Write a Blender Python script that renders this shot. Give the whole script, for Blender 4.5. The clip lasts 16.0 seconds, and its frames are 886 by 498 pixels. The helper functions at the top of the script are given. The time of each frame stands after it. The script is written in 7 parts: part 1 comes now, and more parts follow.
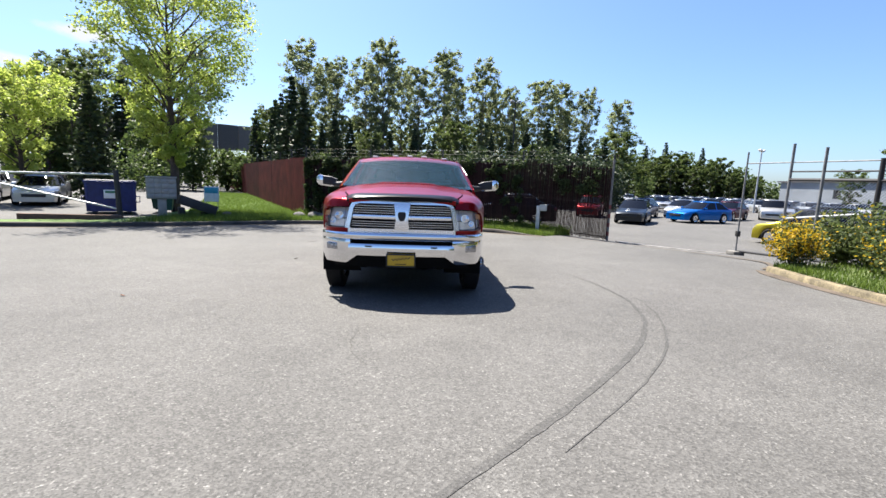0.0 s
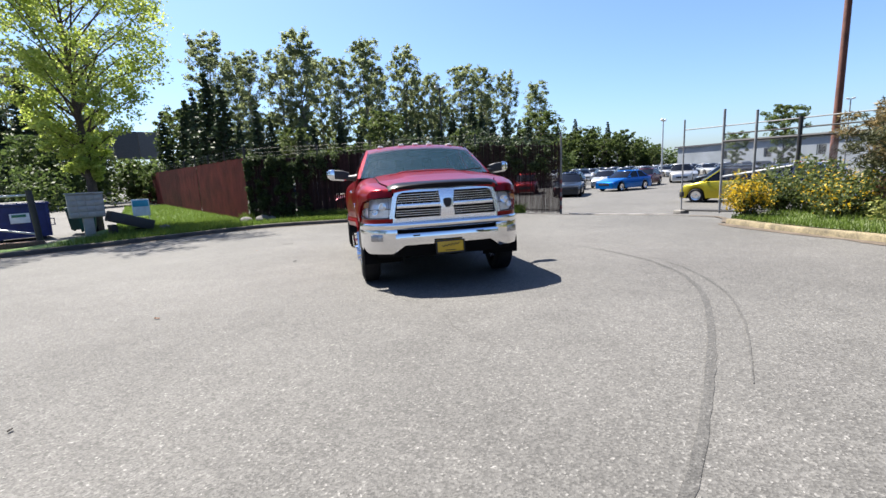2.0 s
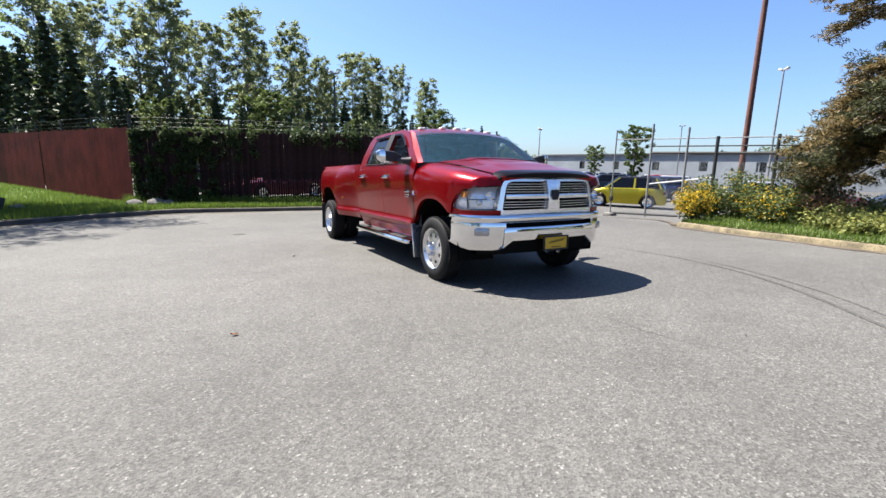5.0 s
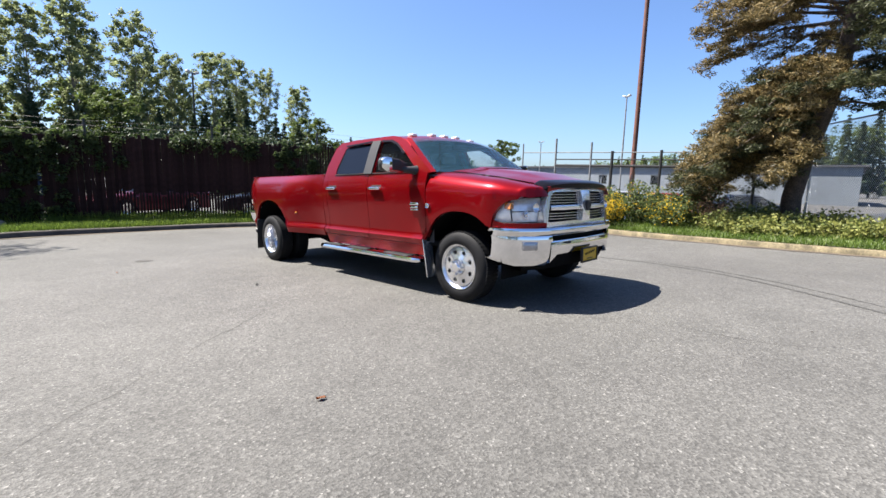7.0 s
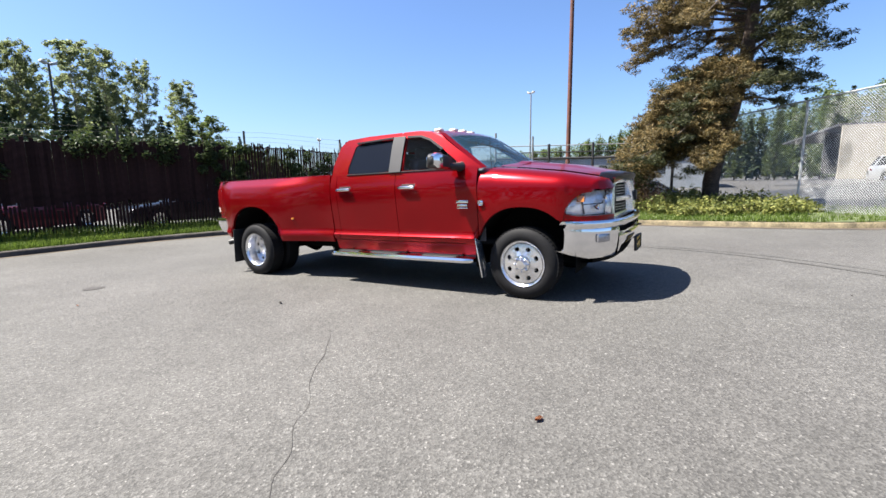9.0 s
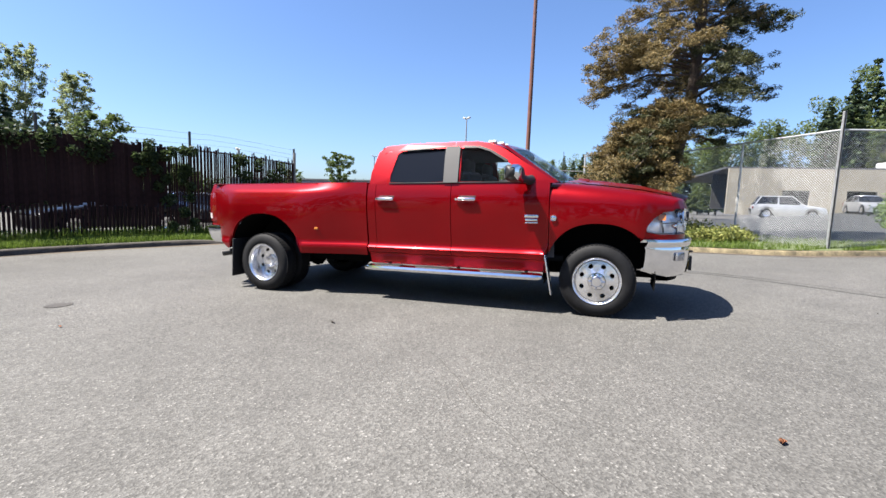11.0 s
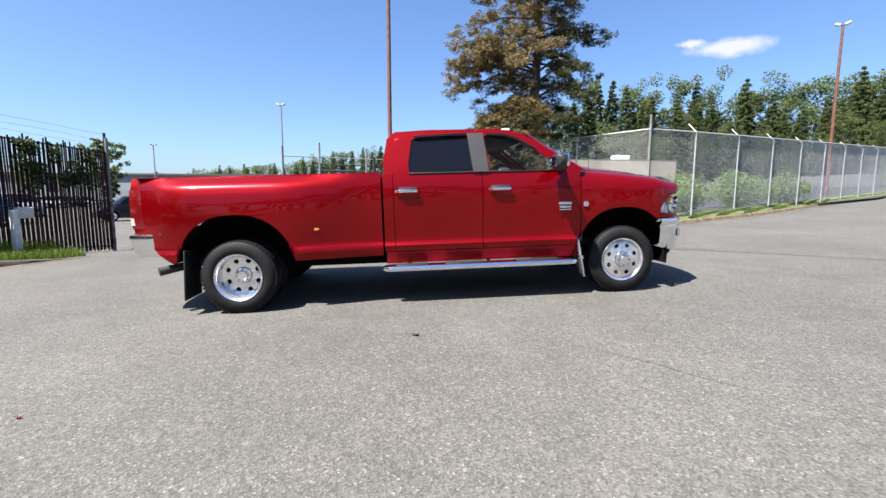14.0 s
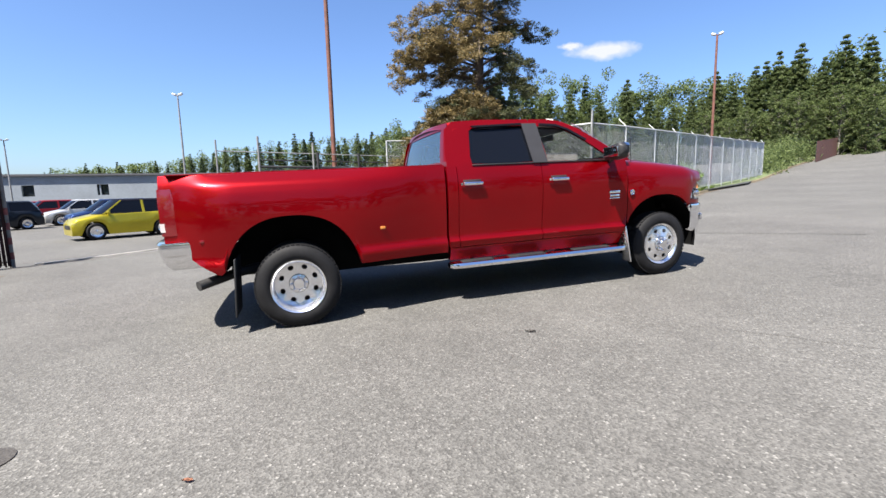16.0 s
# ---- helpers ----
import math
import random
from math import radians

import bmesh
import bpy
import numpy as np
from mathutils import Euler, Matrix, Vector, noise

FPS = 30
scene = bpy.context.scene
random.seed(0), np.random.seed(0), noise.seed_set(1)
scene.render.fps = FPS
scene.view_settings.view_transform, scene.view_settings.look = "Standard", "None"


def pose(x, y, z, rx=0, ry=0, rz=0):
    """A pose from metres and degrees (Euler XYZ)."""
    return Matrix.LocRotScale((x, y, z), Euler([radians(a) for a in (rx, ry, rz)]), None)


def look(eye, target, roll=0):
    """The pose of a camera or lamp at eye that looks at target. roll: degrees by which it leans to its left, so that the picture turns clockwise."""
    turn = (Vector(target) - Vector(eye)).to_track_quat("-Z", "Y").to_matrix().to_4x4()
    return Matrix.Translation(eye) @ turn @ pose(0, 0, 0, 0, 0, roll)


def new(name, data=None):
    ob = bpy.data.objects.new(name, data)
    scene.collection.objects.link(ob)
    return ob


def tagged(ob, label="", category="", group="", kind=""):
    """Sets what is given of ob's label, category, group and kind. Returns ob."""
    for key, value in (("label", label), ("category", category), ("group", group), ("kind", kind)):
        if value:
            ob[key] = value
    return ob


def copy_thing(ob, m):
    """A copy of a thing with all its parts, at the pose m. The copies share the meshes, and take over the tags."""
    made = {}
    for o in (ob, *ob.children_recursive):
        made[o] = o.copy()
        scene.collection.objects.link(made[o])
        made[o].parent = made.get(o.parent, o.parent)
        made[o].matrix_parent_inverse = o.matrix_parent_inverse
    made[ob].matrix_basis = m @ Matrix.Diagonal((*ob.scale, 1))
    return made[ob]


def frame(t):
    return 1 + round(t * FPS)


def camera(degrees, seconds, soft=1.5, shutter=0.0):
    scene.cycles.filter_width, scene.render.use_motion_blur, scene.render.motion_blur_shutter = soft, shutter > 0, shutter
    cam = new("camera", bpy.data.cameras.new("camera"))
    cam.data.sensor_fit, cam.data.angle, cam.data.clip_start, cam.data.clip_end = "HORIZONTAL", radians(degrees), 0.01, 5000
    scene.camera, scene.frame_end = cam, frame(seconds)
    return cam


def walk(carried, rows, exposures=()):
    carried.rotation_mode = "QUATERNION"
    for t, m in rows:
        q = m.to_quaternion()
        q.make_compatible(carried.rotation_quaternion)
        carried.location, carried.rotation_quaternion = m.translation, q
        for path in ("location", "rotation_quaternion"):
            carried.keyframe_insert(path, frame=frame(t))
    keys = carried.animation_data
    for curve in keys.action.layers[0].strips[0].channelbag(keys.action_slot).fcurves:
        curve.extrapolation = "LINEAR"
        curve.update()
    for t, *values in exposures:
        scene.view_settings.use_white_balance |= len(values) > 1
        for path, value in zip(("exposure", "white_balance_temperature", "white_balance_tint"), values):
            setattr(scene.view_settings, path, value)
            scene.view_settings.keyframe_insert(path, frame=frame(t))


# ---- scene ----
cam = camera(89.8, 16.0)
PATH = [
    (0, (0.253, -0.215, 1.464), (0.415, 1.757, 1.173), 2.3),
    (0.5, (-0.068, -0.241, 1.43), (0.25, 1.705, 1.096), -1.2),
    (1, (-0.399, -0.234, 1.401), (-0.071, 1.715, 1.096), -0.3),
    (1.5, (-0.784, -0.118, 1.386), (-0.442, 1.822, 1.04), -1.1),
    (2, (-1.197, -0.049, 1.405), (-0.716, 1.863, 1.067), -2.7),
    (2.5, (-1.6, 0.09, 1.399), (-1.038, 1.977, 1.048), -1.7),
    (3, (-1.97, 0.328, 1.389), (-1.337, 2.197, 1.064), -0.6),
    (3.5, (-2.382, 0.553, 1.379), (-1.593, 2.362, 1.054), -0.7),
    (3.7, (-2.525, 0.646, 1.382), (-1.72, 2.44, 1.013), -0.6),
    (5.8, (-3.906, 2.166, 1.297), (-2.643, 3.689, 1.006), 1.3),
    (6, (-4.017, 2.314, 1.29), (-2.689, 3.785, 1.022), 0.7),
    (6.5, (-4.251, 2.669, 1.276), (-2.842, 4.059, 0.984), 0.1),
    (7, (-4.441, 3.051, 1.273), (-2.969, 4.371, 0.971), 1.4),
    (7.5, (-4.677, 3.402, 1.263), (-3.117, 4.615, 0.95), -0.0),
    (8, (-4.868, 3.761, 1.236), (-3.275, 4.929, 0.923), 0.5),
    (8.5, (-5.026, 4.154, 1.24), (-3.377, 5.242, 0.928), 1.1),
    (9, (-5.229, 4.559, 1.261), (-3.504, 5.522, 0.948), -0.8),
    (9.2, (-5.29, 4.721, 1.261), (-3.548, 5.653, 0.949), -0.9),
    (11.3, (-5.699, 6.437, 1.133), (-3.777, 6.951, 0.925), 1.7),
    (11.5, (-5.739, 6.61, 1.144), (-3.797, 7.04, 0.934), 1.0),
    (12, (-5.759, 7.015, 1.135), (-3.79, 7.294, 0.921), -0.5),
    (12.5, (-5.758, 7.442, 1.133), (-3.773, 7.592, 0.943), 1.4),
    (13, (-5.745, 7.895, 1.128), (-3.756, 7.872, 0.915), -0.3),
    (13.5, (-5.644, 8.336, 1.094), (-3.663, 8.205, 0.848), -0.4),
    (14, (-5.559, 8.769, 1.082), (-3.59, 8.511, 0.844), 0.1),
    (14.5, (-5.452, 9.187, 1.085), (-3.506, 8.813, 0.815), -0.4),
    (15, (-5.282, 9.58, 1.096), (-3.354, 9.113, 0.842), -0.0),
    (15.5, (-5.149, 9.996, 1.094), (-3.257, 9.405, 0.823), -1.8),
    (16, (-4.973, 10.377, 1.074), (-3.106, 9.708, 0.81), -1.4),
]
walk(cam, [(t, look(eye, target, roll)) for t, eye, target, roll in PATH])
# ---- light ----
SUN_FROM = Vector((-0.47, 0.77, 1.50)).normalized()
world = bpy.data.worlds.new("sky")
scene.world = world
world.use_nodes = True
wn = world.node_tree.nodes
wl = world.node_tree.links
sky = wn.new("ShaderNodeTexSky")
sky.sky_type = "NISHITA"
sky.sun_disc = False
sky.sun_elevation = math.asin(SUN_FROM.z)
sky.sun_rotation = math.atan2(SUN_FROM.x, SUN_FROM.y)
sky.air_density, sky.dust_density, sky.ozone_density = 1.0, 1.2, 4.0
vivid = wn.new("ShaderNodeVectorMath")
vivid.operation = "MULTIPLY"
vivid.inputs[1].default_value = (0.87, 0.985, 1.19)
wl.new(sky.outputs[0], vivid.inputs[0])
wl.new(vivid.outputs[0], wn["Background"].inputs[0])
wn["Background"].inputs[1].default_value = 0.0524
sun = new("sun", bpy.data.lights.new("sun", "SUN"))
sun.data.energy, sun.data.angle, sun.data.color = 5.0, radians(0.5), (1.0, 0.945, 0.865)
sun.matrix_world = look(SUN_FROM * 60, (0, 0, 0))
scene.view_settings.exposure = 1.88


# ---- materials ----
MATS = {}


def mat(name, color, rough=0.6, metal=0.0, vary=0.12, scale=6.0, grain=0.0, grain_scale=120.0, bump=0.0, coat=0.0, rand=0.0, spec=0.5):
    """A surface with slow stains, fine grain, a little relief and a shade of its own for each object."""
    if name in MATS:
        return MATS[name]
    m = bpy.data.materials.new(name)
    m.use_nodes = True
    n, l = m.node_tree.nodes, m.node_tree.links
    b = n["Principled BSDF"]
    b.inputs["Roughness"].default_value = rough
    b.inputs["Metallic"].default_value = metal
    b.inputs["Coat Weight"].default_value = coat
    b.inputs["Coat Roughness"].default_value = 0.03
    b.inputs["Specular IOR Level"].default_value = spec
    tc = n.new("ShaderNodeTexCoord")
    last = None

    def noise_mult(sc, amount, detail=4.0):
        t = n.new("ShaderNodeTexNoise")
        t.inputs["Scale"].default_value, t.inputs["Detail"].default_value = sc, detail
        l.new(tc.outputs["Object"], t.inputs["Vector"])
        r = n.new("ShaderNodeMapRange")
        r.inputs[1].default_value, r.inputs[2].default_value = 0.3, 0.7
        r.inputs[3].default_value, r.inputs[4].default_value = 1.0 - amount, 1.0 + amount
        l.new(t.outputs["Fac"], r.inputs[0])
        return r.outputs[0], t.outputs["Fac"]

    fac, raw = noise_mult(scale, vary)
    if grain:
        g, graw = noise_mult(grain_scale, grain, 2.0)
        mu = n.new("ShaderNodeMath")
        mu.operation = "MULTIPLY"
        l.new(fac, mu.inputs[0]), l.new(g, mu.inputs[1])
        fac = mu.outputs[0]
    if rand:
        oi = n.new("ShaderNodeObjectInfo")
        rr = n.new("ShaderNodeMapRange")
        rr.inputs[3].default_value, rr.inputs[4].default_value = 1.0 - rand, 1.0 + rand
        l.new(oi.outputs["Random"], rr.inputs[0])
        mu = n.new("ShaderNodeMath")
        mu.operation = "MULTIPLY"
        l.new(fac, mu.inputs[0]), l.new(rr.outputs[0], mu.inputs[1])
        fac = mu.outputs[0]
    vm = n.new("ShaderNodeVectorMath")
    vm.operation = "SCALE"
    vm.inputs[0].default_value = color[:3]
    l.new(fac, vm.inputs["Scale"])
    l.new(vm.outputs[0], b.inputs["Base Color"])
    if bump:
        bp = n.new("ShaderNodeBump")
        bp.inputs["Strength"].default_value, bp.inputs["Distance"].default_value = bump, 0.01
        t = n.new("ShaderNodeTexNoise")
        t.inputs["Scale"].default_value, t.inputs["Detail"].default_value = grain_scale, 3.0
        l.new(tc.outputs["Object"], t.inputs["Vector"])
        l.new(t.outputs["Fac"], bp.inputs["Height"]), l.new(bp.outputs[0], b.inputs["Normal"])
    MATS[name] = m
    return m


def asphalt(name, tone, warm=1.0, stone=0.5):
    """Worn asphalt: pale stones in dark binder, patches, stains and fine relief."""
    m = bpy.data.materials.new(name)
    m.use_nodes = True
    n, l = m.node_tree.nodes, m.node_tree.links
    b = n["Principled BSDF"]
    b.inputs["Roughness"].default_value = 0.85
    b.inputs["Specular IOR Level"].default_value = 0.35
    tc = n.new("ShaderNodeTexCoord")

    def tex(kind, sc, detail=4.0):
        t = n.new(kind)
        t.inputs["Scale"].default_value = sc
        if "Noise" in kind:
            t.inputs["Detail"].default_value = detail
        l.new(tc.outputs["Object"], t.inputs["Vector"])
        return t

    def rng(src, a, bb, lo, hi):
        r = n.new("ShaderNodeMapRange")
        r.inputs[1].default_value, r.inputs[2].default_value, r.inputs[3].default_value, r.inputs[4].default_value = a, bb, lo, hi
        l.new(src, r.inputs[0])
        return r.outputs[0]

    def mul(a, bb):
        r = n.new("ShaderNodeMath")
        r.operation = "MULTIPLY"
        l.new(a, r.inputs[0]), l.new(bb, r.inputs[1])
        return r.outputs[0]

    v = tex("ShaderNodeTexVoronoi", 100.0)
    sep = n.new("ShaderNodeSeparateColor")
    l.new(v.outputs["Color"], sep.inputs[0])
    stones = rng(sep.outputs[0], 0.0, 1.0, 1.0 - stone, 1.0 + stone)
    bright = rng(sep.outputs[1], 0.93, 0.97, 1.0, 1.7)
    v2 = tex("ShaderNodeTexVoronoi", 22.0)
    sep2 = n.new("ShaderNodeSeparateColor")
    l.new(v2.outputs["Color"], sep2.inputs[0])
    mid = rng(sep2.outputs[0], 0.0, 1.0, 0.94, 1.06)
    stains = rng(tex("ShaderNodeTexNoise", 0.35, 6.0).outputs["Fac"], 0.3, 0.7, 0.84, 1.14)
    dirt = rng(tex("ShaderNodeTexNoise", 2.2, 5.0).outputs["Fac"], 0.3, 0.7, 0.92, 1.07)
    v3 = tex("ShaderNodeTexVoronoi", 48.0)
    sep3 = n.new("ShaderNodeSeparateColor")
    l.new(v3.outputs["Color"], sep3.inputs[0])
    chips = mul(rng(sep3.outputs[0], 0.0, 1.0, 0.93, 1.06), rng(sep3.outputs[1], 0.93, 0.97, 1.0, 1.3))
    fac = mul(mul(mul(mul(stones, bright), mid), chips), mul(stains, dirt))
    vm = n.new("ShaderNodeVectorMath")
    vm.operation = "SCALE"
    vm.inputs[0].default_value = (tone * warm, tone, tone * (2 - warm) * 0.97)
    l.new(fac, vm.inputs["Scale"]), l.new(vm.outputs[0], b.inputs["Base Color"])
    bp = n.new("ShaderNodeBump")
    bp.inputs["Strength"].default_value, bp.inputs["Distance"].default_value = 0.5, 0.006
    l.new(v.outputs["Distance"], bp.inputs["Height"]), l.new(bp.outputs[0], b.inputs["Normal"])
    return m


def glass_mat(name, color, alpha, spec=0.6, coat=0.6):
    """Car glass: tinted, see-through by alpha, with a clear reflection."""
    m = bpy.data.materials.new(name)
    m.use_nodes = True
    b = m.node_tree.nodes["Principled BSDF"]
    b.inputs["Base Color"].default_value = (*color, 1)
    b.inputs["Roughness"].default_value = 0.02
    b.inputs["Alpha"].default_value = alpha
    b.inputs["Specular IOR Level"].default_value = spec
    b.inputs["Coat Weight"].default_value = coat
    b.inputs["Coat Roughness"].default_value = 0.02
    return m


def leaf_mat(name, a, b_, rough=0.55, trans=0.45):
    """Foliage: every leaf clump has its own shade between two greens, and lets some light through."""
    m = bpy.data.materials.new(name)
    m.use_nodes = True
    n, l = m.node_tree.nodes, m.node_tree.links
    b = n["Principled BSDF"]
    b.inputs["Roughness"].default_value = rough
    b.inputs["Specular IOR Level"].default_value = 0.25
    g = n.new("ShaderNodeNewGeometry")
    mix = n.new("ShaderNodeMix")
    mix.data_type = "RGBA"
    l.new(g.outputs["Random Per Island"], mix.inputs["Factor"])
    mix.inputs["A"].default_value, mix.inputs["B"].default_value = (*a, 1), (*b_, 1)
    l.new(mix.outputs["Result"], b.inputs["Base Color"])
    tr = n.new("ShaderNodeBsdfTranslucent")
    l.new(mix.outputs["Result"], tr.inputs["Color"])
    ms = n.new("ShaderNodeMixShader")
    ms.inputs[0].default_value = trans
    l.new(b.outputs[0], ms.inputs[1]), l.new(tr.outputs[0], ms.inputs[2])
    l.new(ms.outputs[0], n["Material Output"].inputs["Surface"])
    return m


M_COURT = asphalt("court_asphalt", 0.0735, 1.035, 0.38)
M_DARKLOT = asphalt("sealed_asphalt", 0.036, 0.97, 0.25)
M_TYREMARK = asphalt("tyre_mark", 0.054, 1.03, 0.38)
M_CRACK = mat("crack", (0.045, 0.042, 0.038), 0.95)
M_CONCRETE = mat("concrete", (0.14, 0.133, 0.12), 0.9, vary=0.25, scale=3.0, grain=0.15, bump=0.3)
M_KERB_Y = mat("yellow_kerb", (0.122, 0.099, 0.057), 0.9, vary=0.6, scale=5.0, grain=0.25, grain_scale=40, bump=0.3)
M_GUTTER = mat("gutter_dirt", (0.07, 0.053, 0.037), 0.95, vary=0.4, scale=2.0, grain=0.3, grain_scale=30, bump=0.4)
M_SOIL = mat("verge_soil", (0.075, 0.095, 0.035), 0.95, vary=0.4, scale=1.5, grain=0.3, grain_scale=25, bump=0.5)
M_GRASS = leaf_mat("grass_blades", (0.062, 0.105, 0.016), (0.15, 0.21, 0.04))
M_LAWN = mat("lawn", (0.07, 0.12, 0.02), 0.95, vary=0.25, scale=1.2, grain=0.3, grain_scale=30, bump=0.5)
M_SLAT = mat("dark_slat", (0.024, 0.0115, 0.011), 0.8, vary=0.3, rand=0.3, spec=0.1)
M_REDSLAT = mat("red_slat", (0.078, 0.0135, 0.0125), 0.8, vary=0.35, scale=1.2, rand=0.35, spec=0.1)
M_GALV = mat("galvanised", (0.42, 0.43, 0.44), 0.5, 0.3, vary=0.2, scale=8)
M_WIRE = mat("galvanised_wire", (0.52, 0.53, 0.54), 0.5, 0.4, vary=0.15)
M_POSTGREY = mat("grey_post", (0.2, 0.2, 0.2), 0.6, 0.3, vary=0.25, scale=8)
M_DARKSTEEL = mat("dark_steel", (0.035, 0.034, 0.034), 0.5, 0.3)
M_KERB_D = mat("dirty_kerb", (0.062, 0.054, 0.045), 0.95, vary=0.4, scale=2.5, grain=0.25, grain_scale=40, bump=0.3)
M_PALE = mat("pale_concrete", (0.22, 0.21, 0.195), 0.9, vary=0.3, scale=2.0, grain=0.15, bump=0.3)
M_RUST = mat("rusty_pole", (0.12, 0.048, 0.033), 0.8, vary=0.3, scale=4, grain=0.3, grain_scale=40)
M_BARK = mat("bark", (0.075, 0.055, 0.042), 0.95, vary=0.3, scale=5, grain=0.4, grain_scale=30, bump=0.8)
M_PALEBARK = mat("pale_bark", (0.2, 0.18, 0.15), 0.95, vary=0.3, scale=5, grain=0.3, grain_scale=20)

# ---- building helpers ----


def finish(name, bm, material, parent=None, label="", smooth=True, angle=40):
    me = bpy.data.meshes.new(name)
    bmesh.ops.recalc_face_normals(bm, faces=bm.faces)
    bm.to_mesh(me)
    bm.free()
    for p in me.polygons:
        p.use_smooth = smooth
    if smooth:
        me.set_sharp_from_angle(angle=radians(angle))
    if material:
        me.materials.append(material)
    ob = new(name, me)
    if parent is not None:
        ob.parent = parent
    if label:
        ob["label"] = label
    return ob


def part(name, bm, material, parent, label="", smooth=True, angle=40):
    return finish(name, bm, material, parent, label, smooth, angle)


def thing(name, m, label, category, group="", kind=""):
    """An empty at the base of a thing, which carries its parts."""
    ob = new(name)
    ob.matrix_world = m
    return tagged(ob, label, category, group, kind)


def raw(name, verts, faces, material, parent=None, label="", smooth=False):
    me = bpy.data.meshes.new(name)
    me.from_pydata(verts, [], faces)
    if smooth:
        for p in me.polygons:
            p.use_smooth = True
    me.materials.append(material)
    me.update()
    ob = new(name, me)
    if parent is not None:
        ob.parent = parent
    if label:
        ob["label"] = label
    return ob


def add_box(bm, c, s, bevel=0.0, rot=None, seg=2):
    """A box of size s round c, with rounded edges."""
    r = bmesh.ops.create_cube(bm, size=1.0)
    vs = r["verts"]
    bmesh.ops.scale(bm, vec=s, verts=vs)
    if bevel:
        es = list({e for v in vs for e in v.link_edges})
        rr = bmesh.ops.bevel(bm, geom=es, offset=bevel, segments=seg, affect="EDGES", profile=0.5)
        vs = list({v for f in rr["faces"] for v in f.verts} | {v for v in vs if v.is_valid})
    if rot is not None:
        bmesh.ops.rotate(bm, cent=(0, 0, 0), matrix=rot, verts=vs)
    bmesh.ops.translate(bm, vec=c, verts=vs)
    return vs


def box(c, s, bevel=0.0, rot=None, seg=2):
    bm = bmesh.new()
    add_box(bm, c, s, bevel, rot, seg)
    return bm


def add_tube(bm, pts, radii, n=8, cap=True):
    """A round tube along pts; radii is one number or one for each point."""
    pts = [Vector(p) for p in pts]
    if not hasattr(radii, "__len__"):
        radii = [radii] * len(pts)
    rings = []
    for i, p in enumerate(pts):
        d = (pts[min(i + 1, len(pts) - 1)] - pts[max(i - 1, 0)]).normalized()
        a = d.cross(Vector((0, 0, 1)) if abs(d.z) < 0.9 else Vector((1, 0, 0))).normalized()
        b = d.cross(a)
        rings.append([bm.verts.new(p + (a * math.cos(2 * math.pi * k / n) + b * math.sin(2 * math.pi * k / n)) * radii[i]) for k in range(n)])
    for u, v in zip(rings, rings[1:]):
        for k in range(n):
            bm.faces.new((u[k], u[(k + 1) % n], v[(k + 1) % n], v[k]))
    if cap:
        bm.faces.new(rings[0][::-1]), bm.faces.new(rings[-1])
    return rings


def tube(pts, radii, n=8):
    bm = bmesh.new()
    add_tube(bm, pts, radii, n)
    return bm


def loft(cols, closed=False, bm=None):
    """A skin through columns of points, all of one length."""
    bm = bm or bmesh.new()
    vs = [[bm.verts.new(p) for p in c] for c in cols]
    for a, b in zip(vs, vs[1:] + ([vs[0]] if closed else [])):
        for k in range(len(a) - 1):
            bm.faces.new((a[k], a[k + 1], b[k + 1], b[k]))
    return bm


def mirrored(bm):
    """Adds the copy on the other side of x = 0."""
    r = bmesh.ops.duplicate(bm, geom=bm.verts[:] + bm.edges[:] + bm.faces[:])
    vs = [g for g in r["geom"] if isinstance(g, bmesh.types.BMVert)]
    for v in vs:
        v.co.x = -v.co.x
    return bm


def flip(bm):
    for v in bm.verts:
        v.co.x = -v.co.x
    return bm


def thick(bm, d):
    bmesh.ops.solidify(bm, geom=bm.faces[:], thickness=d)
    return bm


def lathe(profile, n=32, axis="x"):
    """Turns a profile of (offset along the axis, radius) round the x axis."""
    cols = []
    for k in range(n):
        a = 2 * math.pi * k / n
        cols.append([(o, r * math.cos(a), r * math.sin(a)) for o, r in profile])
    return loft(cols, closed=True)


def prism(outline, y0, y1, axis="y"):
    """A flat outline of points, drawn out along one axis."""
    bm = bmesh.new()
    put = {"y": lambda a, b, t: (a, t, b), "x": lambda a, b, t: (t, a, b), "z": lambda a, b, t: (a, b, t)}[axis]
    f = [bm.verts.new(put(a, b, y0)) for a, b in outline]
    g = [bm.verts.new(put(a, b, y1)) for a, b in outline]
    bm.faces.new(f), bm.faces.new(g[::-1])
    for i in range(len(f)):
        j = (i + 1) % len(f)
        bm.faces.new((f[i], g[i], g[j], f[j]))
    return bm


def smooth01(a, b, x):
    t = max(0.0, min(1.0, (x - a) / (b - a)))
    return t * t * (3 - 2 * t)


def lerp_at(keys, x):
    """Piecewise straight: the value at x from keys of (x, value)."""
    if x <= keys[0][0]:
        return keys[0][1]
    for (a, u), (b, v) in zip(keys, keys[1:]):
        if x <= b:
            return u + (v - u) * (x - a) / (b - a)
    return keys[-1][1]


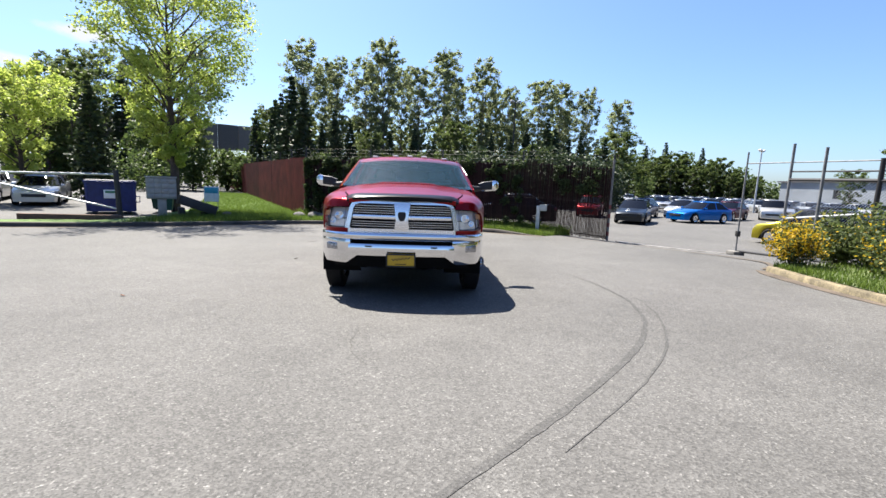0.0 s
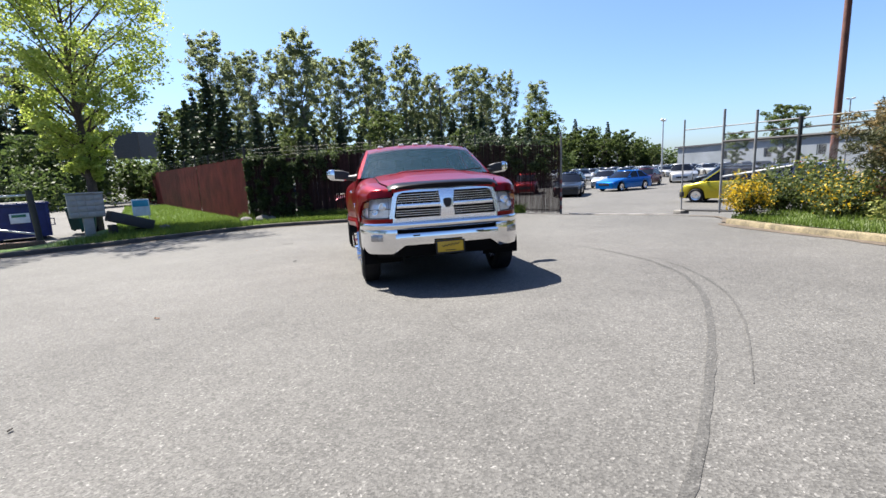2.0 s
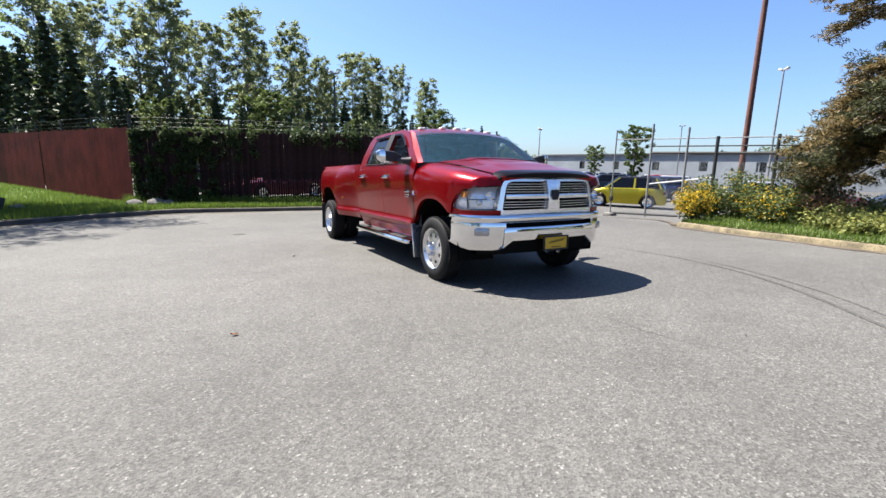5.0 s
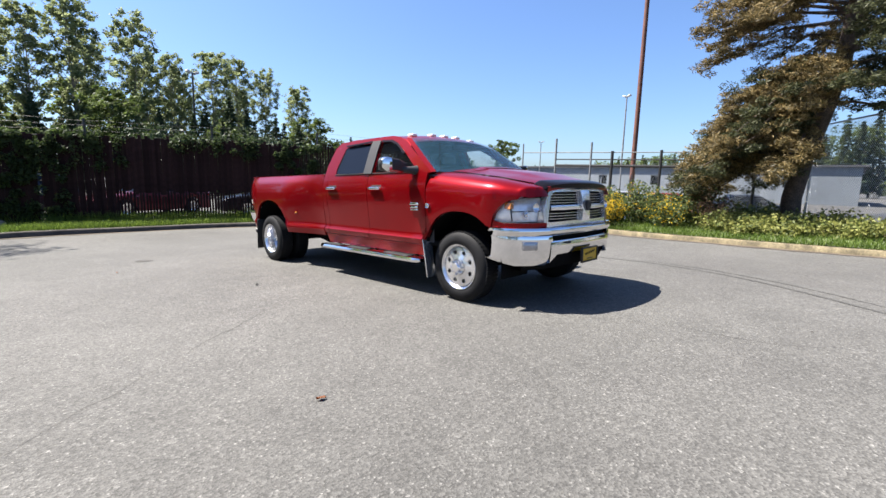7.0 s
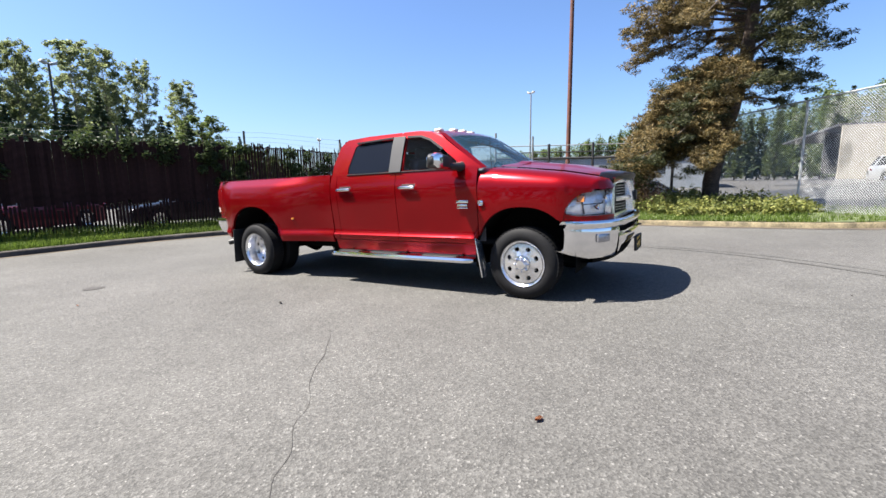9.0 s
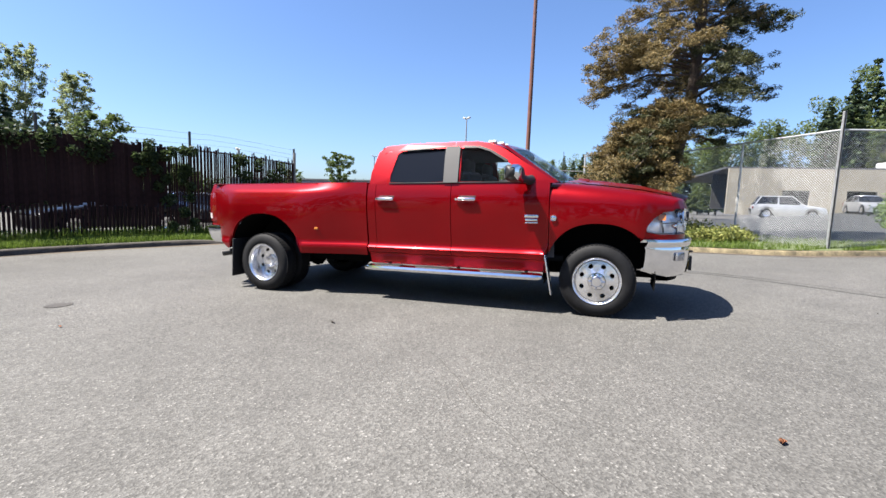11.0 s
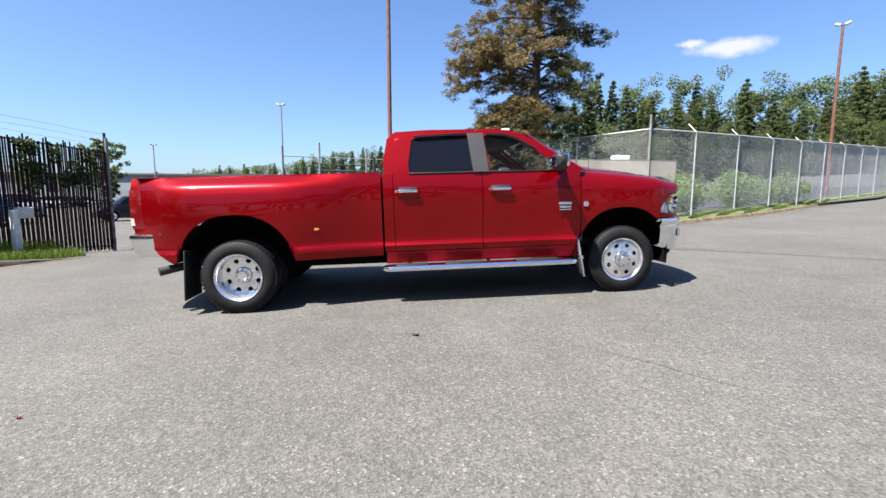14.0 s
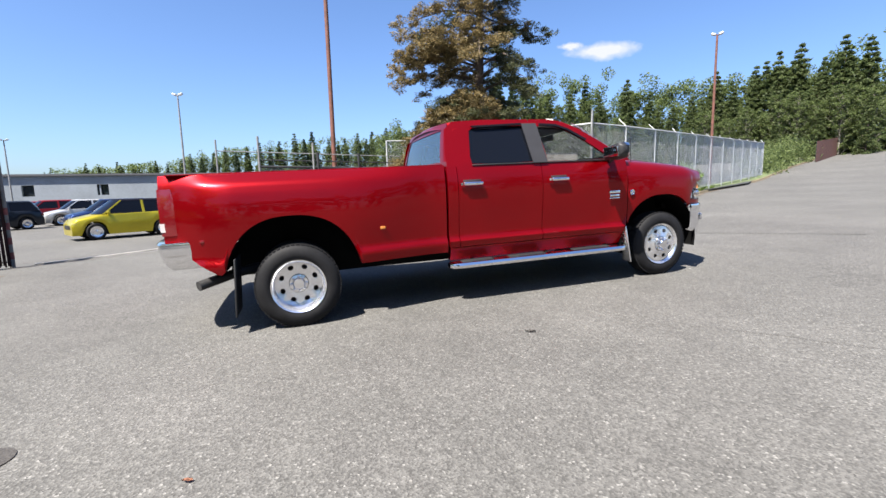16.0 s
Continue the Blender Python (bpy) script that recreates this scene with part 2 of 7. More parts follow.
# ---- the lie of the land ----
def H(x, y):
    """Height of the paving: the court falls away along y, the lot behind the gate lies lower, the road behind climbs."""
    yy = min(y, 18.0)
    z = 0.165 - 0.03 * yy + 0.006 * max(-6.0, min(x, 12.0)) + 0.006 * max(0.0, min(y, 60.0) - 18.0)
    if y < -22:
        z += 0.055 * (min(-22 - y, 8)) ** 2 / 16 + 0.055 * max(0.0, min(-30 - y, 60.0))
    z += 0.022 * max(0.0, min(x - 12.0, 40.0)) * (1 - smooth01(2.0, 9.0, y))
    s = (x - 7.99) * 0.607 + (y - 16.28) * 0.795
    w = smooth01(-4.5, 0.8, s) * smooth01(5.0, 8.5, x)
    return z * (1 - w) + w * -0.5


BACK_KERB = [(-16.0, 12.4), (-11.2, 13.5), (-9.7, 14.2), (-7.6, 15.5), (-6.2, 17.0), (-4.8, 18.0), (-3.5, 18.45), (-1.5, 18.2), (0.0, 17.95), (1.4, 17.6), (2.8, 16.8), (3.8, 16.1), (4.5, 15.65), (5.1, 15.25)]
RIGHT_KERB = [(7.5, 8.1), (7.24, 7.5), (7.16, 7.0), (7.02, 6.2), (6.85, 5.2), (6.68, 4.0), (6.5, 2.9), (6.45, 1.9), (6.62, 1.1), (7.0, 0.3), (7.45, -0.7), (8.3, -2.7), (9.7, -5.6), (12.9, -11.0), (16.2, -17.8), (21.5, -28.5), (27, -40), (33, -55)]
FENCE_A, FENCE_B, FENCE_C = (-4.65, 21.6), (7.95, 16.3), (-26.2, 67.0)
CORNER, LINK_2 = (7.27, 0.76), (9.37, 2.16)

# ---- ground ----
def spaced(a, b, n):
    return [a + (b - a) * i / n for i in range(n + 1)]


def ground_sheet():
    xs = [-1500, -600, -250, -120, -70, -45, -30] + spaced(-22, 34, 80) + [45, 60, 90, 150, 300, 700, 1500]
    ys = [-1500, -600, -250, -140, -90, -70, -55, -45, -38, -32] + spaced(-28, 40, 90) + [50, 65, 90, 150, 300, 700, 1500]
    verts = [(x, y, H(x, y)) for y in ys for x in xs]
    nx = len(xs)
    faces = [(j * nx + i, j * nx + i + 1, (j + 1) * nx + i + 1, (j + 1) * nx + i) for j in range(len(ys) - 1) for i in range(nx - 1)]
    g = raw("ground", verts, faces, M_COURT, smooth=True)
    tagged(g, "worn grey asphalt court with pale stones and stains", "ground", kind="structure")


ground_sheet()


def resample(line, step):
    out = [Vector((*line[0], 0))]
    for a, b in zip(line, line[1:]):
        a, b = Vector((*a, 0)), Vector((*b, 0))
        n = max(1, round((b - a).length / step))
        out += [a.lerp(b, (i + 1) / n) for i in range(n)]
    return out


def smooth_line(line, step=0.35):
    p = resample(line, step)
    for _ in range(6):
        p = [p[0]] + [(p[i - 1] + p[i] * 2 + p[i + 1]) / 4 for i in range(1, len(p) - 1)] + [p[-1]]
    return p


def side_of(p, i):
    d = p[min(i + 1, len(p) - 1)] - p[max(i - 1, 0)]
    return Vector((-d.y, d.x, 0)).normalized()


def sunk(x, y):
    """How far the back verge stands up: it dies out towards the gateway."""
    return 1 - 0.93 * smooth01(3.4, 5.0, x) * smooth01(12.0, 13.0, y)


def kerb(name, line, material, out, label, height=0.14, width=0.16, gutter=True):
    """A kerb with a rounded nose along a line; out is the side (1 left, -1 right) on which the verge lies."""
    p = smooth_line(line)
    cols = []
    for i, q in enumerate(p):
        s = side_of(p, i) * out
        z = H(q.x, q.y)
        j = noise.noise(q * 0.9) * 0.012
        cols.append([(q.x + s.x * o, q.y + s.y * o, z + (h * sunk(q.x, q.y) if h > 0 else h) + (j if h > 0 else 0)) for o, h in ((0, -0.05), (0.015 + j, height - 0.03), (0.05, height), (width, height), (width + 0.01, -0.05))])
    ob = finish(name, loft(cols), material, smooth=True, angle=50)
    tagged(ob, label, "kerb", kind="structure")
    if gutter:
        cols = []
        for i, q in enumerate(p):
            s = side_of(p, i) * out
            w = 0.14 + 0.13 * (noise.noise(q * 1.7) + 0.5)
            cols.append([(q.x - s.x * w, q.y - s.y * w, H(q.x, q.y) + 0.006), (q.x + s.x * 0.01, q.y + s.y * 0.01, H(q.x, q.y) + 0.008)])
        g = finish("gutter", loft(cols), M_GUTTER)
        tagged(g, "strip of brown dirt and moss along the kerb", "gutter", kind="structure")


kerb("kerb_back", BACK_KERB, M_KERB_D, 1, "dirty weathered concrete kerb below the grass")
kerb("kerb_right", RIGHT_KERB, M_KERB_Y, 1, "faded yellow painted concrete kerb, chipped", height=0.115)


def fence_y(x):
    """The slatted fence's line, as y over x."""
    t = (x - FENCE_A[0]) / (FENCE_B[0] - FENCE_A[0])
    return FENCE_A[1] + t * (FENCE_B[1] - FENCE_A[1])


def verge(name, p, far, material, label, cols_n=8, lift=0.10):
    """Raised ground between a kerb line and a far line of equal count."""
    cols = []
    for i, q in enumerate(p):
        e = far[i]
        c = []
        for k in range(cols_n + 1):
            t = k / cols_n
            x, y = q.x + (e.x - q.x) * t, q.y + (e.y - q.y) * t
            z = H(q.x, q.y) * (1 - t) + H(e.x, e.y) * t + 0.125 * sunk(q.x, q.y) + lift * t * sunk(q.x, q.y) + 0.03 * noise.noise(Vector((x, y, 3)) * 0.7) * min(1, 4 * t)
            c.append((x, y, z))
        cols.append(c)
    ob = finish(name, loft(cols), material)
    return tagged(ob, label, "verge", kind="structure")


bk = smooth_line(BACK_KERB)
bp = [q + side_of(bk, i) * 0.12 for i, q in enumerate(bk)]


def back_far(q):
    if q.x > -4.0:
        return Vector((min(q.x + 1.6, FENCE_B[0]), fence_y(min(q.x + 1.6, FENCE_B[0])) + 0.25, 0))
    t = smooth01(-9.5, -4.0, q.x)
    if q.x < -9.3:
        u = smooth01(-9.3, -10.6, q.x)
        return Vector((q.x - 0.3, 23.5 * (1 - u) + (q.y + 2.6) * u, 0))
    return Vector((q.x - 0.5 - 1.2 * (1 - t), 21.8 + 2.5 * (1 - t), 0))


verge("verge_back", bp, [back_far(q) for q in bp], M_LAWN, "bright green lawn strip along the fence", lift=-0.08)
lawn_l = [Vector((-9.9 - 0.38 * k, 21.3 + 1.05 * k, 0)) for k in range(21)]
lawn_f = [Vector((FENCE_A[0] + (FENCE_C[0] - FENCE_A[0]) * t, FENCE_A[1] + (FENCE_C[1] - FENCE_A[1]) * t, 0)) for t in [0.0 + 0.46 * k / 20 for k in range(21)]]
verge("side_lawn", lawn_l, lawn_f, M_LAWN, "bright green lawn beside the red fence", lift=-0.08)
rk = smooth_line(RIGHT_KERB)
rp = [q + side_of(rk, i) * 0.12 for i, q in enumerate(rk)]


def right_far(q):
    if q.y > 1.5:
        return Vector((11.9, 2.6 + (q.y - 1.5) * 0.9, 0))
    t = smooth01(1.5, -0.6, q.y)
    return Vector((11.9 * (1 - t) + (q.x + 0.75) * t, (q.y + 1.1) * (1 - t) + (q.y + 0.35) * t, 0))


verge("verge_right", rp, [right_far(q) for q in rp], M_SOIL, "rough verge of soil, weeds and short grass", lift=0.12)

# concrete strip across the gateway, from post to post
cols = []
for k in range(25):
    t = k / 24
    x, y = 8.1 + 1.75 * t, 15.95 - 3.75 * t
    cols.append([(x + o * 0.9, y + o * 0.43, H(x + o * 0.9, y + o * 0.43) + h) for o, h in ((0.0, -0.04), (0.02, 0.04), (0.16, 0.045), (0.3, 0.04), (0.32, -0.04))])
tagged(finish("gate_strip", loft(cols), M_PALE), "pale concrete drain strip across the gateway", "paving", kind="structure")


def ribbon(name, line, widths, material, label, lift=0.004, step=0.12, kind="structure", cat="mark"):
    p = smooth_line(line, step)
    cols = []
    for i, q in enumerate(p):
        s = side_of(p, i)
        t = i / (len(p) - 1)
        w = lerp_at(widths, t) * (0.75 + 0.5 * abs(noise.noise(q * 6)))
        q2 = q + s * (0.03 if cat == "crack" else 0.008) * noise.noise(q * 5)
        cols.append([(q2.x - s.x * w, q2.y - s.y * w, H(q2.x, q2.y) + lift), (q2.x + s.x * w, q2.y + s.y * w, H(q2.x, q2.y) + lift)])
    return tagged(finish(name, loft(cols), material), label, cat, kind=kind)


ribbon("tyre_mark", [(-0.3, 0.95), (0.3, 1.41), (0.55, 1.63), (0.84, 1.91), (1.14, 2.18), (1.5, 2.53), (2.0, 3.06), (2.5, 3.65), (2.92, 4.36), (3.22, 5.3), (3.25, 6.4), (3.1, 7.3)], [(0, 0.03), (0.5, 0.032), (0.75, 0.022), (0.9, 0.01), (1, 0.003)], M_TYREMARK, "dark curved rubber mark of a tyre")
ribbon("tyre_mark", [(1.1, 1.84), (1.46, 2.18), (1.74, 2.44), (2.02, 2.72), (2.55, 3.35), (2.89, 3.91), (3.23, 4.68), (3.4, 5.5)], [(0, 0.004), (0.3, 0.01), (0.6, 0.017), (0.8, 0.01), (1, 0.003)], M_TYREMARK, "fainter curved rubber mark of a tyre")
ribbon("court_joint", [(6.2, 15.6), (6.6, 14.7), (6.95, 13.4), (7.45, 12.2), (7.95, 11.1), (8.4, 10.2), (8.6, 9.4), (8.2, 8.7), (7.6, 8.2)], [(0, 0.02), (0.4, 0.035), (0.8, 0.07), (1, 0.1)], M_GUTTER, "dirt-filled joint along the edge of the court", lift=0.02, cat="joint")
CRACKS = [[(-4.6, 5.62), (-4.24, 5.93), (-4.07, 6.08), (-3.86, 6.19), (-3.69, 6.36), (-3.43, 6.48), (-3.26, 6.69), (-2.99, 6.86), (-2.66, 7.06), (-2.2, 7.5)],
          [(-0.55, 4.95), (-0.49, 4.77), (-0.32, 4.4), (-0.17, 3.91), (-0.24, 3.59), (-0.18, 3.35), (-0.07, 3.06), (0.07, 2.97)]]
for ln in CRACKS:
    ribbon("crack", ln, [(0, 0.0006), (0.3, 0.002), (0.5, 0.0012), (0.7, 0.0035), (1, 0.0008)], M_CRACK, "thin jagged crack in the asphalt", lift=0.003, step=0.05, cat="crack")
# manhole lid
bm = bmesh.new()
bmesh.ops.create_circle(bm, cap_ends=True, segments=28, radius=0.13)
for v in bm.verts:
    v.co += Vector((-2.29, 11.85, H(-2.29 + v.co.x, 11.85 + v.co.y) + 0.006))
tagged(finish("manhole_cover", bm, mat("cast_iron", (0.06, 0.055, 0.05), 0.7, 0.5, grain=0.3, grain_scale=60, bump=0.5)), "dark cast iron manhole cover set in the asphalt", "manhole cover")


# ---- fences ----
def slat_fence(name, a, b, zlift, height, material, label, pitch=0.085, width=0.079, gap_p=0.03, single=False, open_from=2.0, posts=3.0, barbs=True, tall=0.25, parts=300):
    """Upright slats woven into a wire fence, with posts, rails and barbed wire."""
    a, b = Vector((*a, 0)), Vector((*b, 0))
    d = (b - a).normalized()
    nrm = Vector((-d.y, d.x, 0))
    length = (b - a).length
    root = thing(name, Matrix.Identity(4), label, "fence", kind="structure")
    n = int(length / pitch)
    rng = random.Random(7)
    me = {}
    verts, faces = [], []
    places = [(i + 0.5) * pitch for i in range(n)]
    if single:
        cut = 0.7 * length
        places = [p_ for p_ in places if p_ < cut] + [cut + 0.049 * (k + 0.5) for k in range(int((length - cut) / 0.049))]
    for i, along in enumerate(places):
        if rng.random() < gap_p:
            continue
        q = a + d * along
        part_way = along / length
        h = height + rng.uniform(-0.02, 0.02) + tall * max(0.0, noise.noise(Vector((i * 0.05, 1, 2))))
        z = H(q.x, q.y) + zlift + rng.uniform(-0.01, 0.05)
        w, th = width * rng.uniform(0.94, 1.05), 0.012
        if single:
            w = 0.088 if part_way < 0.7 else rng.choice((0.036, 0.038, 0.04))
            if part_way > 0.7:
                h += rng.choice((0.0, 0.0, -0.03, 0.04, 0.02))
            pieces = [(0.0, h, w)]
            if 0.7 > part_way > open_from:
                low = rng.uniform(0.95, 1.1)
                pieces = [(low, h - low, w)]
                if rng.random() < 0.985:
                    pieces.append((0.0, rng.uniform(0.96, 1.02) * low, 0.06))
            for up, tall_, wide in pieces:
                key = (wide, round(tall_, 1))
                if key not in me:
                    mb = bmesh.new()
                    add_box(mb, (0, 0, key[1] / 2), (key[0], th, key[1]), 0.003, None, 1)
                    me[key] = bpy.data.meshes.new("slat")
                    mb.to_mesh(me[key])
                    mb.free()
                    me[key].materials.append(material)
                so = new("slat", me[key])
                so.parent = root
                off = nrm * (0.006 if i % 2 else -0.008)
                so.matrix_basis = pose(q.x + off.x, q.y + off.y, z + up, ry=rng.uniform(-0.4, 0.4) if part_way < 0.7 else rng.uniform(-0.35, 0.15), rz=math.degrees(math.atan2(d.y, d.x)))
            continue
        tilt = rng.uniform(-0.008, 0.008)
        base = len(verts)
        for zz, sh in ((z, 0), (z + h, tilt)):
            for u, v in ((-1, -1), (1, -1), (1, 1), (-1, 1)):
                p = q + d * (u * w / 2 + sh) + nrm * (v * th / 2)
                verts.append((p.x, p.y, zz))
        faces += [tuple(base + k for k in f) for f in ((0, 1, 5, 4), (1, 2, 6, 5), (2, 3, 7, 6), (3, 0, 4, 7), (4, 5, 6, 7))]
        if len(verts) > 8 * 60:
            raw("slat_panel", verts, faces, material, root)["kind"] = "stuff"
            verts, faces = [], []
    if verts:
        raw("slat_panel", verts, faces, material, root)["kind"] = "stuff"
    m = int(length / posts)
    for i in range(m + 1):
        q = a + d * length * i / m
        z = H(q.x, q.y)
        part("post", tube([(q.x + nrm.x * 0.05, q.y + nrm.y * 0.05, z - 0.1), (q.x + nrm.x * 0.05, q.y + nrm.y * 0.05, z + zlift + height + (0.5 if barbs else 0.05))], 0.035, 8), M_DARKSTEEL, root)
    for hz in (0.12, height * 0.5, height - 0.04):
        pts = [a + d * length * i / 12 for i in range(13)]
        part("rail", tube([(p.x + nrm.x * 0.04, p.y + nrm.y * 0.04, H(p.x, p.y) + zlift + hz) for p in pts], 0.02, 6), M_DARKSTEEL, root)
    if barbs:
        for hz in (0.15, 0.3, 0.45):
            pts = [a + d * length * i / 24 for i in range(25)]
            part("barbed_wire", tube([(p.x + nrm.x * 0.05, p.y + nrm.y * 0.05, H(p.x, p.y) + zlift + height + hz + rng.uniform(-0.02, 0.02)) for p in pts], 0.0028, 4), M_DARKSTEEL, root)
    return root


slat_fence("fence_back", FENCE_A, FENCE_B, 0.02, 2.72, M_SLAT, "tall dark brown slatted fence with barbed wire, lower slats missing", gap_p=0.002, single=True, open_from=0.3, tall=0.03)
slat_fence("fence_side", FENCE_C, FENCE_A, 0.0, 2.82, M_REDSLAT, "long dull red slatted fence with bare patches", pitch=0.14, width=0.132, gap_p=0.004, barbs=True, tall=0.0, posts=3.2)


def wire_panel(root, a, b, za, zb, height, pitch=0.06, wire=0.0035):
    """Woven wire between two places: two families of slanted wires."""
    d = (b - a).normalized()
    L = (b - a).length
    nrm = Vector((-d.y, d.x, 0))
    verts, faces = [], []
    k = -int(height / pitch)
    while k * pitch < L:
        for sgn in (1, -1):
            s0 = k * pitch
            u0, u1 = max(0.0, -s0 / height), min(1.0, (L - s0) / height)
            if u1 > u0:
                base = len(verts)
                for u in (u0, u1):
                    s = s0 + height * u
                    h = height * (u if sgn == 1 else 1 - u)
                    q = a + d * s
                    for ang in range(3):
                        oa, ob_ = wire * math.cos(ang * 2.094), wire * math.sin(ang * 2.094)
                        verts.append((q.x + nrm.x * oa - d.x * ob_ * 0.7, q.y + nrm.y * oa - d.y * ob_ * 0.7, za + (zb - za) * s / L + h + ob_ * 0.7))
                faces += [(base + i, base + (i + 1) % 3, base + 3 + (i + 1) % 3, base + 3 + i) for i in range(3)]
        k += 1
    raw("wire_mesh", verts, faces, M_WIRE, root)["kind"] = "stuff"


def chain_fence(name, pts, height, label, top_extra, posts_step=3.05, arms=True, wire=0.0035, pitch=0.06, lean=None):
    """Woven wire between round posts with a top rail and slanted arms with barbed wire."""
    root = thing(name, Matrix.Identity(4), label, "fence", kind="structure")
    z0 = lambda q: H(q.x, q.y) + 0.17
    posts = []
    for a, b in zip(pts, pts[1:]):
        a, b = Vector((*a, 0)), Vector((*b, 0))
        d = (b - a).normalized()
        L = (b - a).length
        nrm = Vector((-d.y, d.x, 0))
        za, zb = z0(a), z0(b)
        zl = lambda s: za + (zb - za) * s / L
        n = max(1, round(L / posts_step))
        posts += [(a + d * L * i / n, nrm) for i in range(n + (1 if b == Vector((*pts[-1], 0)) else 0))]
        part("top_rail", tube([(a.x, a.y, za + height), (b.x, b.y, zb + height)], 0.022, 6), M_GALV, root)
        wire_panel(root, a, b, za, zb, height, pitch, wire)
    for i, (q, nrm) in enumerate(posts):
        z = z0(q)
        big = i == 0
        part("post", tube([(q.x, q.y, z - 0.2), (q.x, q.y, z + height + (0.42 if big else 0.02))], 0.042 if big else 0.028, 10), M_GALV, root)
        if arms and not big:
            part("barb_arm", tube([(q.x, q.y, z + height), (q.x + nrm.x * 0.26 * arms, q.y + nrm.y * 0.26 * arms, z + height + 0.28)], 0.016, 6), M_GALV, root)
    return root


LINK_END = (22.6, -29.3)
chain_fence("fence_wire_road", [CORNER, (8.1, -1.35), LINK_END], 2.74, "galvanised chain-link fence with slanted barbed-wire arms", 0.3, arms=1, wire=0.0028)
chain_fence("fence_wire_tree", [CORNER, LINK_2, (12.0, 3.9), (11.9, 6.5)], 2.74, "galvanised chain-link fence beside the conifer", 0.3, arms=0)


# sliding gate, pushed open along the lot's side
def slide_gate():
    root = thing("sliding_gate", Matrix.Identity(4), "tall open sliding gate of dark rails and round steel posts", "gate")
    a = Vector((9.95, 12.1, 0))
    d = Vector((0.28, -0.96, 0))
    ground = lambda q: H(q.x, q.y)
    for q, top, r, mt in ((a, 2.7, 0.024, M_POSTGREY), (a + d * 1.2, 2.86, 0.034, M_POSTGREY), (Vector((9.65, 9.35, 0)), 2.62, 0.032, M_POSTGREY), (a + d * 3.1, 2.42, 0.05, M_DARKSTEEL), (a + d * 4.6, 2.44, 0.045, M_DARKSTEEL), (a + d * 7.2, 2.44, 0.045, M_DARKSTEEL)):
        part("post", tube([(q.x, q.y, ground(q) - 0.1), (q.x, q.y, top)], r, 10), mt, root)
    for s0, h0, h1, r, mt in ((0.0, 2.38, 2.36, 0.016, M_POSTGREY), (1.2, 2.14, 2.12, 0.02, M_DARKSTEEL), (1.2, 1.93, 1.9, 0.04, M_DARKSTEEL), (0.0, -0.16, 0.1, 0.035, M_DARKSTEEL)):
        p, q = a + d * s0, a + d * 7.9
        part("rail", tube([(p.x, p.y, h0), (q.x, q.y, h1)], r, 8), mt, root)
    p, q = a + d * 1.2, a + d * 3.1
    part("brace", tube([(p.x, p.y, 0.9), (q.x, q.y, 1.18)], 0.025, 8), M_GALV, root)
    part("latch", box((a.x, a.y, 0.35), (0.1, 0.1, 0.16), 0.01), M_DARKSTEEL, root)
    part("foot_block", box((a.x, a.y, ground(a) + 0.06), (0.34, 0.34, 0.14), 0.03), M_CONCRETE, root)
    e = a + d * 7.9
    wire_panel(root, p, e, -0.15, 0.1, 2.05, 0.075, 0.003)


slide_gate()
# red-and-white end post of the back fence
q = Vector((*FENCE_B, 0))
gp = thing("gate_post", pose(q.x, q.y, H(q.x, q.y)), "dark round steel gate post with faded red bands low down", "post")
part("shaft", tube([(0, 0, 0), (0, 0, 3.1)], 0.04, 12), mat("weathered_steel", (0.17, 0.16, 0.15), 0.65, 0.2, vary=0.35, scale=6), gp)
for i in range(4):
    part("band", tube([(0, 0, 0.2 + i * 0.34), (0, 0, 0.36 + i * 0.34)], 0.043, 12), mat("red_band", (0.16, 0.045, 0.04), 0.75, vary=0.4, scale=12), gp)


# ---- poles and lamps ----
def pole(name, x, y, h, r, material, label, head=0, cat="pole", yaw=0.0, small=1.0):
    root = thing(name, pose(x, y, H(x, y) - 0.1, rz=yaw), label, cat)
    part("shaft", tube([(0, 0, 0), (0, 0, h * 0.6), (0, 0, h)], [r, r * 0.82, r * 0.65], 12), material, root)
    if head:
        part("arm", tube([(-0.2 * small if head > 1 else 0, 0, h), (0.2 * small, 0, h + 0.05)], 0.035 * small, 6), material, root)
        for sx in ((-1, 1) if head > 1 else (1,)):
            bm = box((sx * 0.34 * small, 0, h + 0.08), (0.44 * small, 0.36 * small, 0.2 * small), 0.05 * small, Matrix.Rotation(sx * -0.35, 3, "Y"))
            part("lamp_head", bm, mat("lamp_grey", (0.42, 0.42, 0.4), 0.5), root)
            part("lamp_glass", box((sx * 0.35 * small, 0, h + 0.08 - 0.095 * small), (0.32 * small, 0.26 * small, 0.05 * small), 0.015 * small, Matrix.Rotation(sx * -0.35, 3, "Y")), mat("lamp_pane", (0.7, 0.7, 0.68), 0.2), root)
    return root


pole("utility_pole", 11.2, 8.54, 11.5, 0.085, M_RUST, "tall rust-brown bare pole behind the bushes")
pole("street_lamp", 16.20, -15.36, 9.35, 0.09, M_RUST, "rusty lamp post with a grey twin floodlight head", 2, "street lamp", 40, 0.6)
pole("street_lamp", 32.1, 16.8, 8.75, 0.075, M_POSTGREY, "grey lamp post with a twin head in the car park", 2, "street lamp", 250, 0.65)
pole("street_lamp", 40.8, 49.3, 7.2, 0.1, M_GALV, "grey lamp post with two heads in the car park", 2, "street lamp", 30)
pole("street_lamp", 11.2, 47.5, 10.8, 0.11, M_DARKSTEEL, "dark lamp post with two heads behind the fence", 2, "street lamp", 10)

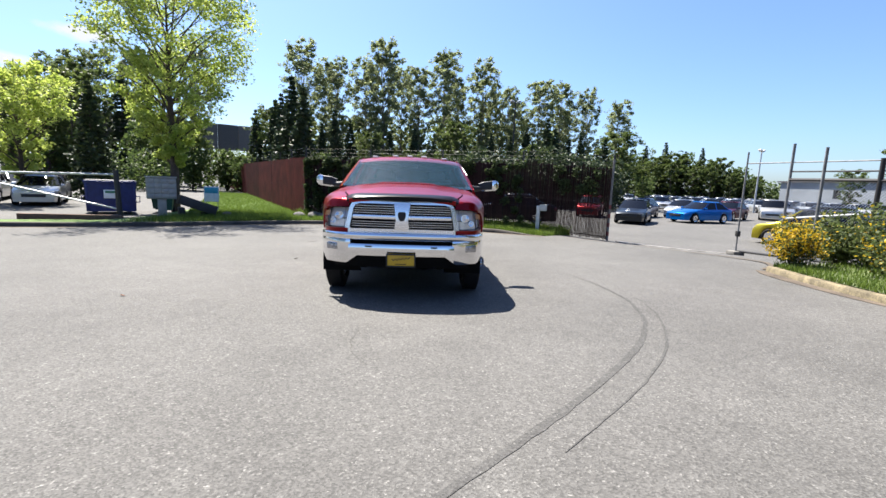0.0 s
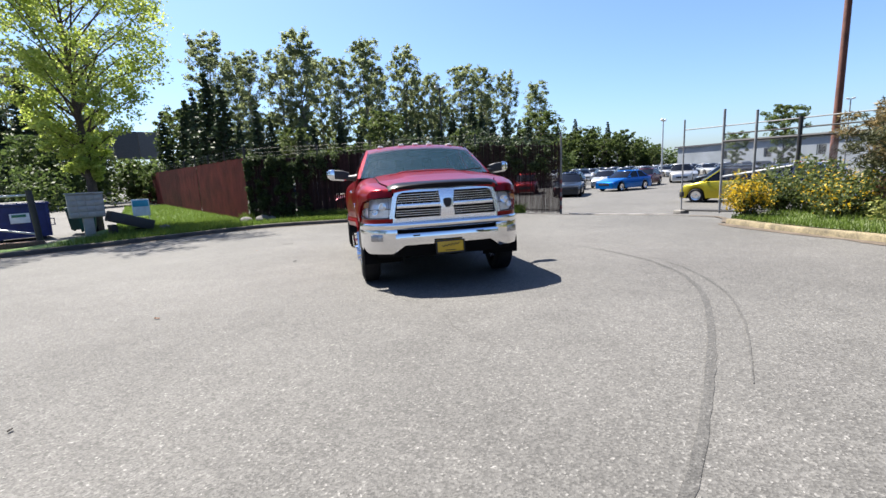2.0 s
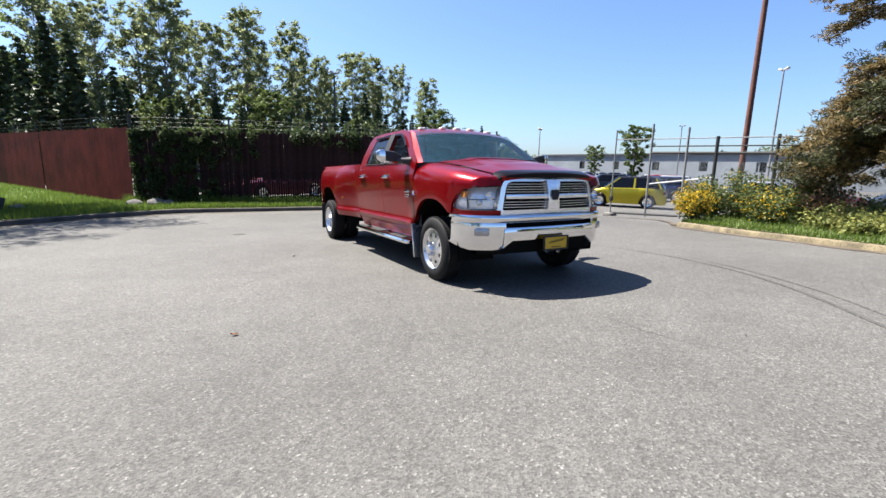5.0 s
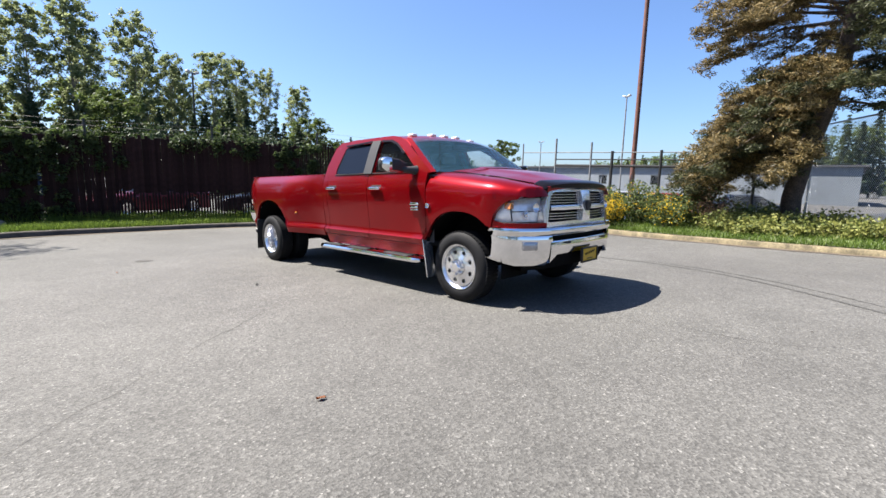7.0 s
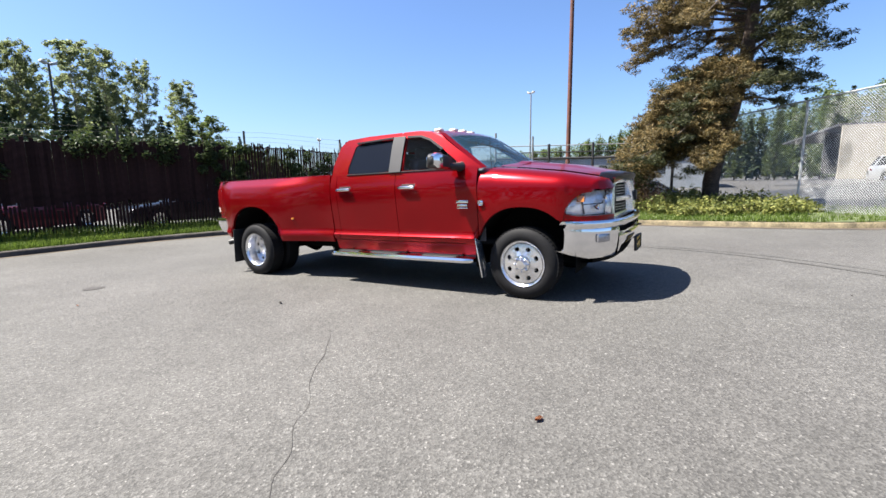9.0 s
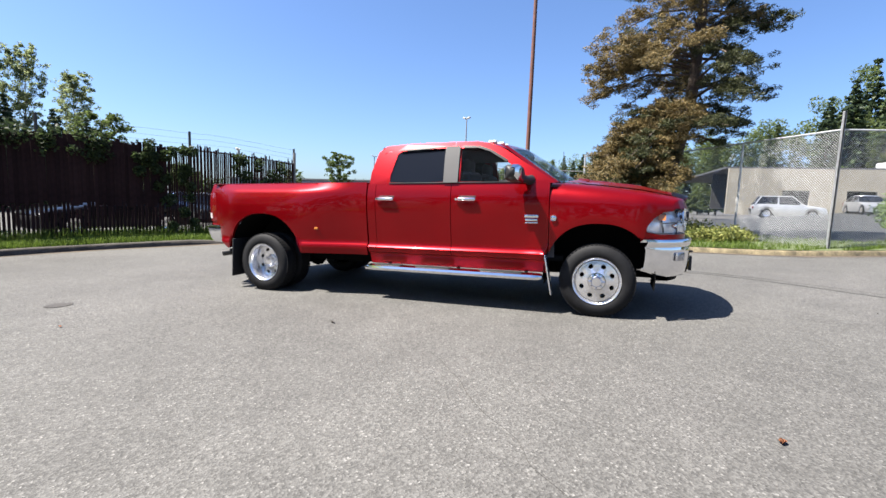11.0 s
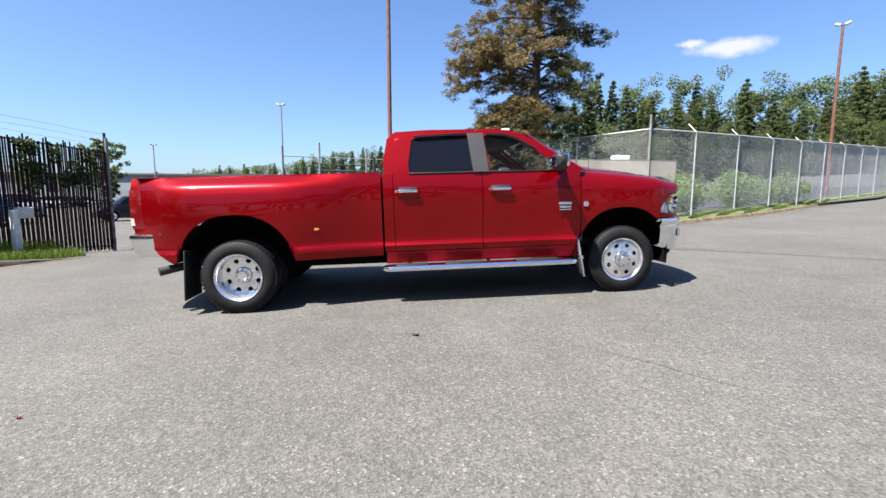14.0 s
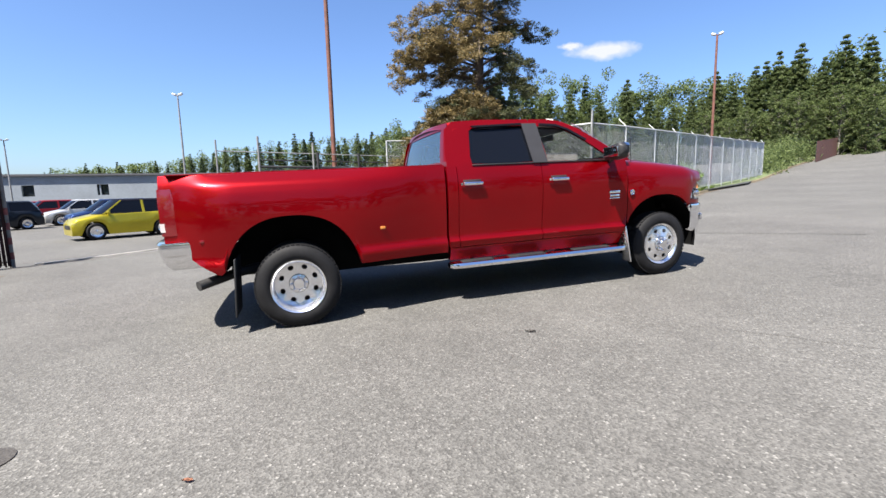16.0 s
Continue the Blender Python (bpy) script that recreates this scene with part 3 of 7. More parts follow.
pole("street_lamp", 52.5, 36.0, 7.6, 0.08, M_POSTGREY, "grey lamp post with two heads near the warehouse", 2, "street lamp", 120, 0.7)

# bollard with a box
zb = H(5.31, 16.8) + 0.02
bo = thing("keypad_post", pose(5.31, 16.8, zb, rz=-20), "white square post with a small grey gate keypad box", "post")
part("post", box((0, 0, 0.5), (0.13, 0.13, 1.1), 0.012), mat("white_post", (0.6, 0.59, 0.55), 0.7, vary=0.15), bo)
part("keypad_box", box((0.18, -0.02, 0.98), (0.28, 0.2, 0.24), 0.02), mat("box_grey", (0.45, 0.45, 0.42), 0.6), bo)


# ---- trees ----
def leaf_cloud(rng, centres, count, size, flat=0.4, spread=1.0, slim=0.55):
    """Many small leaves round the centres (point, radius)."""
    verts, faces = [], []
    for _ in range(count):
        c, r = centres[rng.randrange(len(centres))]
        while True:
            o = Vector((rng.uniform(-1, 1), rng.uniform(-1, 1), rng.uniform(-1, 1)))
            if o.length_squared < 1:
                break
        p = c + Vector((o.x * r * spread, o.y * r * spread, o.z * r * flat))
        s = size * rng.uniform(0.6, 1.35)
        u = Vector((rng.gauss(0, 1), rng.gauss(0, 1), rng.gauss(0, 0.7))).normalized()
        v = u.cross(Vector((rng.gauss(0, 1), rng.gauss(0, 1), rng.gauss(0, 1)))).normalized()
        b = len(verts)
        verts += [tuple(p - u * s), tuple(p + v * s * slim - u * s * 0.1), tuple(p + u * s), tuple(p - v * s * slim - u * s * 0.1)]
        faces.append((b, b + 1, b + 2, b + 3))
    return verts, faces


def broad_tree(name, m, h, spread, seed, leaves, leaf, bark, label, leaf_size=0.09, base=0.22, limbs=26, trunk_r=0.16, upright=1.1, cat="tree", split=False):
    """Trunk, rising limbs with twigs, and leaves gathered along the twigs."""
    rng = random.Random(seed)
    root = thing(name, m, label, cat)
    bm = bmesh.new()
    tr = [Vector((0, 0, -0.2)), Vector((0.03, 0, h * 0.2)), Vector((rng.uniform(-.1, .1), rng.uniform(-.1, .1), h * 0.5)), Vector((rng.uniform(-.2, .2), rng.uniform(-.2, .2), h * 0.8)), Vector((0, 0, h))]
    add_tube(bm, tr, [trunk_r * 1.2, trunk_r, trunk_r * 0.6, trunk_r * 0.25, 0.012], 10)
    centres = []
    for i in range(limbs):
        t = base + (0.97 - base) * (i + rng.random()) / limbs
        z = h * t
        az = i * 2.4 + rng.uniform(-0.4, 0.4)
        reach = spread * (math.sin(math.pi * min(1, (1 - t) / (1 - base)) ** 0.75 * 0.86 + 0.28)) * rng.uniform(0.75, 1.1)
        p0 = Vector((0, 0, z))
        dirv = Vector((math.cos(az), math.sin(az), 0))
        p1 = p0 + dirv * reach * 0.5 + Vector((0, 0, reach * 0.45 * upright))
        p2 = p0 + dirv * reach + Vector((0, 0, reach * 0.75 * upright + rng.uniform(-0.2, 0.2)))
        r = trunk_r * 0.38 * (1 - t) + 0.015
        whole = bm
        if split:
            bm = bmesh.new()
        add_tube(bm, [p0, p1, p2], [r, r * 0.6, 0.006], 5)
        for k in range(5 if split else 3):
            s = rng.uniform(0.3, 1.0)
            q = p0.lerp(p1, s * 2) if s < 0.5 else p1.lerp(p2, s * 2 - 1)
            e = q + Vector((rng.gauss(0, 1), rng.gauss(0, 1), rng.gauss(0.4, 0.6))).normalized() * reach * rng.uniform(0.2, 0.42)
            add_tube(bm, [q, e], [r * 0.35, 0.004], 4)
            for w in (0.4, 0.7, 1.0):
                centres.append((q.lerp(e, w), reach * 0.13 + 0.1))
        centres.append((p2, reach * 0.14 + 0.1))
        if split:
            part("limb", bm, bark, root)
            bm = whole
    part("trunk", bm, bark, root)
    v, f = leaf_cloud(rng, centres, leaves, leaf_size, 0.8)
    ob = raw("crown", v, f, leaf, root)
    ob["kind"] = "stuff"
    return root


def conifer(name, m, h, spread, seed, leaves, leaf, bark, label, base=0.12, tiers=24, droop=0.25, leaf_size=0.14, ragged=0.35, power=0.8, trunk_r=0.2, flat=0.3, clump=0.2, slim=0.55):
    rng = random.Random(seed)
    root = thing(name, m, label, "tree")
    bm = bmesh.new()
    add_tube(bm, [(0, 0, -0.2), (0, 0, h * 0.5), (0, 0, h)], [trunk_r, trunk_r * 0.6, 0.01], 9)
    centres = []
    for i in range(tiers):
        t = base + (0.985 - base) * i / (tiers - 1)
        for k in range(5 if t < 0.9 else 3):
            az = i * 1.3 + k * 2 * math.pi / 5 + rng.uniform(-0.4, 0.4)
            reach = spread * ((1 - t) / (1 - base)) ** power * rng.uniform(1 - ragged, 1.12) + 0.08
            p0 = Vector((0, 0, h * t))
            d = Vector((math.cos(az), math.sin(az), 0))
            p1 = p0 + d * reach * 0.55 + Vector((0, 0, reach * 0.12))
            p2 = p0 + d * reach - Vector((0, 0, reach * droop * rng.uniform(0.2, 1.2)))
            add_tube(bm, [p0, p1, p2], [0.012 + trunk_r * 0.25 * (1 - t), 0.01 + trunk_r * 0.1 * (1 - t), 0.004], 4)
            nn = max(3, int(reach * 2.6))
            for s in range(nn):
                w = 0.25 + 0.78 * (s + rng.random()) / nn
                q = p0.lerp(p1, w / 0.55) if w < 0.55 else p1.lerp(p2, (w - 0.55) / 0.45)
                side = Vector((-d.y, d.x, 0)) * rng.uniform(-1, 1) * reach * 0.26 * (1.15 - w)
                centres.append((q + side, reach * clump * 0.55 + 0.1))
    part("trunk", bm, bark, root)
    v, f = leaf_cloud(rng, centres, leaves, leaf_size, flat, slim=slim)
    ob = raw("crown", v, f, leaf, root)
    ob["kind"] = "stuff"
    return root


L_SPRING = leaf_mat("spring_leaves", (0.24, 0.32, 0.05), (0.5, 0.56, 0.14), trans=0.5)
L_POPLAR = leaf_mat("poplar_leaves", (0.085, 0.11, 0.043), (0.33, 0.37, 0.18), trans=0.6)
L_DARK = leaf_mat("spruce_needles", (0.02, 0.035, 0.018), (0.06, 0.085, 0.035), trans=0.2)
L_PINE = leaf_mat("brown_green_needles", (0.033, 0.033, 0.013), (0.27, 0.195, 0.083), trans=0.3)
# Green needles darkened to carry the shade of the conifer's far side.
L_PINE_SHADED = leaf_mat("shaded_green_needles", (0.014, 0.02, 0.009), (0.08, 0.085, 0.034), trans=0.25)
L_MID = leaf_mat("wood_leaves", (0.035, 0.06, 0.018), (0.12, 0.165, 0.045), trans=0.45)
L_BROOM = leaf_mat("broom_leaves", (0.04, 0.06, 0.02), (0.12, 0.15, 0.048))
L_TWIGGY = leaf_mat("reddish_leaves", (0.08, 0.05, 0.035), (0.24, 0.16, 0.1))
L_FLOWER = leaf_mat("broom_flowers", (0.4, 0.25, 0.01), (0.56, 0.4, 0.025))


def at(x, y, dz=0.0, rz=0.0, s=1.0):
    return pose(x, y, H(x, y) + dz, rz=rz) @ Matrix.Diagonal((s, s, s, 1))


broad_tree("young_maple", at(-10.75, 21.9, 0.12), 10.6, 4.3, 3, 34000, L_SPRING, M_BARK, "tall young tree with open yellow-green spring leaves", 0.075, 0.17, 56, 0.17, 1.0, split=True)


def cedar(name, m, h, seed, label, profile, boughs=104, leaves=300000):
    """An old conifer: bare lower trunk, a skirt of drooping boughs on one side, crooked boughs and ragged clumps of needles with gaps between."""
    rng = random.Random(seed)
    root = thing(name, m, label, "tree")
    bm = bmesh.new()
    lean = lambda z: Vector((0.02 * z, -0.7 * smooth01(0.5, 6.0, z) + 0.05 * math.sin(z * 1.3), z))
    add_tube(bm, [lean(h * k / 14) - Vector((0, 0, 0.2)) for k in range(15)], [0.21 * (1 - k / 14.5) + 0.02 for k in range(15)], 10)
    brown, dark = [], []

    def bough(t, az, reach, rise, drop, pads, per=5.5, wide=0.3):
        p0 = lean(h * t)
        d = Vector((math.cos(az), math.sin(az), 0))
        p1 = p0 + d * reach * 0.45 + Vector((0, 0, reach * rise))
        p2 = p0 + d * reach + Vector((0, 0, reach * drop))
        part("bough", tube([p0, p1, p2], [0.05 * (1 - t) + 0.02, 0.03 * (1 - t) + 0.012, 0.008], 5), M_BARK, root)
        k = max(4, int(reach * per))
        for s in range(k):
            w = 0.34 + 0.72 * (s + rng.random()) / k
            q = p0.lerp(p1, w / 0.45) if w < 0.45 else p1.lerp(p2, (w - 0.45) / 0.55)
            side = Vector((-d.y, d.x, 0)) * rng.uniform(-1, 1) * reach * wide * (1.2 - 0.6 * w)
            c = q + side + Vector((0, 0, rng.uniform(-0.08, 0.14)))
            for _ in range(3):
                o = Vector((rng.gauss(0, 0.15), rng.gauss(0, 0.15), rng.gauss(0, 0.08)))
                pads.append((c + o, rng.uniform(0.11, 0.24)))

    for i in range(boughs):
        t = 0.2 + 0.79 * (i + rng.uniform(-0.3, 0.3)) / boughs
        az = i * 2.399 + rng.uniform(-0.5, 0.5)
        reach = lerp_at(profile, t) * rng.uniform(0.6, 1.12)
        if t < 0.31 and math.sin(az) > 0.1:
            reach *= 0.55
        if math.sin(az) < 0:
            reach *= 1 + 0.3 * math.sin(az)
        # Boughs away from the sun mostly get dark needles: shade put into colour.
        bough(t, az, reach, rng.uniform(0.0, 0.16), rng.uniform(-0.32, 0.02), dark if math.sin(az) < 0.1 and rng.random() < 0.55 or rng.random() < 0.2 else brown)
    # the skirt that hangs towards the bushes
    for i in range(46):
        t = 0.12 + 0.165 * (i + rng.random()) / 46
        az = radians(112) + rng.uniform(-1.0, 1.25)
        reach = lerp_at([(0.1, 2.3), (0.16, 2.8), (0.22, 2.6), (0.28, 1.9)], t) * rng.uniform(0.72, 1.05) * (1 if az < 2.6 else 0.72)
        bough(t, az, reach, rng.uniform(-0.08, 0.06), rng.uniform(-0.52, -0.28), brown if i % 5 else dark, 6.5, 0.24)
    for az, reach, t in ((95, 3.0, 0.37), (80, 2.8, 0.355), (112, 2.7, 0.38), (100, 2.5, 0.36)):
        bough(t, radians(az), reach, 0.12, -0.06, brown, 6.5, 0.2)
    part("trunk", bm, M_BARK, root)
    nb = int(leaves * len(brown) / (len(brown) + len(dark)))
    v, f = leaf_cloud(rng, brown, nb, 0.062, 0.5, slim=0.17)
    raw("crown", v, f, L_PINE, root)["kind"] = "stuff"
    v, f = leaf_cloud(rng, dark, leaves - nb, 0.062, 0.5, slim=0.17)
    raw("shaded_crown", v, f, L_PINE_SHADED, root)["kind"] = "stuff"
    return root


cedar("old_conifer", at(10.0, 4.07, 0.12), 14.5, 5, "large ragged conifer with brown-tipped boughs", [(0.1, 2.0), (0.2, 2.3), (0.33, 2.7), (0.45, 2.6), (0.6, 2.3), (0.75, 1.9), (0.9, 1.1), (1.0, 0.4)])

# ---- the pickup truck ----
def paint(name, color):
    m = bpy.data.materials.new(name)
    m.use_nodes = True
    n, l = m.node_tree.nodes, m.node_tree.links
    b = n["Principled BSDF"]
    b.inputs["Roughness"].default_value = 0.28
    b.inputs["Metallic"].default_value = 0.6
    b.inputs["Specular IOR Level"].default_value = 0.1
    b.inputs["Coat Weight"].default_value = 0.36
    b.inputs["Coat Roughness"].default_value = 0.03
    tc = n.new("ShaderNodeTexCoord")
    t = n.new("ShaderNodeTexNoise")
    t.inputs["Scale"].default_value, t.inputs["Detail"].default_value = 900.0, 2.0
    l.new(tc.outputs["Object"], t.inputs["Vector"])
    t2 = n.new("ShaderNodeTexNoise")
    t2.inputs["Scale"].default_value, t2.inputs["Detail"].default_value = 1.5, 4.0
    l.new(tc.outputs["Object"], t2.inputs["Vector"])
    a = n.new("ShaderNodeMath")
    a.operation = "ADD"
    l.new(t.outputs["Fac"], a.inputs[0]), l.new(t2.outputs["Fac"], a.inputs[1])
    r = n.new("ShaderNodeMapRange")
    r.inputs[1].default_value, r.inputs[2].default_value, r.inputs[3].default_value, r.inputs[4].default_value = 0.7, 1.3, 0.88, 1.14
    l.new(a.outputs[0], r.inputs[0])
    vm = n.new("ShaderNodeVectorMath")
    vm.operation = "SCALE"
    vm.inputs[0].default_value = color
    l.new(r.outputs[0], vm.inputs["Scale"]), l.new(vm.outputs[0], b.inputs["Base Color"])
    return m


M_RED = paint("deep_red_paint", (0.2, 0.0006, 0.0032))
M_CHROME = mat("chrome", (0.78, 0.78, 0.8), 0.07, 1.0, vary=0.03, scale=3)
M_ALLOY = mat("polished_alloy", (0.72, 0.72, 0.74), 0.2, 0.9, vary=0.08, scale=8)
M_BLACK = mat("black_plastic", (0.012, 0.012, 0.013), 0.55, vary=0.15)
M_GLOSSBLACK = mat("smoked_plastic", (0.006, 0.005, 0.007), 0.3, spec=0.12)
M_SATIN = mat("satin_chrome", (0.86, 0.86, 0.88), 0.2, 0.8, vary=0.03, scale=3)
M_UNDER = mat("underbody", (0.006, 0.006, 0.006), 0.9, spec=0.05)
M_TYRE = mat("tyre_rubber", (0.008, 0.008, 0.009), 0.7, vary=0.25, scale=9, grain=0.2, spec=0.2)
M_GREYTRIM = mat("grey_pillar_trim", (0.02, 0.02, 0.023), 0.6, spec=0.3)
M_TINT = glass_mat("dark_tinted_glass", (0.004, 0.005, 0.008), 0.97, 0.2, 0.0)
M_CLEAR = glass_mat("clear_window", (0.02, 0.025, 0.03), 0.05, 0.4, 0.0)
# The windscreen's blue base colour stands in for the sky reflected in it.
M_SHIELD = glass_mat("windscreen", (0.03, 0.075, 0.1), 0.42)
M_LENS = glass_mat("lamp_lens", (0.8, 0.83, 0.86), 0.09)
M_AMBER = mat("amber_lens", (0.42, 0.15, 0.03), 0.15, coat=0.6)
M_TAIL = mat("tail_lens", (0.13, 0.003, 0.005), 0.12, coat=1.0)
M_CREAM = mat("marker_lens", (0.85, 0.82, 0.75), 0.2, coat=0.5)
M_SEAT = mat("seat_cloth", (0.05, 0.048, 0.05), 0.85)

BELT = 1.40
AXLE_R, TYRE = 4.24, 0.385
FA_R, RA_R = 0.545, 0.60


def arch(y, yc, zc, ry, rz, low):
    """Lower edge of a panel: the wheel opening's rim where it is above the sill."""
    u = abs(y - yc) / ry
    return max(low, zc + rz * math.sqrt(max(0.0, 1 - u ** 2.4))) if u < 1 else low


def hood_z(y):
    return lerp_at([(-0.84, 1.235), (-0.7, 1.275), (-0.4, 1.335), (0.0, 1.385), (0.36, 1.42)], y)


def flank(y, z):
    """Half width of the cab and the front wings at a place."""
    w = lerp_at([(0.3, 0.93), (0.56, 0.95), (0.62, 0.975), (0.645, 0.978), (0.675, 0.944), (0.75, 0.951), (0.85, 0.962), (0.95, 0.973), (1.05, 0.982), (1.12, 0.986), (1.18, 0.987), (1.24, 0.983), (1.3, 0.973), (1.35, 0.961), (1.4, 0.944)], z)
    w -= 0.16 * smooth01(-0.3, -0.9, y) ** 1.3
    a = math.hypot((y) / 0.62, (z - 0.42) / 0.62)
    w += 0.022 * smooth01(1.35, 0.95, a) * (1 if y < 0.9 else 0)
    return w


def wing(y0, y1, n):
    """A front wing: side from the wheel opening up, rolled over to the bonnet's edge."""
    cols = []
    for i in range(n + 1):
        y = y0 + (y1 - y0) * i / n
        low = arch(y, 0.0, 0.42, FA_R, 0.56, 0.56 if y > 0 else 0.84)
        if y < -0.36:
            low = max(low, lerp_at([(-0.72, 1.14), (-0.7, 1.115), (-0.6, 1.1), (-0.52, 1.045), (-0.44, 0.935)], y)) if y < -0.44 else low
        top = 1.13
        c = [(-flank(y, low + 0.0) + 0.05, y, low + 0.004)]
        for k in range(9):
            z = low + (max(top, low + 0.02) - low) * k / 8
            c.append((-flank(y, z), y, z))
        zs = max(top, low + 0.02)
        xs, xe, ze = flank(y, zs), 0.715 - 0.10 * smooth01(-0.4, -0.85, y), hood_z(y) - 0.012
        for k in range(1, 11):
            a = math.pi / 2 * k / 10
            c.append((-(xe + (xs - xe) * math.cos(a) ** 0.72), y, zs + (ze - zs) * math.sin(a) ** 0.9))
        cols.append(c)
    if y0 < -0.7:
        c0 = cols[0]
        mid = [(x * 0.99, y - 0.035, 1.13 + (z - 1.13) * 0.72) for x, y, z in c0]
        low = [(x * 0.975, y - 0.05, 1.13 + (z - 1.13) * 0.1) for x, y, z in c0]
        cols = [low, mid] + cols
        lamp = [(0.655, -0.835), (0.74, -0.80), (0.82, -0.745), (0.885, -0.66), (0.925, -0.56), (0.945, -0.46)]
        cols = [[(x, max(y, lerp_at(lamp, abs(x) - 0.014) - 0.012 + 0.35 * max(0.0, z - 1.14)) if z > 1.1 else y, z) for x, y, z in c] for c in cols]
    return loft(cols)


def side_panel(y0, y1, n, low, top, w=flank, nk=26):
    cols = []
    for i in range(n + 1):
        y = y0 + (y1 - y0) * i / n
        lo, hi = low(y), top(y)
        c = [(-w(y, lo) + 0.035, y, lo)]
        c += [(-w(y, lo + (hi - lo) * k / nk), y, lo + (hi - lo) * k / nk) for k in range(nk + 1)]
        c.append((-w(y, hi) + 0.03, y, hi + 0.004))
        cols.append(c)
    first, last = [(x + 0.03, y, z) for x, y, z in cols[0]], [(x + 0.07, y, z) for x, y, z in cols[-1]]
    return loft([first] + cols + [last])


def bed_w(y, z):
    """Half width of the box: straight at first, then the wide wheel bulge."""
    w = lerp_at([(0.5, 0.94), (0.6, 0.968), (0.645, 0.972), (0.675, 0.94), (0.75, 0.946), (0.85, 0.956), (0.95, 0.965), (1.05, 0.972), (1.14, 0.975), (1.22, 0.973), (1.3, 0.965), (1.36, 0.954), (1.43, 0.938)], z)
    along = smooth01(2.8, 3.85, y) * (1 - 0.8 * smooth01(4.7, 5.3, y))
    up = lerp_at([(0.45, 0.97), (0.8, 1.0), (0.95, 0.99), (1.05, 0.96), (1.16, 0.89), (1.25, 0.79), (1.31, 0.68), (1.335, 0.6), (1.36, 0.44), (1.425, 0.0)], z)
    return w + 0.145 * along * up - 0.055 * smooth01(4.95, 5.31, y)


def gh_x(z):
    """Half width of the glass house over the belt line."""
    return 0.945 - 0.215 * ((z - BELT) / 0.5) ** 1.15 if z > BELT else 0.945


def pane_poly(loop, off=0.0, thick_=0.012):
    """A pane or frame of the glass house from points (y, z)."""
    bm = bmesh.new()
    vs = [bm.verts.new((-(gh_x(z) + off), y, z)) for y, z in loop]
    bm.faces.new(vs)
    bmesh.ops.triangulate(bm, faces=bm.faces[:])
    return thick(bm, thick_)


def ring(outer, inner, off=0.0):
    bm = bmesh.new()
    a = [bm.verts.new((-(gh_x(z) + off), y, z)) for y, z in outer]
    b = [bm.verts.new((-(gh_x(z) + off), y, z)) for y, z in inner]
    c = [bm.verts.new((-(gh_x(z) + off - 0.03), y, z)) for y, z in inner]
    n = len(a)
    for i in range(n):
        j = (i + 1) % n
        bm.faces.new((a[i], a[j], b[j], b[i]))
        bm.faces.new((b[i], b[j], c[j], c[i]))
    return bm


def both(name, make, material, parent, label="", **k):
    """The same part on both sides."""
    a = part(name, make(), material, parent, label, **k)
    b = part(name, flip(make()), material, parent, label, **k)
    return a, b


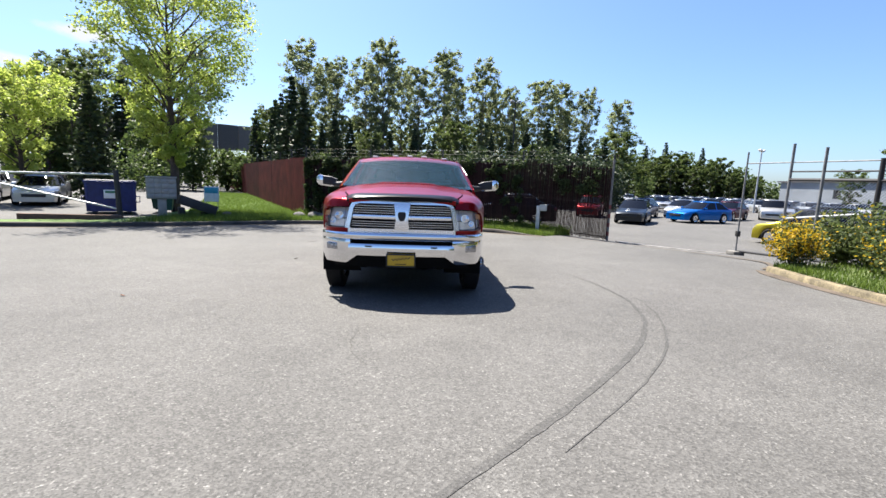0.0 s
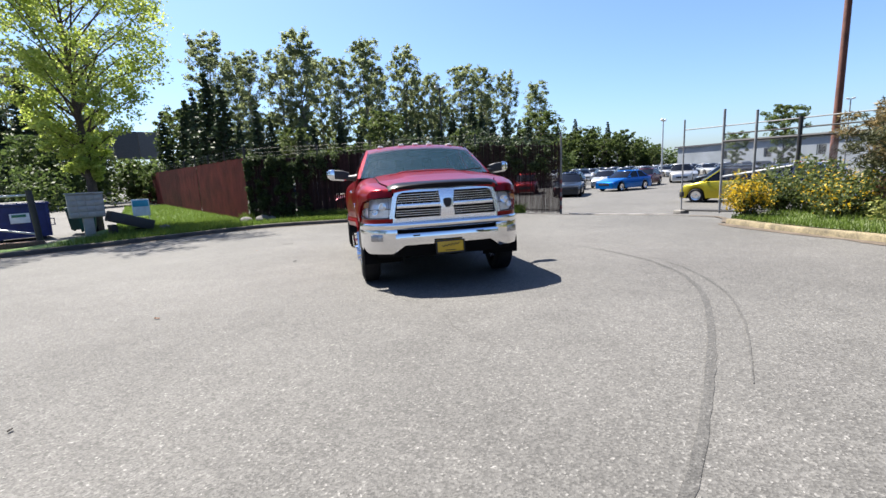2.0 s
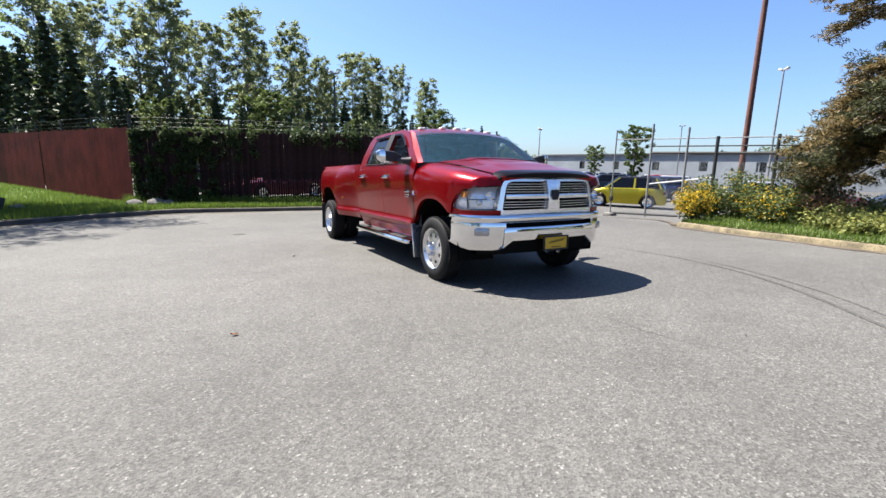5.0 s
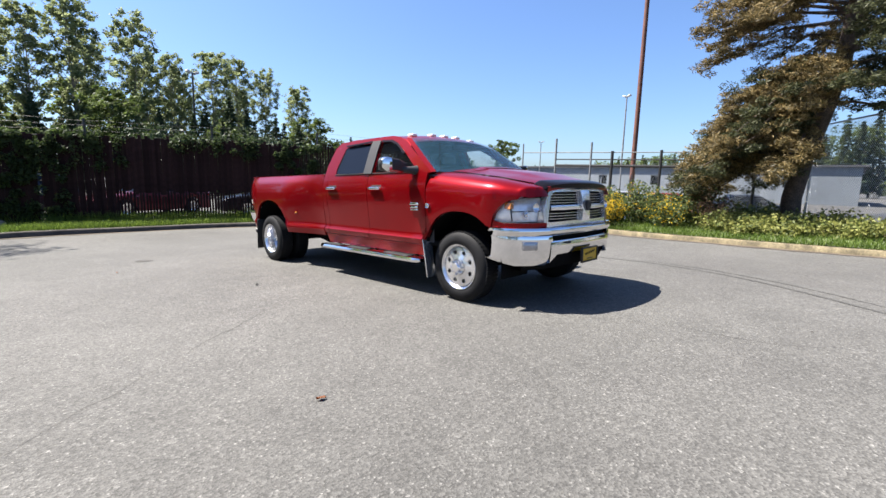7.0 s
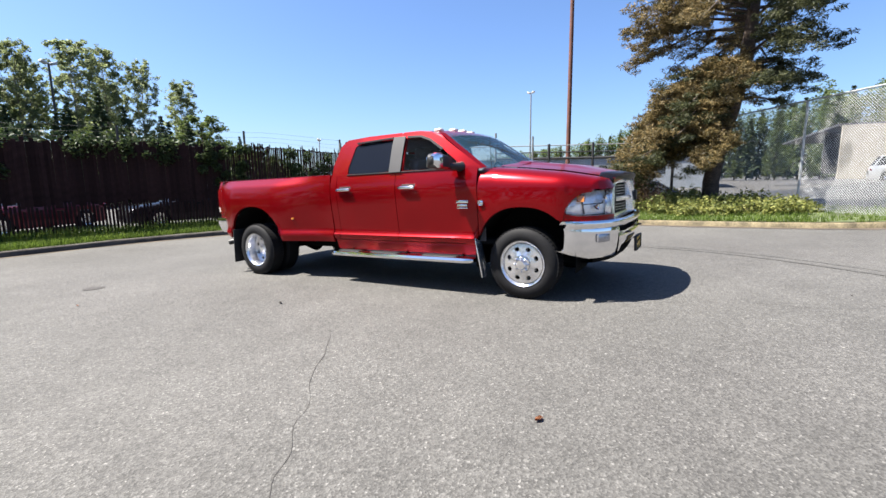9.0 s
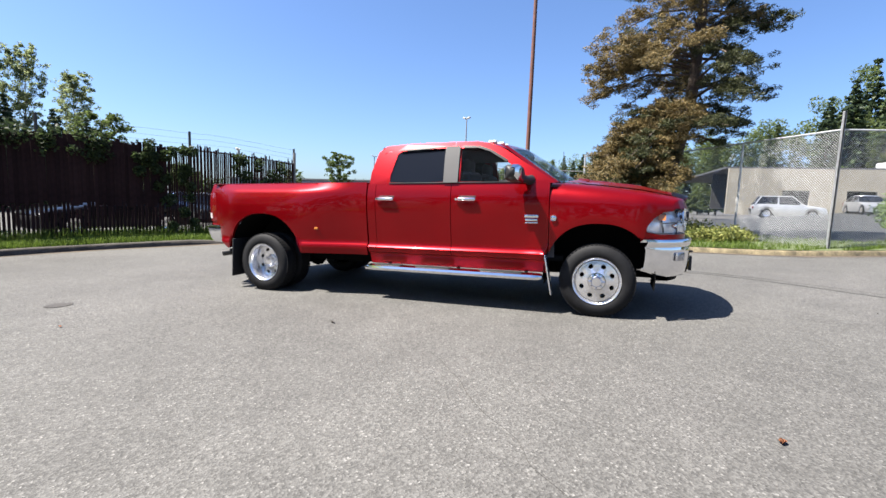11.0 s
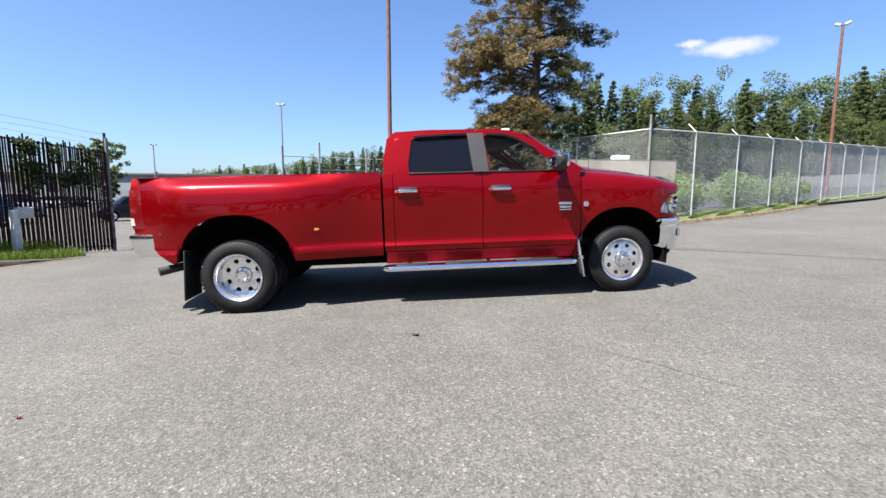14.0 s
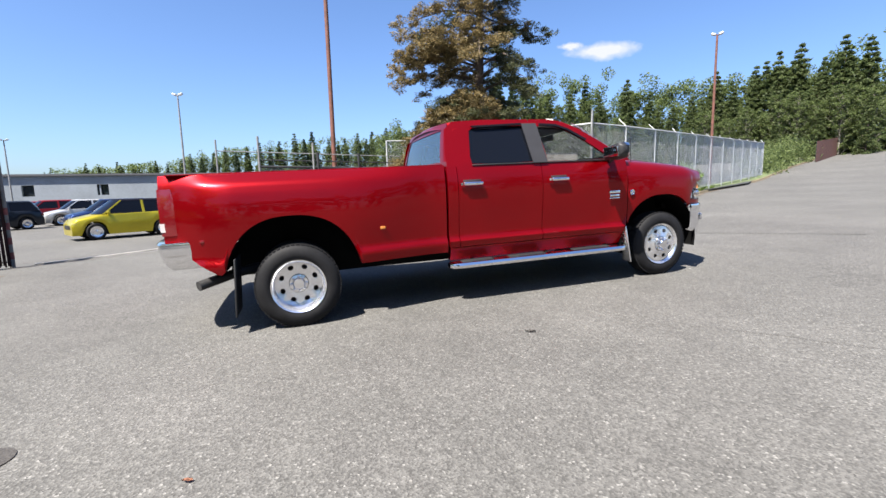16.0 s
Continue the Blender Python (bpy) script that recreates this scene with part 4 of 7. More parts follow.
def wheel(parent, x, y, kind, name="wheel"):
    """Tyre, alloy rim with eight holes, hub with nuts; outside face towards -x."""
    w = new(name)
    w.parent = parent
    w.matrix_basis = pose(x, y, TYRE - 0.005) if x < 0 else pose(x, y, TYRE - 0.005, rz=180)
    hw = 0.115
    prof = [(0.09, 0.235), (hw - 0.01, 0.25), (hw, 0.295), (hw - 0.012, 0.34), (hw - 0.03, 0.372), (0.06, TYRE), (-0.06, TYRE), (-hw + 0.03, 0.372), (-hw + 0.012, 0.34), (-hw, 0.295), (-hw + 0.01, 0.25), (-0.09, 0.235)]
    part("tyre", lathe(prof, 56), M_TYRE, w)
    bm = bmesh.new()
    for k in range(56):
        a = 2 * math.pi * (k + 0.5) / 56
        for sx in (-1, 1):
            add_box(bm, (sx * 0.05, 0, TYRE - 0.0045), (0.07, 0.03, 0.012), 0, None)
            vs = bm.verts[-8:]
            bmesh.ops.rotate(bm, cent=(0, 0, 0), matrix=Matrix.Rotation(a, 3, "X"), verts=vs)
    part("tread", bm, M_TYRE, w, smooth=False)
    # rim: barrel and lip
    face = {"front": -0.085, "rear": 0.03, "inner": 0.05}[kind]
    part("rim_barrel", lathe([(0.09, 0.228), (-0.07, 0.228), (-0.098, 0.242), (-0.11, 0.246), (-0.103, 0.232), (-0.075, 0.216), (face + 0.01, 0.213), (face + 0.05, 0.211)], 48), M_ALLOY, w)
    if kind != "inner":
        bm = bmesh.new()
        dish = -0.02 if kind == "front" else 0.015
        ns = 8
        for s in range(ns):
            a0 = 2 * math.pi * s / ns
            am = a0 + math.pi / ns
            r0, r1 = 0.09, 0.215
            border, hole = [], []
            span = 2 * math.pi / ns
            per = [(r0, a0 + span * t / 4) for t in range(4)] + [(r0 + (r1 - r0) * t / 4, a0 + span) for t in range(4)] + [(r1, a0 + span * (1 - t / 4)) for t in range(4)] + [(r1 + (r0 - r1) * t / 4, a0) for t in range(4)]
            hc = Vector((0.163 * math.cos(am), 0.163 * math.sin(am)))
            er, et = Vector((math.cos(am), math.sin(am))), Vector((-math.sin(am), math.cos(am)))
            for r, a in per:
                p = Vector((r * math.cos(a), r * math.sin(a)))
                border.append(bm.verts.new((face + dish * (1 - (r - r0) / (r1 - r0)), p.x, p.y)))
                dlt = (p - hc).normalized()
                h = hc + er * dlt.dot(er) * 0.023 + et * dlt.dot(et) * 0.027
                hole.append((bm.verts.new((face + dish * 0.45 + 0.004, h.x, h.y)), bm.verts.new((face + 0.05, h.x, h.y))))
            for i in range(16):
                j = (i + 1) % 16
                bm.faces.new((border[i], border[j], hole[j][0], hole[i][0]))
                bm.faces.new((hole[i][0], hole[j][0], hole[j][1], hole[i][1]))
        bmesh.ops.remove_doubles(bm, verts=bm.verts, dist=0.0004)
        part("rim_face", bm, M_ALLOY, w)
        hx = face + dish
        part("hub", lathe([(hx + 0.01, 0.088), (hx - 0.01, 0.085), (hx - 0.014, 0.06), (hx - 0.045, 0.055), (hx - 0.055, 0.045), (hx - 0.057, 0.0)], 32), M_CHROME, w)
        for k in range(8):
            a = 2 * math.pi * k / 8
            cy, cz = 0.072 * math.cos(a), 0.072 * math.sin(a)
            part("lug_nut", tube([(hx - 0.005, cy, cz), (hx - 0.045, cy, cz), (hx - 0.052, cy, cz)], [0.011, 0.011, 0.006], 6), M_CHROME, w)
    part("brake_disc", lathe([(0.06, 0.18), (0.055, 0.0)], 24), M_UNDER, w)
    return w


def bar(pts_front, z0, z1, depth=0.03, r=0.0):
    """A band bent along points (x, y), from z0 to z1, with some depth behind it."""
    cols = []
    for x, y in pts_front:
        cols.append([(x, y + depth, z0), (x, y, z0), (x, y - r, (z0 * 2 + z1) / 3), (x, y - r, (z0 + 2 * z1) / 3), (x, y, z1), (x, y + depth, z1)])
    return loft(cols)


def bumper_y(x):
    """Front line of the bumper over x: nearly straight in the middle, swept round at the corners."""
    u = abs(x)
    return lerp_at([(0, -0.955), (0.45, -0.935), (0.635, -0.895), (0.775, -0.82), (0.885, -0.705), (0.955, -0.56), (0.972, -0.46)], u)


def bumper_line(x0, x1, n):
    """Points along the bumper from x0 to x1, closer in the bends."""
    out = []
    for i in range(n + 1):
        x = x0 + (x1 - x0) * i / n
        out.append((x, bumper_y(x)))
    return out


def truck():
    x_axis = Vector((math.cos(radians(2.2)), -math.sin(radians(2.2)), 0.006))
    y_axis = Vector((math.sin(radians(2.2)), math.cos(radians(2.2)), -0.030)).normalized()
    z_axis = x_axis.cross(y_axis).normalized()
    x_axis = y_axis.cross(z_axis)
    m = Matrix((x_axis, y_axis, z_axis)).transposed().to_4x4()
    ox, oy = TRUCK_AT
    m.translation = (ox, oy, H(ox, oy) + 0.004)
    m = m @ Matrix.Diagonal((1.068, 0.992, 0.997, 1))
    T = thing("pickup_truck", m, "glossy deep red crew-cab pickup with chrome bumpers and twin rear wheels", "pickup truck")

    # wings and bonnet
    both("front_wing", lambda: wing(-0.80, 0.50, 46), M_RED, T)
    cols = []
    for i in range(31):
        y = -0.845 + 1.215 * i / 30
        c = []
        for k in range(25):
            u = -1 + 2 * k / 24
            wd = 0.705 - 0.10 * smooth01(-0.4, -0.85, y)
            z = hood_z(y) + 0.045 * (1 - abs(u) ** 2.5) + 0.018 * smooth01(0.62, 0.5, abs(u)) * smooth01(-0.75, -0.3, y)
            yy = y + (0.16 * (1 - u * u) * -1 if y > 0.2 else 0.0) * smooth01(0.0, 0.37, y) - 0.05 * (1 - u * u) * smooth01(-0.5, -0.84, y)
            c.append((u * wd, yy, z))
        cols.append(c)
    cols.insert(0, [(x, y + 0.01, z - 0.05) for x, y, z in cols[0]])
    part("bonnet", loft(cols), M_RED, T)
    # smoked deflector along the bonnet's front edge
    cols = []
    for k in range(41):
        u = -1 + 2 * k / 40
        x = u * 0.69
        edge = max(0.0, (abs(u) - 0.78) / 0.22)
        y0 = -0.905 + 0.085 * (x / 0.65) ** 2 + 0.05 * edge ** 2
        c = []
        over = lambda y: hood_z(y) + 0.045 * (1 - abs(u) ** 2.5) - 0.085 * edge ** 1.6
        c.append((x, y0 + 0.03, 1.217 - 0.085 * edge))
        c.append((x, y0 - 0.006, 1.226 - 0.085 * edge))
        for dy, lift in ((-0.012, -0.004), (0.01, 0.01), (0.04, 0.016), (0.08, 0.018), (0.12, 0.015), (0.145, 0.008), (0.145, -0.01)):
            c.append((x * (1 + 0.05 * edge), y0 + dy - 0.06 * edge * (dy > 0.1), over(max(-0.84, y0 + dy)) + lift))
        cols.append(c)
    part("bonnet_deflector", loft(cols), M_GLOSSBLACK, T, "smoked black bonnet deflector")

    # front face behind lamps and grille
    part("front_structure", box((0, -0.5, 0.98), (1.26, 0.3, 0.42), 0.03), M_UNDER, T)
    # grille
    outer = [(-0.645, 0.825), (-0.665, 0.86), (-0.61, 1.14), (-0.575, 1.205), (-0.51, 1.232), (0.51, 1.232), (0.575, 1.205), (0.61, 1.14), (0.665, 0.86), (0.645, 0.825), (0.6, 0.815), (-0.6, 0.815)]
    inner = [(-0.59, 0.885), (-0.595, 0.9), (-0.555, 1.125), (-0.535, 1.165), (-0.49, 1.185), (0.49, 1.185), (0.535, 1.165), (0.555, 1.125), (0.595, 0.9), (0.59, 0.885), (0.57, 0.88), (-0.57, 0.88)]

    def gy(z, x):
        return -0.915 + 0.07 * (z - 0.83) + 0.09 * (x / 0.65) ** 2
    bm = bmesh.new()
    a = [bm.verts.new((x, gy(z, x) + 0.05, z)) for x, z in outer]
    a2 = [bm.verts.new((x * 0.985, gy(z, x) - 0.012, 1.02 + (z - 1.02) * 0.975)) for x, z in outer]
    b = [bm.verts.new((x, gy(z, x) - 0.012, z)) for x, z in inner]
    b2 = [bm.verts.new((x, gy(z, x) + 0.05, z)) for x, z in inner]
    for u, v in ((a, a2), (a2, b), (b, b2)):
        for i in range(12):
            j = (i + 1) % 12
            bm.faces.new((u[i], u[j], v[j], v[i]))
    gr = part("grille", bm, M_SATIN, T, "chrome cross-bar grille")
    part("grille_back", loft([[(x, -0.80, z) for z in (0.86, 1.19)] for x in (-0.6, 0.6)]), M_UNDER, gr)
    cols = []
    for k in range(13):
        x = -0.56 + 1.12 * k / 12
        cols.append([(x, gy(1.03, x) + 0.03, 1.052), (x, gy(1.03, x) - 0.016, 1.048), (x, gy(1.03, x) - 0.024, 1.025), (x, gy(1.03, x) - 0.016, 1.002), (x, gy(1.03, x) + 0.03, 0.998)])
    part("cross_bar", loft(cols), M_SATIN, gr)
    cols = []
    for z, w, d in ((0.875, 0.085, 0), (0.9, 0.085, 0.012), (1.0, 0.075, 0.024), (1.1, 0.085, 0.02), (1.17, 0.095, 0.01), (1.2, 0.1, 0)):
        cols.append([(-w, gy(z, 0) + 0.04, z), (-w + 0.006, gy(z, 0) - 0.016 - d * 0.6, z), (0, gy(z, 0) - 0.024 - d, z), (w - 0.006, gy(z, 0) - 0.016 - d * 0.6, z), (w, gy(z, 0) + 0.04, z)])
    part("centre_bar", loft(cols), M_SATIN, gr)
    part("badge", prism([(-0.02, 0.985), (0.02, 0.985), (0.042, 1.03), (0.045, 1.075), (0.028, 1.095), (-0.028, 1.095), (-0.045, 1.075), (-0.042, 1.03)], gy(1.03, 0) - 0.062, gy(1.03, 0) - 0.03), M_GREYTRIM, gr)
    for z in (0.91, 0.938, 0.966, 1.072, 1.1, 1.128, 1.156):
        for sx in (-1, 1):
            cols = []
            for k in range(9):
                x = sx * (0.08 + (0.46 if z > 1.1 else 0.495) * k / 8)
                cols.append([(x, gy(z, x) + 0.03, z + 0.001), (x, gy(z, x) + 0.02, z + 0.003), (x, gy(z, x) + 0.02, z - 0.002), (x, gy(z, x) + 0.04, z - 0.001)])
            part("grille_slat", loft(cols), M_SATIN, gr)

    # headlamps
    for sx in (-1, 1):
        hl = new("headlamp")
        hl.parent = T
        pts = [(0.612, -0.848), (0.655, -0.835), (0.74, -0.80), (0.82, -0.745), (0.885, -0.66), (0.925, -0.56), (0.945, -0.46)]
        top = [1.13, 1.13, 1.128, 1.125, 1.118, 1.075, 0.955]
        bot = [0.885, 0.885, 0.885, 0.885, 0.885, 0.885, 0.905]

        def lamp_skin(d, sh):
            cols = []
            for (x, y), t, bb in zip(pts, top, bot):
                t2, b2 = t - sh, bb + sh
                c = []
                for k in range(7):
                    f = k / 6
                    z = b2 + (t2 - b2) * f
                    bulge = 0.018 * math.sin(math.pi * f) - 0.05 * f
                    c.append((sx * (x - d * 0.5 + 0.012 * math.sin(math.pi * f) - 0.012 * f), y + d - bulge * 0.9, z))
                cols.append(c)
            return loft(cols)
        part("lamp_bowl", lamp_skin(0.07, 0.004), mat("lamp_bowl", (0.9, 0.91, 0.93), 0.24, 0.4, grain=0.1, grain_scale=25, bump=0.25), hl)
        part("lens", lamp_skin(0.0, 0.0), M_LENS, hl, "clear headlamp lens")
        edge = lambda k, f: (sx * (pts[k][0] - 0.012 * f + 0.002), pts[k][1] + 0.045 * f - 0.002, bot[k] + (top[k] - bot[k]) * f)
        loop = [edge(k, 0.0) for k in range(1, len(pts))] + [edge(k, 1.0) for k in range(len(pts) - 1, 0, -1)]
        part("lamp_bezel", tube(loop + [loop[0]], 0.003, 6), M_BLACK, hl)
        part("lamp_divider", tube([(x_ - sx * 0.02, y_ + 0.045, z_) for x_, y_, z_ in (edge(4, 0.05), edge(4, 0.5), edge(4, 0.95))], 0.009, 6), M_GREYTRIM, hl)
        part("lamp_divider", tube([(x_ - sx * 0.015, y_ + 0.04, z_) for x_, y_, z_ in (edge(1, 0.45), edge(2, 0.45), edge(3, 0.45), edge(4, 0.45))], 0.006, 6), M_GREYTRIM, hl)
        for cx, cy, cz, r in ((0.72, -0.785, 1.03, 0.048), (0.80, -0.73, 0.965, 0.034)):
            bm = lathe([(0.045, 0.0), (0.04, r * 0.4), (0.01, r * 0.85), (-0.006, r)], 20)
            bmesh.ops.rotate(bm, cent=(0, 0, 0), matrix=Matrix.Rotation(radians(90), 3, "Z"), verts=bm.verts)
            bmesh.ops.translate(bm, vec=(sx * cx, cy, cz), verts=bm.verts)
            part("reflector", bm, M_CHROME, hl)
        part("turn_signal", prism([(sx * 0.85, 1.09), (sx * 0.905, 1.08), (sx * 0.916, 1.02), (sx * 0.865, 1.02)], -0.625, -0.555), M_AMBER, hl, "amber turn signal")
        # painted strip under the lamp
        cols = [[(sx * (x - 0.005), y + 0.01, 0.80), (sx * (x + 0.004), y, 0.815), (sx * (x + 0.004), y, b_ - 0.005), (sx * (x - 0.03), y + 0.03, b_)] for (x, y), b_ in zip(pts, bot)]
        cols.append([(sx * (0.955), -0.40, 0.80), (sx * 0.96, -0.40, 0.815), (sx * 0.965, -0.40, 0.97), (sx * 0.94, -0.39, 1.02)])
        part("lamp_surround", loft(cols), M_RED, T)

    # front bumper: shell, intake, lamps, lower valance
    def bcol(x, n_=1):
        y = bumper_y(x)
        u = abs(x)
        low = lerp_at([(0, 0.545), (0.5, 0.545), (0.62, 0.455), (0.9, 0.455), (0.955, 0.5), (0.972, 0.53)], u)
        s = -1 if x < 0 else 1
        return y, low
    xs = [-0.972, -0.967, -0.955, -0.925, -0.88, -0.84, -0.8, -0.75, -0.7, -0.64, -0.6, -0.58, -0.5, -0.4, -0.3, -0.2, -0.1, 0]
    xs = xs + [-x for x in xs[-2::-1]]

    def shell(z_of):
        cols = []
        for x in xs:
            y, low = bcol(x)
            cols.append([(x, y + dy, z) for z, dy in z_of(x, low)])
        return loft(cols)
    up = lambda x, low: [(0.80, 0.06), (0.828, 0.035), (0.83, 0.008), (0.815, -0.006), (0.79, -0.008), (0.76, 0.006), (0.747, 0.02)]
    fb = part("front_bumper", shell(up), M_CHROME, T, "polished chrome front bumper")
    xs_all = xs
    for sx in (-1, 1):
        xs = [x for x in xs_all if x * sx >= 0.57]
        part("bumper_end", shell(lambda x, low: [(0.757, 0.018), (0.74, 0.012), (0.70, 0.008), (0.62, 0.012), (0.54, 0.022), (low + 0.02, 0.032), (low, 0.045), (low, 0.09)]), M_CHROME, fb)
    xs = [x for x in xs_all if abs(x) <= 0.6]
    part("bumper_middle", shell(lambda x, low: [(0.70, 0.05), (0.697, 0.012), (0.68, 0.004), (0.60, 0.006), (low + 0.01, 0.02), (low, 0.05)]), M_CHROME, fb)
    part("intake", shell(lambda x, low: [(0.67, 0.07), (0.76, 0.07)]), M_UNDER, fb)
    xs = [x for x in xs_all if abs(x) <= 0.81]
    part("air_dam", shell(lambda x, low: [(0.56, 0.06), (0.48, 0.08), (0.40, 0.12), (0.395, 0.3)]), M_UNDER, fb, "black lower air dam")
    for sx in (-1, 1):
        bm = box((0, 0, 0), (0.155, 0.03, 0.085), 0.012)
        bmesh.ops.rotate(bm, cent=(0, 0, 0), matrix=Matrix.Rotation(sx * radians(33), 3, "Z"), verts=bm.verts)
        bmesh.ops.translate(bm, vec=(sx * 0.80, bumper_y(0.80) + 0.008, 0.655), verts=bm.verts)
        part("fog_lamp_frame", bm, mat("fog_recess", (0.35, 0.35, 0.37), 0.25, 0.8), fb)
        bm = lathe([(0.0, 0.0), (0.004, 0.02), (0.012, 0.034), (0.02, 0.036)], 20)
        bmesh.ops.rotate(bm, cent=(0, 0, 0), matrix=Matrix.Rotation(radians(90), 3, "Z") , verts=bm.verts)
        bmesh.ops.rotate(bm, cent=(0, 0, 0), matrix=Matrix.Rotation(sx * radians(33), 3, "Z"), verts=bm.verts)
        bmesh.ops.translate(bm, vec=(sx * 0.785, bumper_y(0.785) - 0.02, 0.66), verts=bm.verts)
        part("fog_lamp", bm, M_LENS, fb)
        bmh = tube([(sx * 0.40, -0.89, 0.672), (sx * 0.40, -0.955, 0.672), (sx * 0.37, -0.965, 0.672), (sx * 0.34, -0.955, 0.672), (sx * 0.34, -0.89, 0.672)], 0.009, 8)
        part("tow_hook", bmh, M_BLACK, fb)
    pl = part("number_plate", box((0.0, -0.98, 0.512), (0.315, 0.02, 0.15), 0.008), mat("plate_yellow", (0.55, 0.33, 0.015), 0.4), T, "yellow dealer plate in a black frame")
    fr = bmesh.new()
    for c, s in (((0, -0.987, 0.585), (0.33, 0.03, 0.014)), ((0, -0.987, 0.44), (0.33, 0.03, 0.018)), ((-0.158, -0.987, 0.512), (0.014, 0.03, 0.16)), ((0.158, -0.987, 0.512), (0.014, 0.03, 0.16))):
        add_box(fr, c, s, 0.004)
    part("plate_frame", fr, M_BLACK, pl)
    part("lettering_bar", tube([(-0.10 + 0.02 * k, -0.992, 0.519 + 0.012 * (-1) ** k + 0.0025 * k) for k in range(11)], 0.0055, 6), M_BLACK, pl)
    part("lettering_bar", tube([(-0.06, -0.991, 0.469), (0.06, -0.991, 0.469)], 0.005, 6), M_BLACK, pl)

    # doors, cab corner and sills
    sill = lambda y: 0.575
    belt = lambda y: BELT + 0.006
    for sx in (1, -1):
        mk = (lambda b: b) if sx > 0 else flip
        fd = part("front_door", mk(side_panel(0.508, 1.618, 24, lambda y: arch(y, 0.0, 0.42, FA_R + 0.02, 0.56, 0.575), belt)), M_RED, T)
        rd = part("rear_door", mk(side_panel(1.625, 2.598, 22, sill, belt)), M_RED, T)
        part("cab_corner", mk(side_panel(2.604, 2.712, 6, sill, belt)), M_RED, T)
        part("sill", mk(side_panel(0.52, 2.70, 10, lambda y: 0.43, lambda y: 0.567, w=lambda y, z: 0.90 + 0.35 * (z - 0.43), nk=4)), M_RED, T)
        # crease along the doors
        for d, hy in ((fd, 1.42), (rd, 2.445)):
            dr = mk(box((-1.012, hy, 1.225), (0.036, 0.215, 0.038), 0.014, None, 3))
            hd = part("door_handle", dr, M_CHROME, d, "chrome door handle")
            part("handle_cup", mk(box((-0.978, hy + 0.0, 1.222), (0.012, 0.2, 0.085), 0.005)), M_BLACK, hd)
            part("key_lock", mk(tube([(-1.0, hy + 0.125, 1.225), (-1.014, hy + 0.125, 1.225)], 0.014, 10)), M_CHROME, d)
        # glass house
        rear_glass = [(2.42, 1.425), (2.43, 1.5), (2.385, 1.775), (2.34, 1.805), (2.06, 1.825), (1.79, 1.83), (1.735, 1.825), (1.725, 1.7), (1.715, 1.55), (1.71, 1.425), (1.95, 1.42), (2.2, 1.42)]
        front_glass = [(1.53, 1.425), (1.535, 1.55), (1.55, 1.7), (1.565, 1.815), (1.50, 1.822), (1.36, 1.815), (1.24, 1.785), (1.10, 1.71), (0.93, 1.60), (0.72, 1.45), (0.70, 1.425), (1.1, 1.42)]
        rear_outer = [(2.70, 1.40), (2.70, 1.55), (2.655, 1.80), (2.56, 1.88), (2.2, 1.90), (1.85, 1.90), (1.655, 1.90), (1.645, 1.7), (1.637, 1.55), (1.63, 1.40), (1.95, 1.40), (2.3, 1.40)]
        front_outer = [(1.615, 1.40), (1.62, 1.55), (1.63, 1.7), (1.64, 1.90), (1.56, 1.90), (1.38, 1.897), (1.22, 1.87), (1.03, 1.785), (0.80, 1.635), (0.48, 1.43), (0.45, 1.40), (1.0, 1.40)]
        part("rear_window_frame", mk(ring(rear_outer, rear_glass)), M_RED, rd)
        part("front_window_frame", mk(ring(front_outer, front_glass)), M_RED, fd)
        part("window", mk(pane_poly([(y, z) for y, z in rear_glass], -0.02)), M_TINT, rd, "dark tinted rear window")
        part("window", mk(pane_poly([(y, z) for y, z in front_glass], -0.02)), M_CLEAR, fd, "clear front side window")
        part("pillar_trim", mk(pane_poly([(1.72, 1.41), (1.745, 1.70), (1.755, 1.845), (1.575, 1.845), (1.565, 1.70), (1.545, 1.41)], 0.012)), M_GREYTRIM, T, "grey door pillar trim")
        bm = pane_poly([(2.34, 1.81), (1.76, 1.835), (1.76, 1.855), (2.36, 1.83)], 0.03)
        part("rain_guard", mk(bm), M_GLOSSBLACK, rd)
        bm = pane_poly([(1.54, 1.825), (1.34, 1.815), (1.2, 1.765), (1.0, 1.64), (0.98, 1.66), (1.19, 1.79), (1.33, 1.84), (1.54, 1.85)], 0.03)
        part("rain_guard", mk(bm), M_GLOSSBLACK, fd)
        part("belt_strip", mk(box((-0.949, 1.55, 1.413), (0.012, 1.75, 0.014), 0.004)), M_BLACK, T)
        # towing mirror: arm, shell, chrome cap, glass
        mi = new("door_mirror")
        mi.parent = T
        part("mirror_arm", mk(tube([(-0.92, 0.72, 1.43), (-1.0, 0.75, 1.435), (-1.12, 0.80, 1.445)], [0.06, 0.04, 0.035], 12)), M_BLACK, mi)
        cols = []
        for k in range(13):
            f = k / 12
            x = -1.03 - 0.30 * f
            hz = 0.078 * (0.72 + 0.28 * smooth01(0.0, 0.35, f)) * (1 - 0.5 * smooth01(0.86, 1.0, f))
            dy = 0.075 * (0.7 + 0.3 * smooth01(0.0, 0.4, f)) * (1 - 0.5 * smooth01(0.86, 1.0, f))
            zc, yc = 1.465 + 0.035 * f, 0.815 + 0.03 * f
            cols.append([(x, yc + dy * math.copysign(abs(math.cos(q)) ** 0.32, math.cos(q)), zc + hz * math.copysign(abs(math.sin(q)) ** 0.32, math.sin(q))) for q in [2 * math.pi * j / 20 for j in range(21)]])
        cols.append([(-1.335, 0.845, 1.5)] * 21)
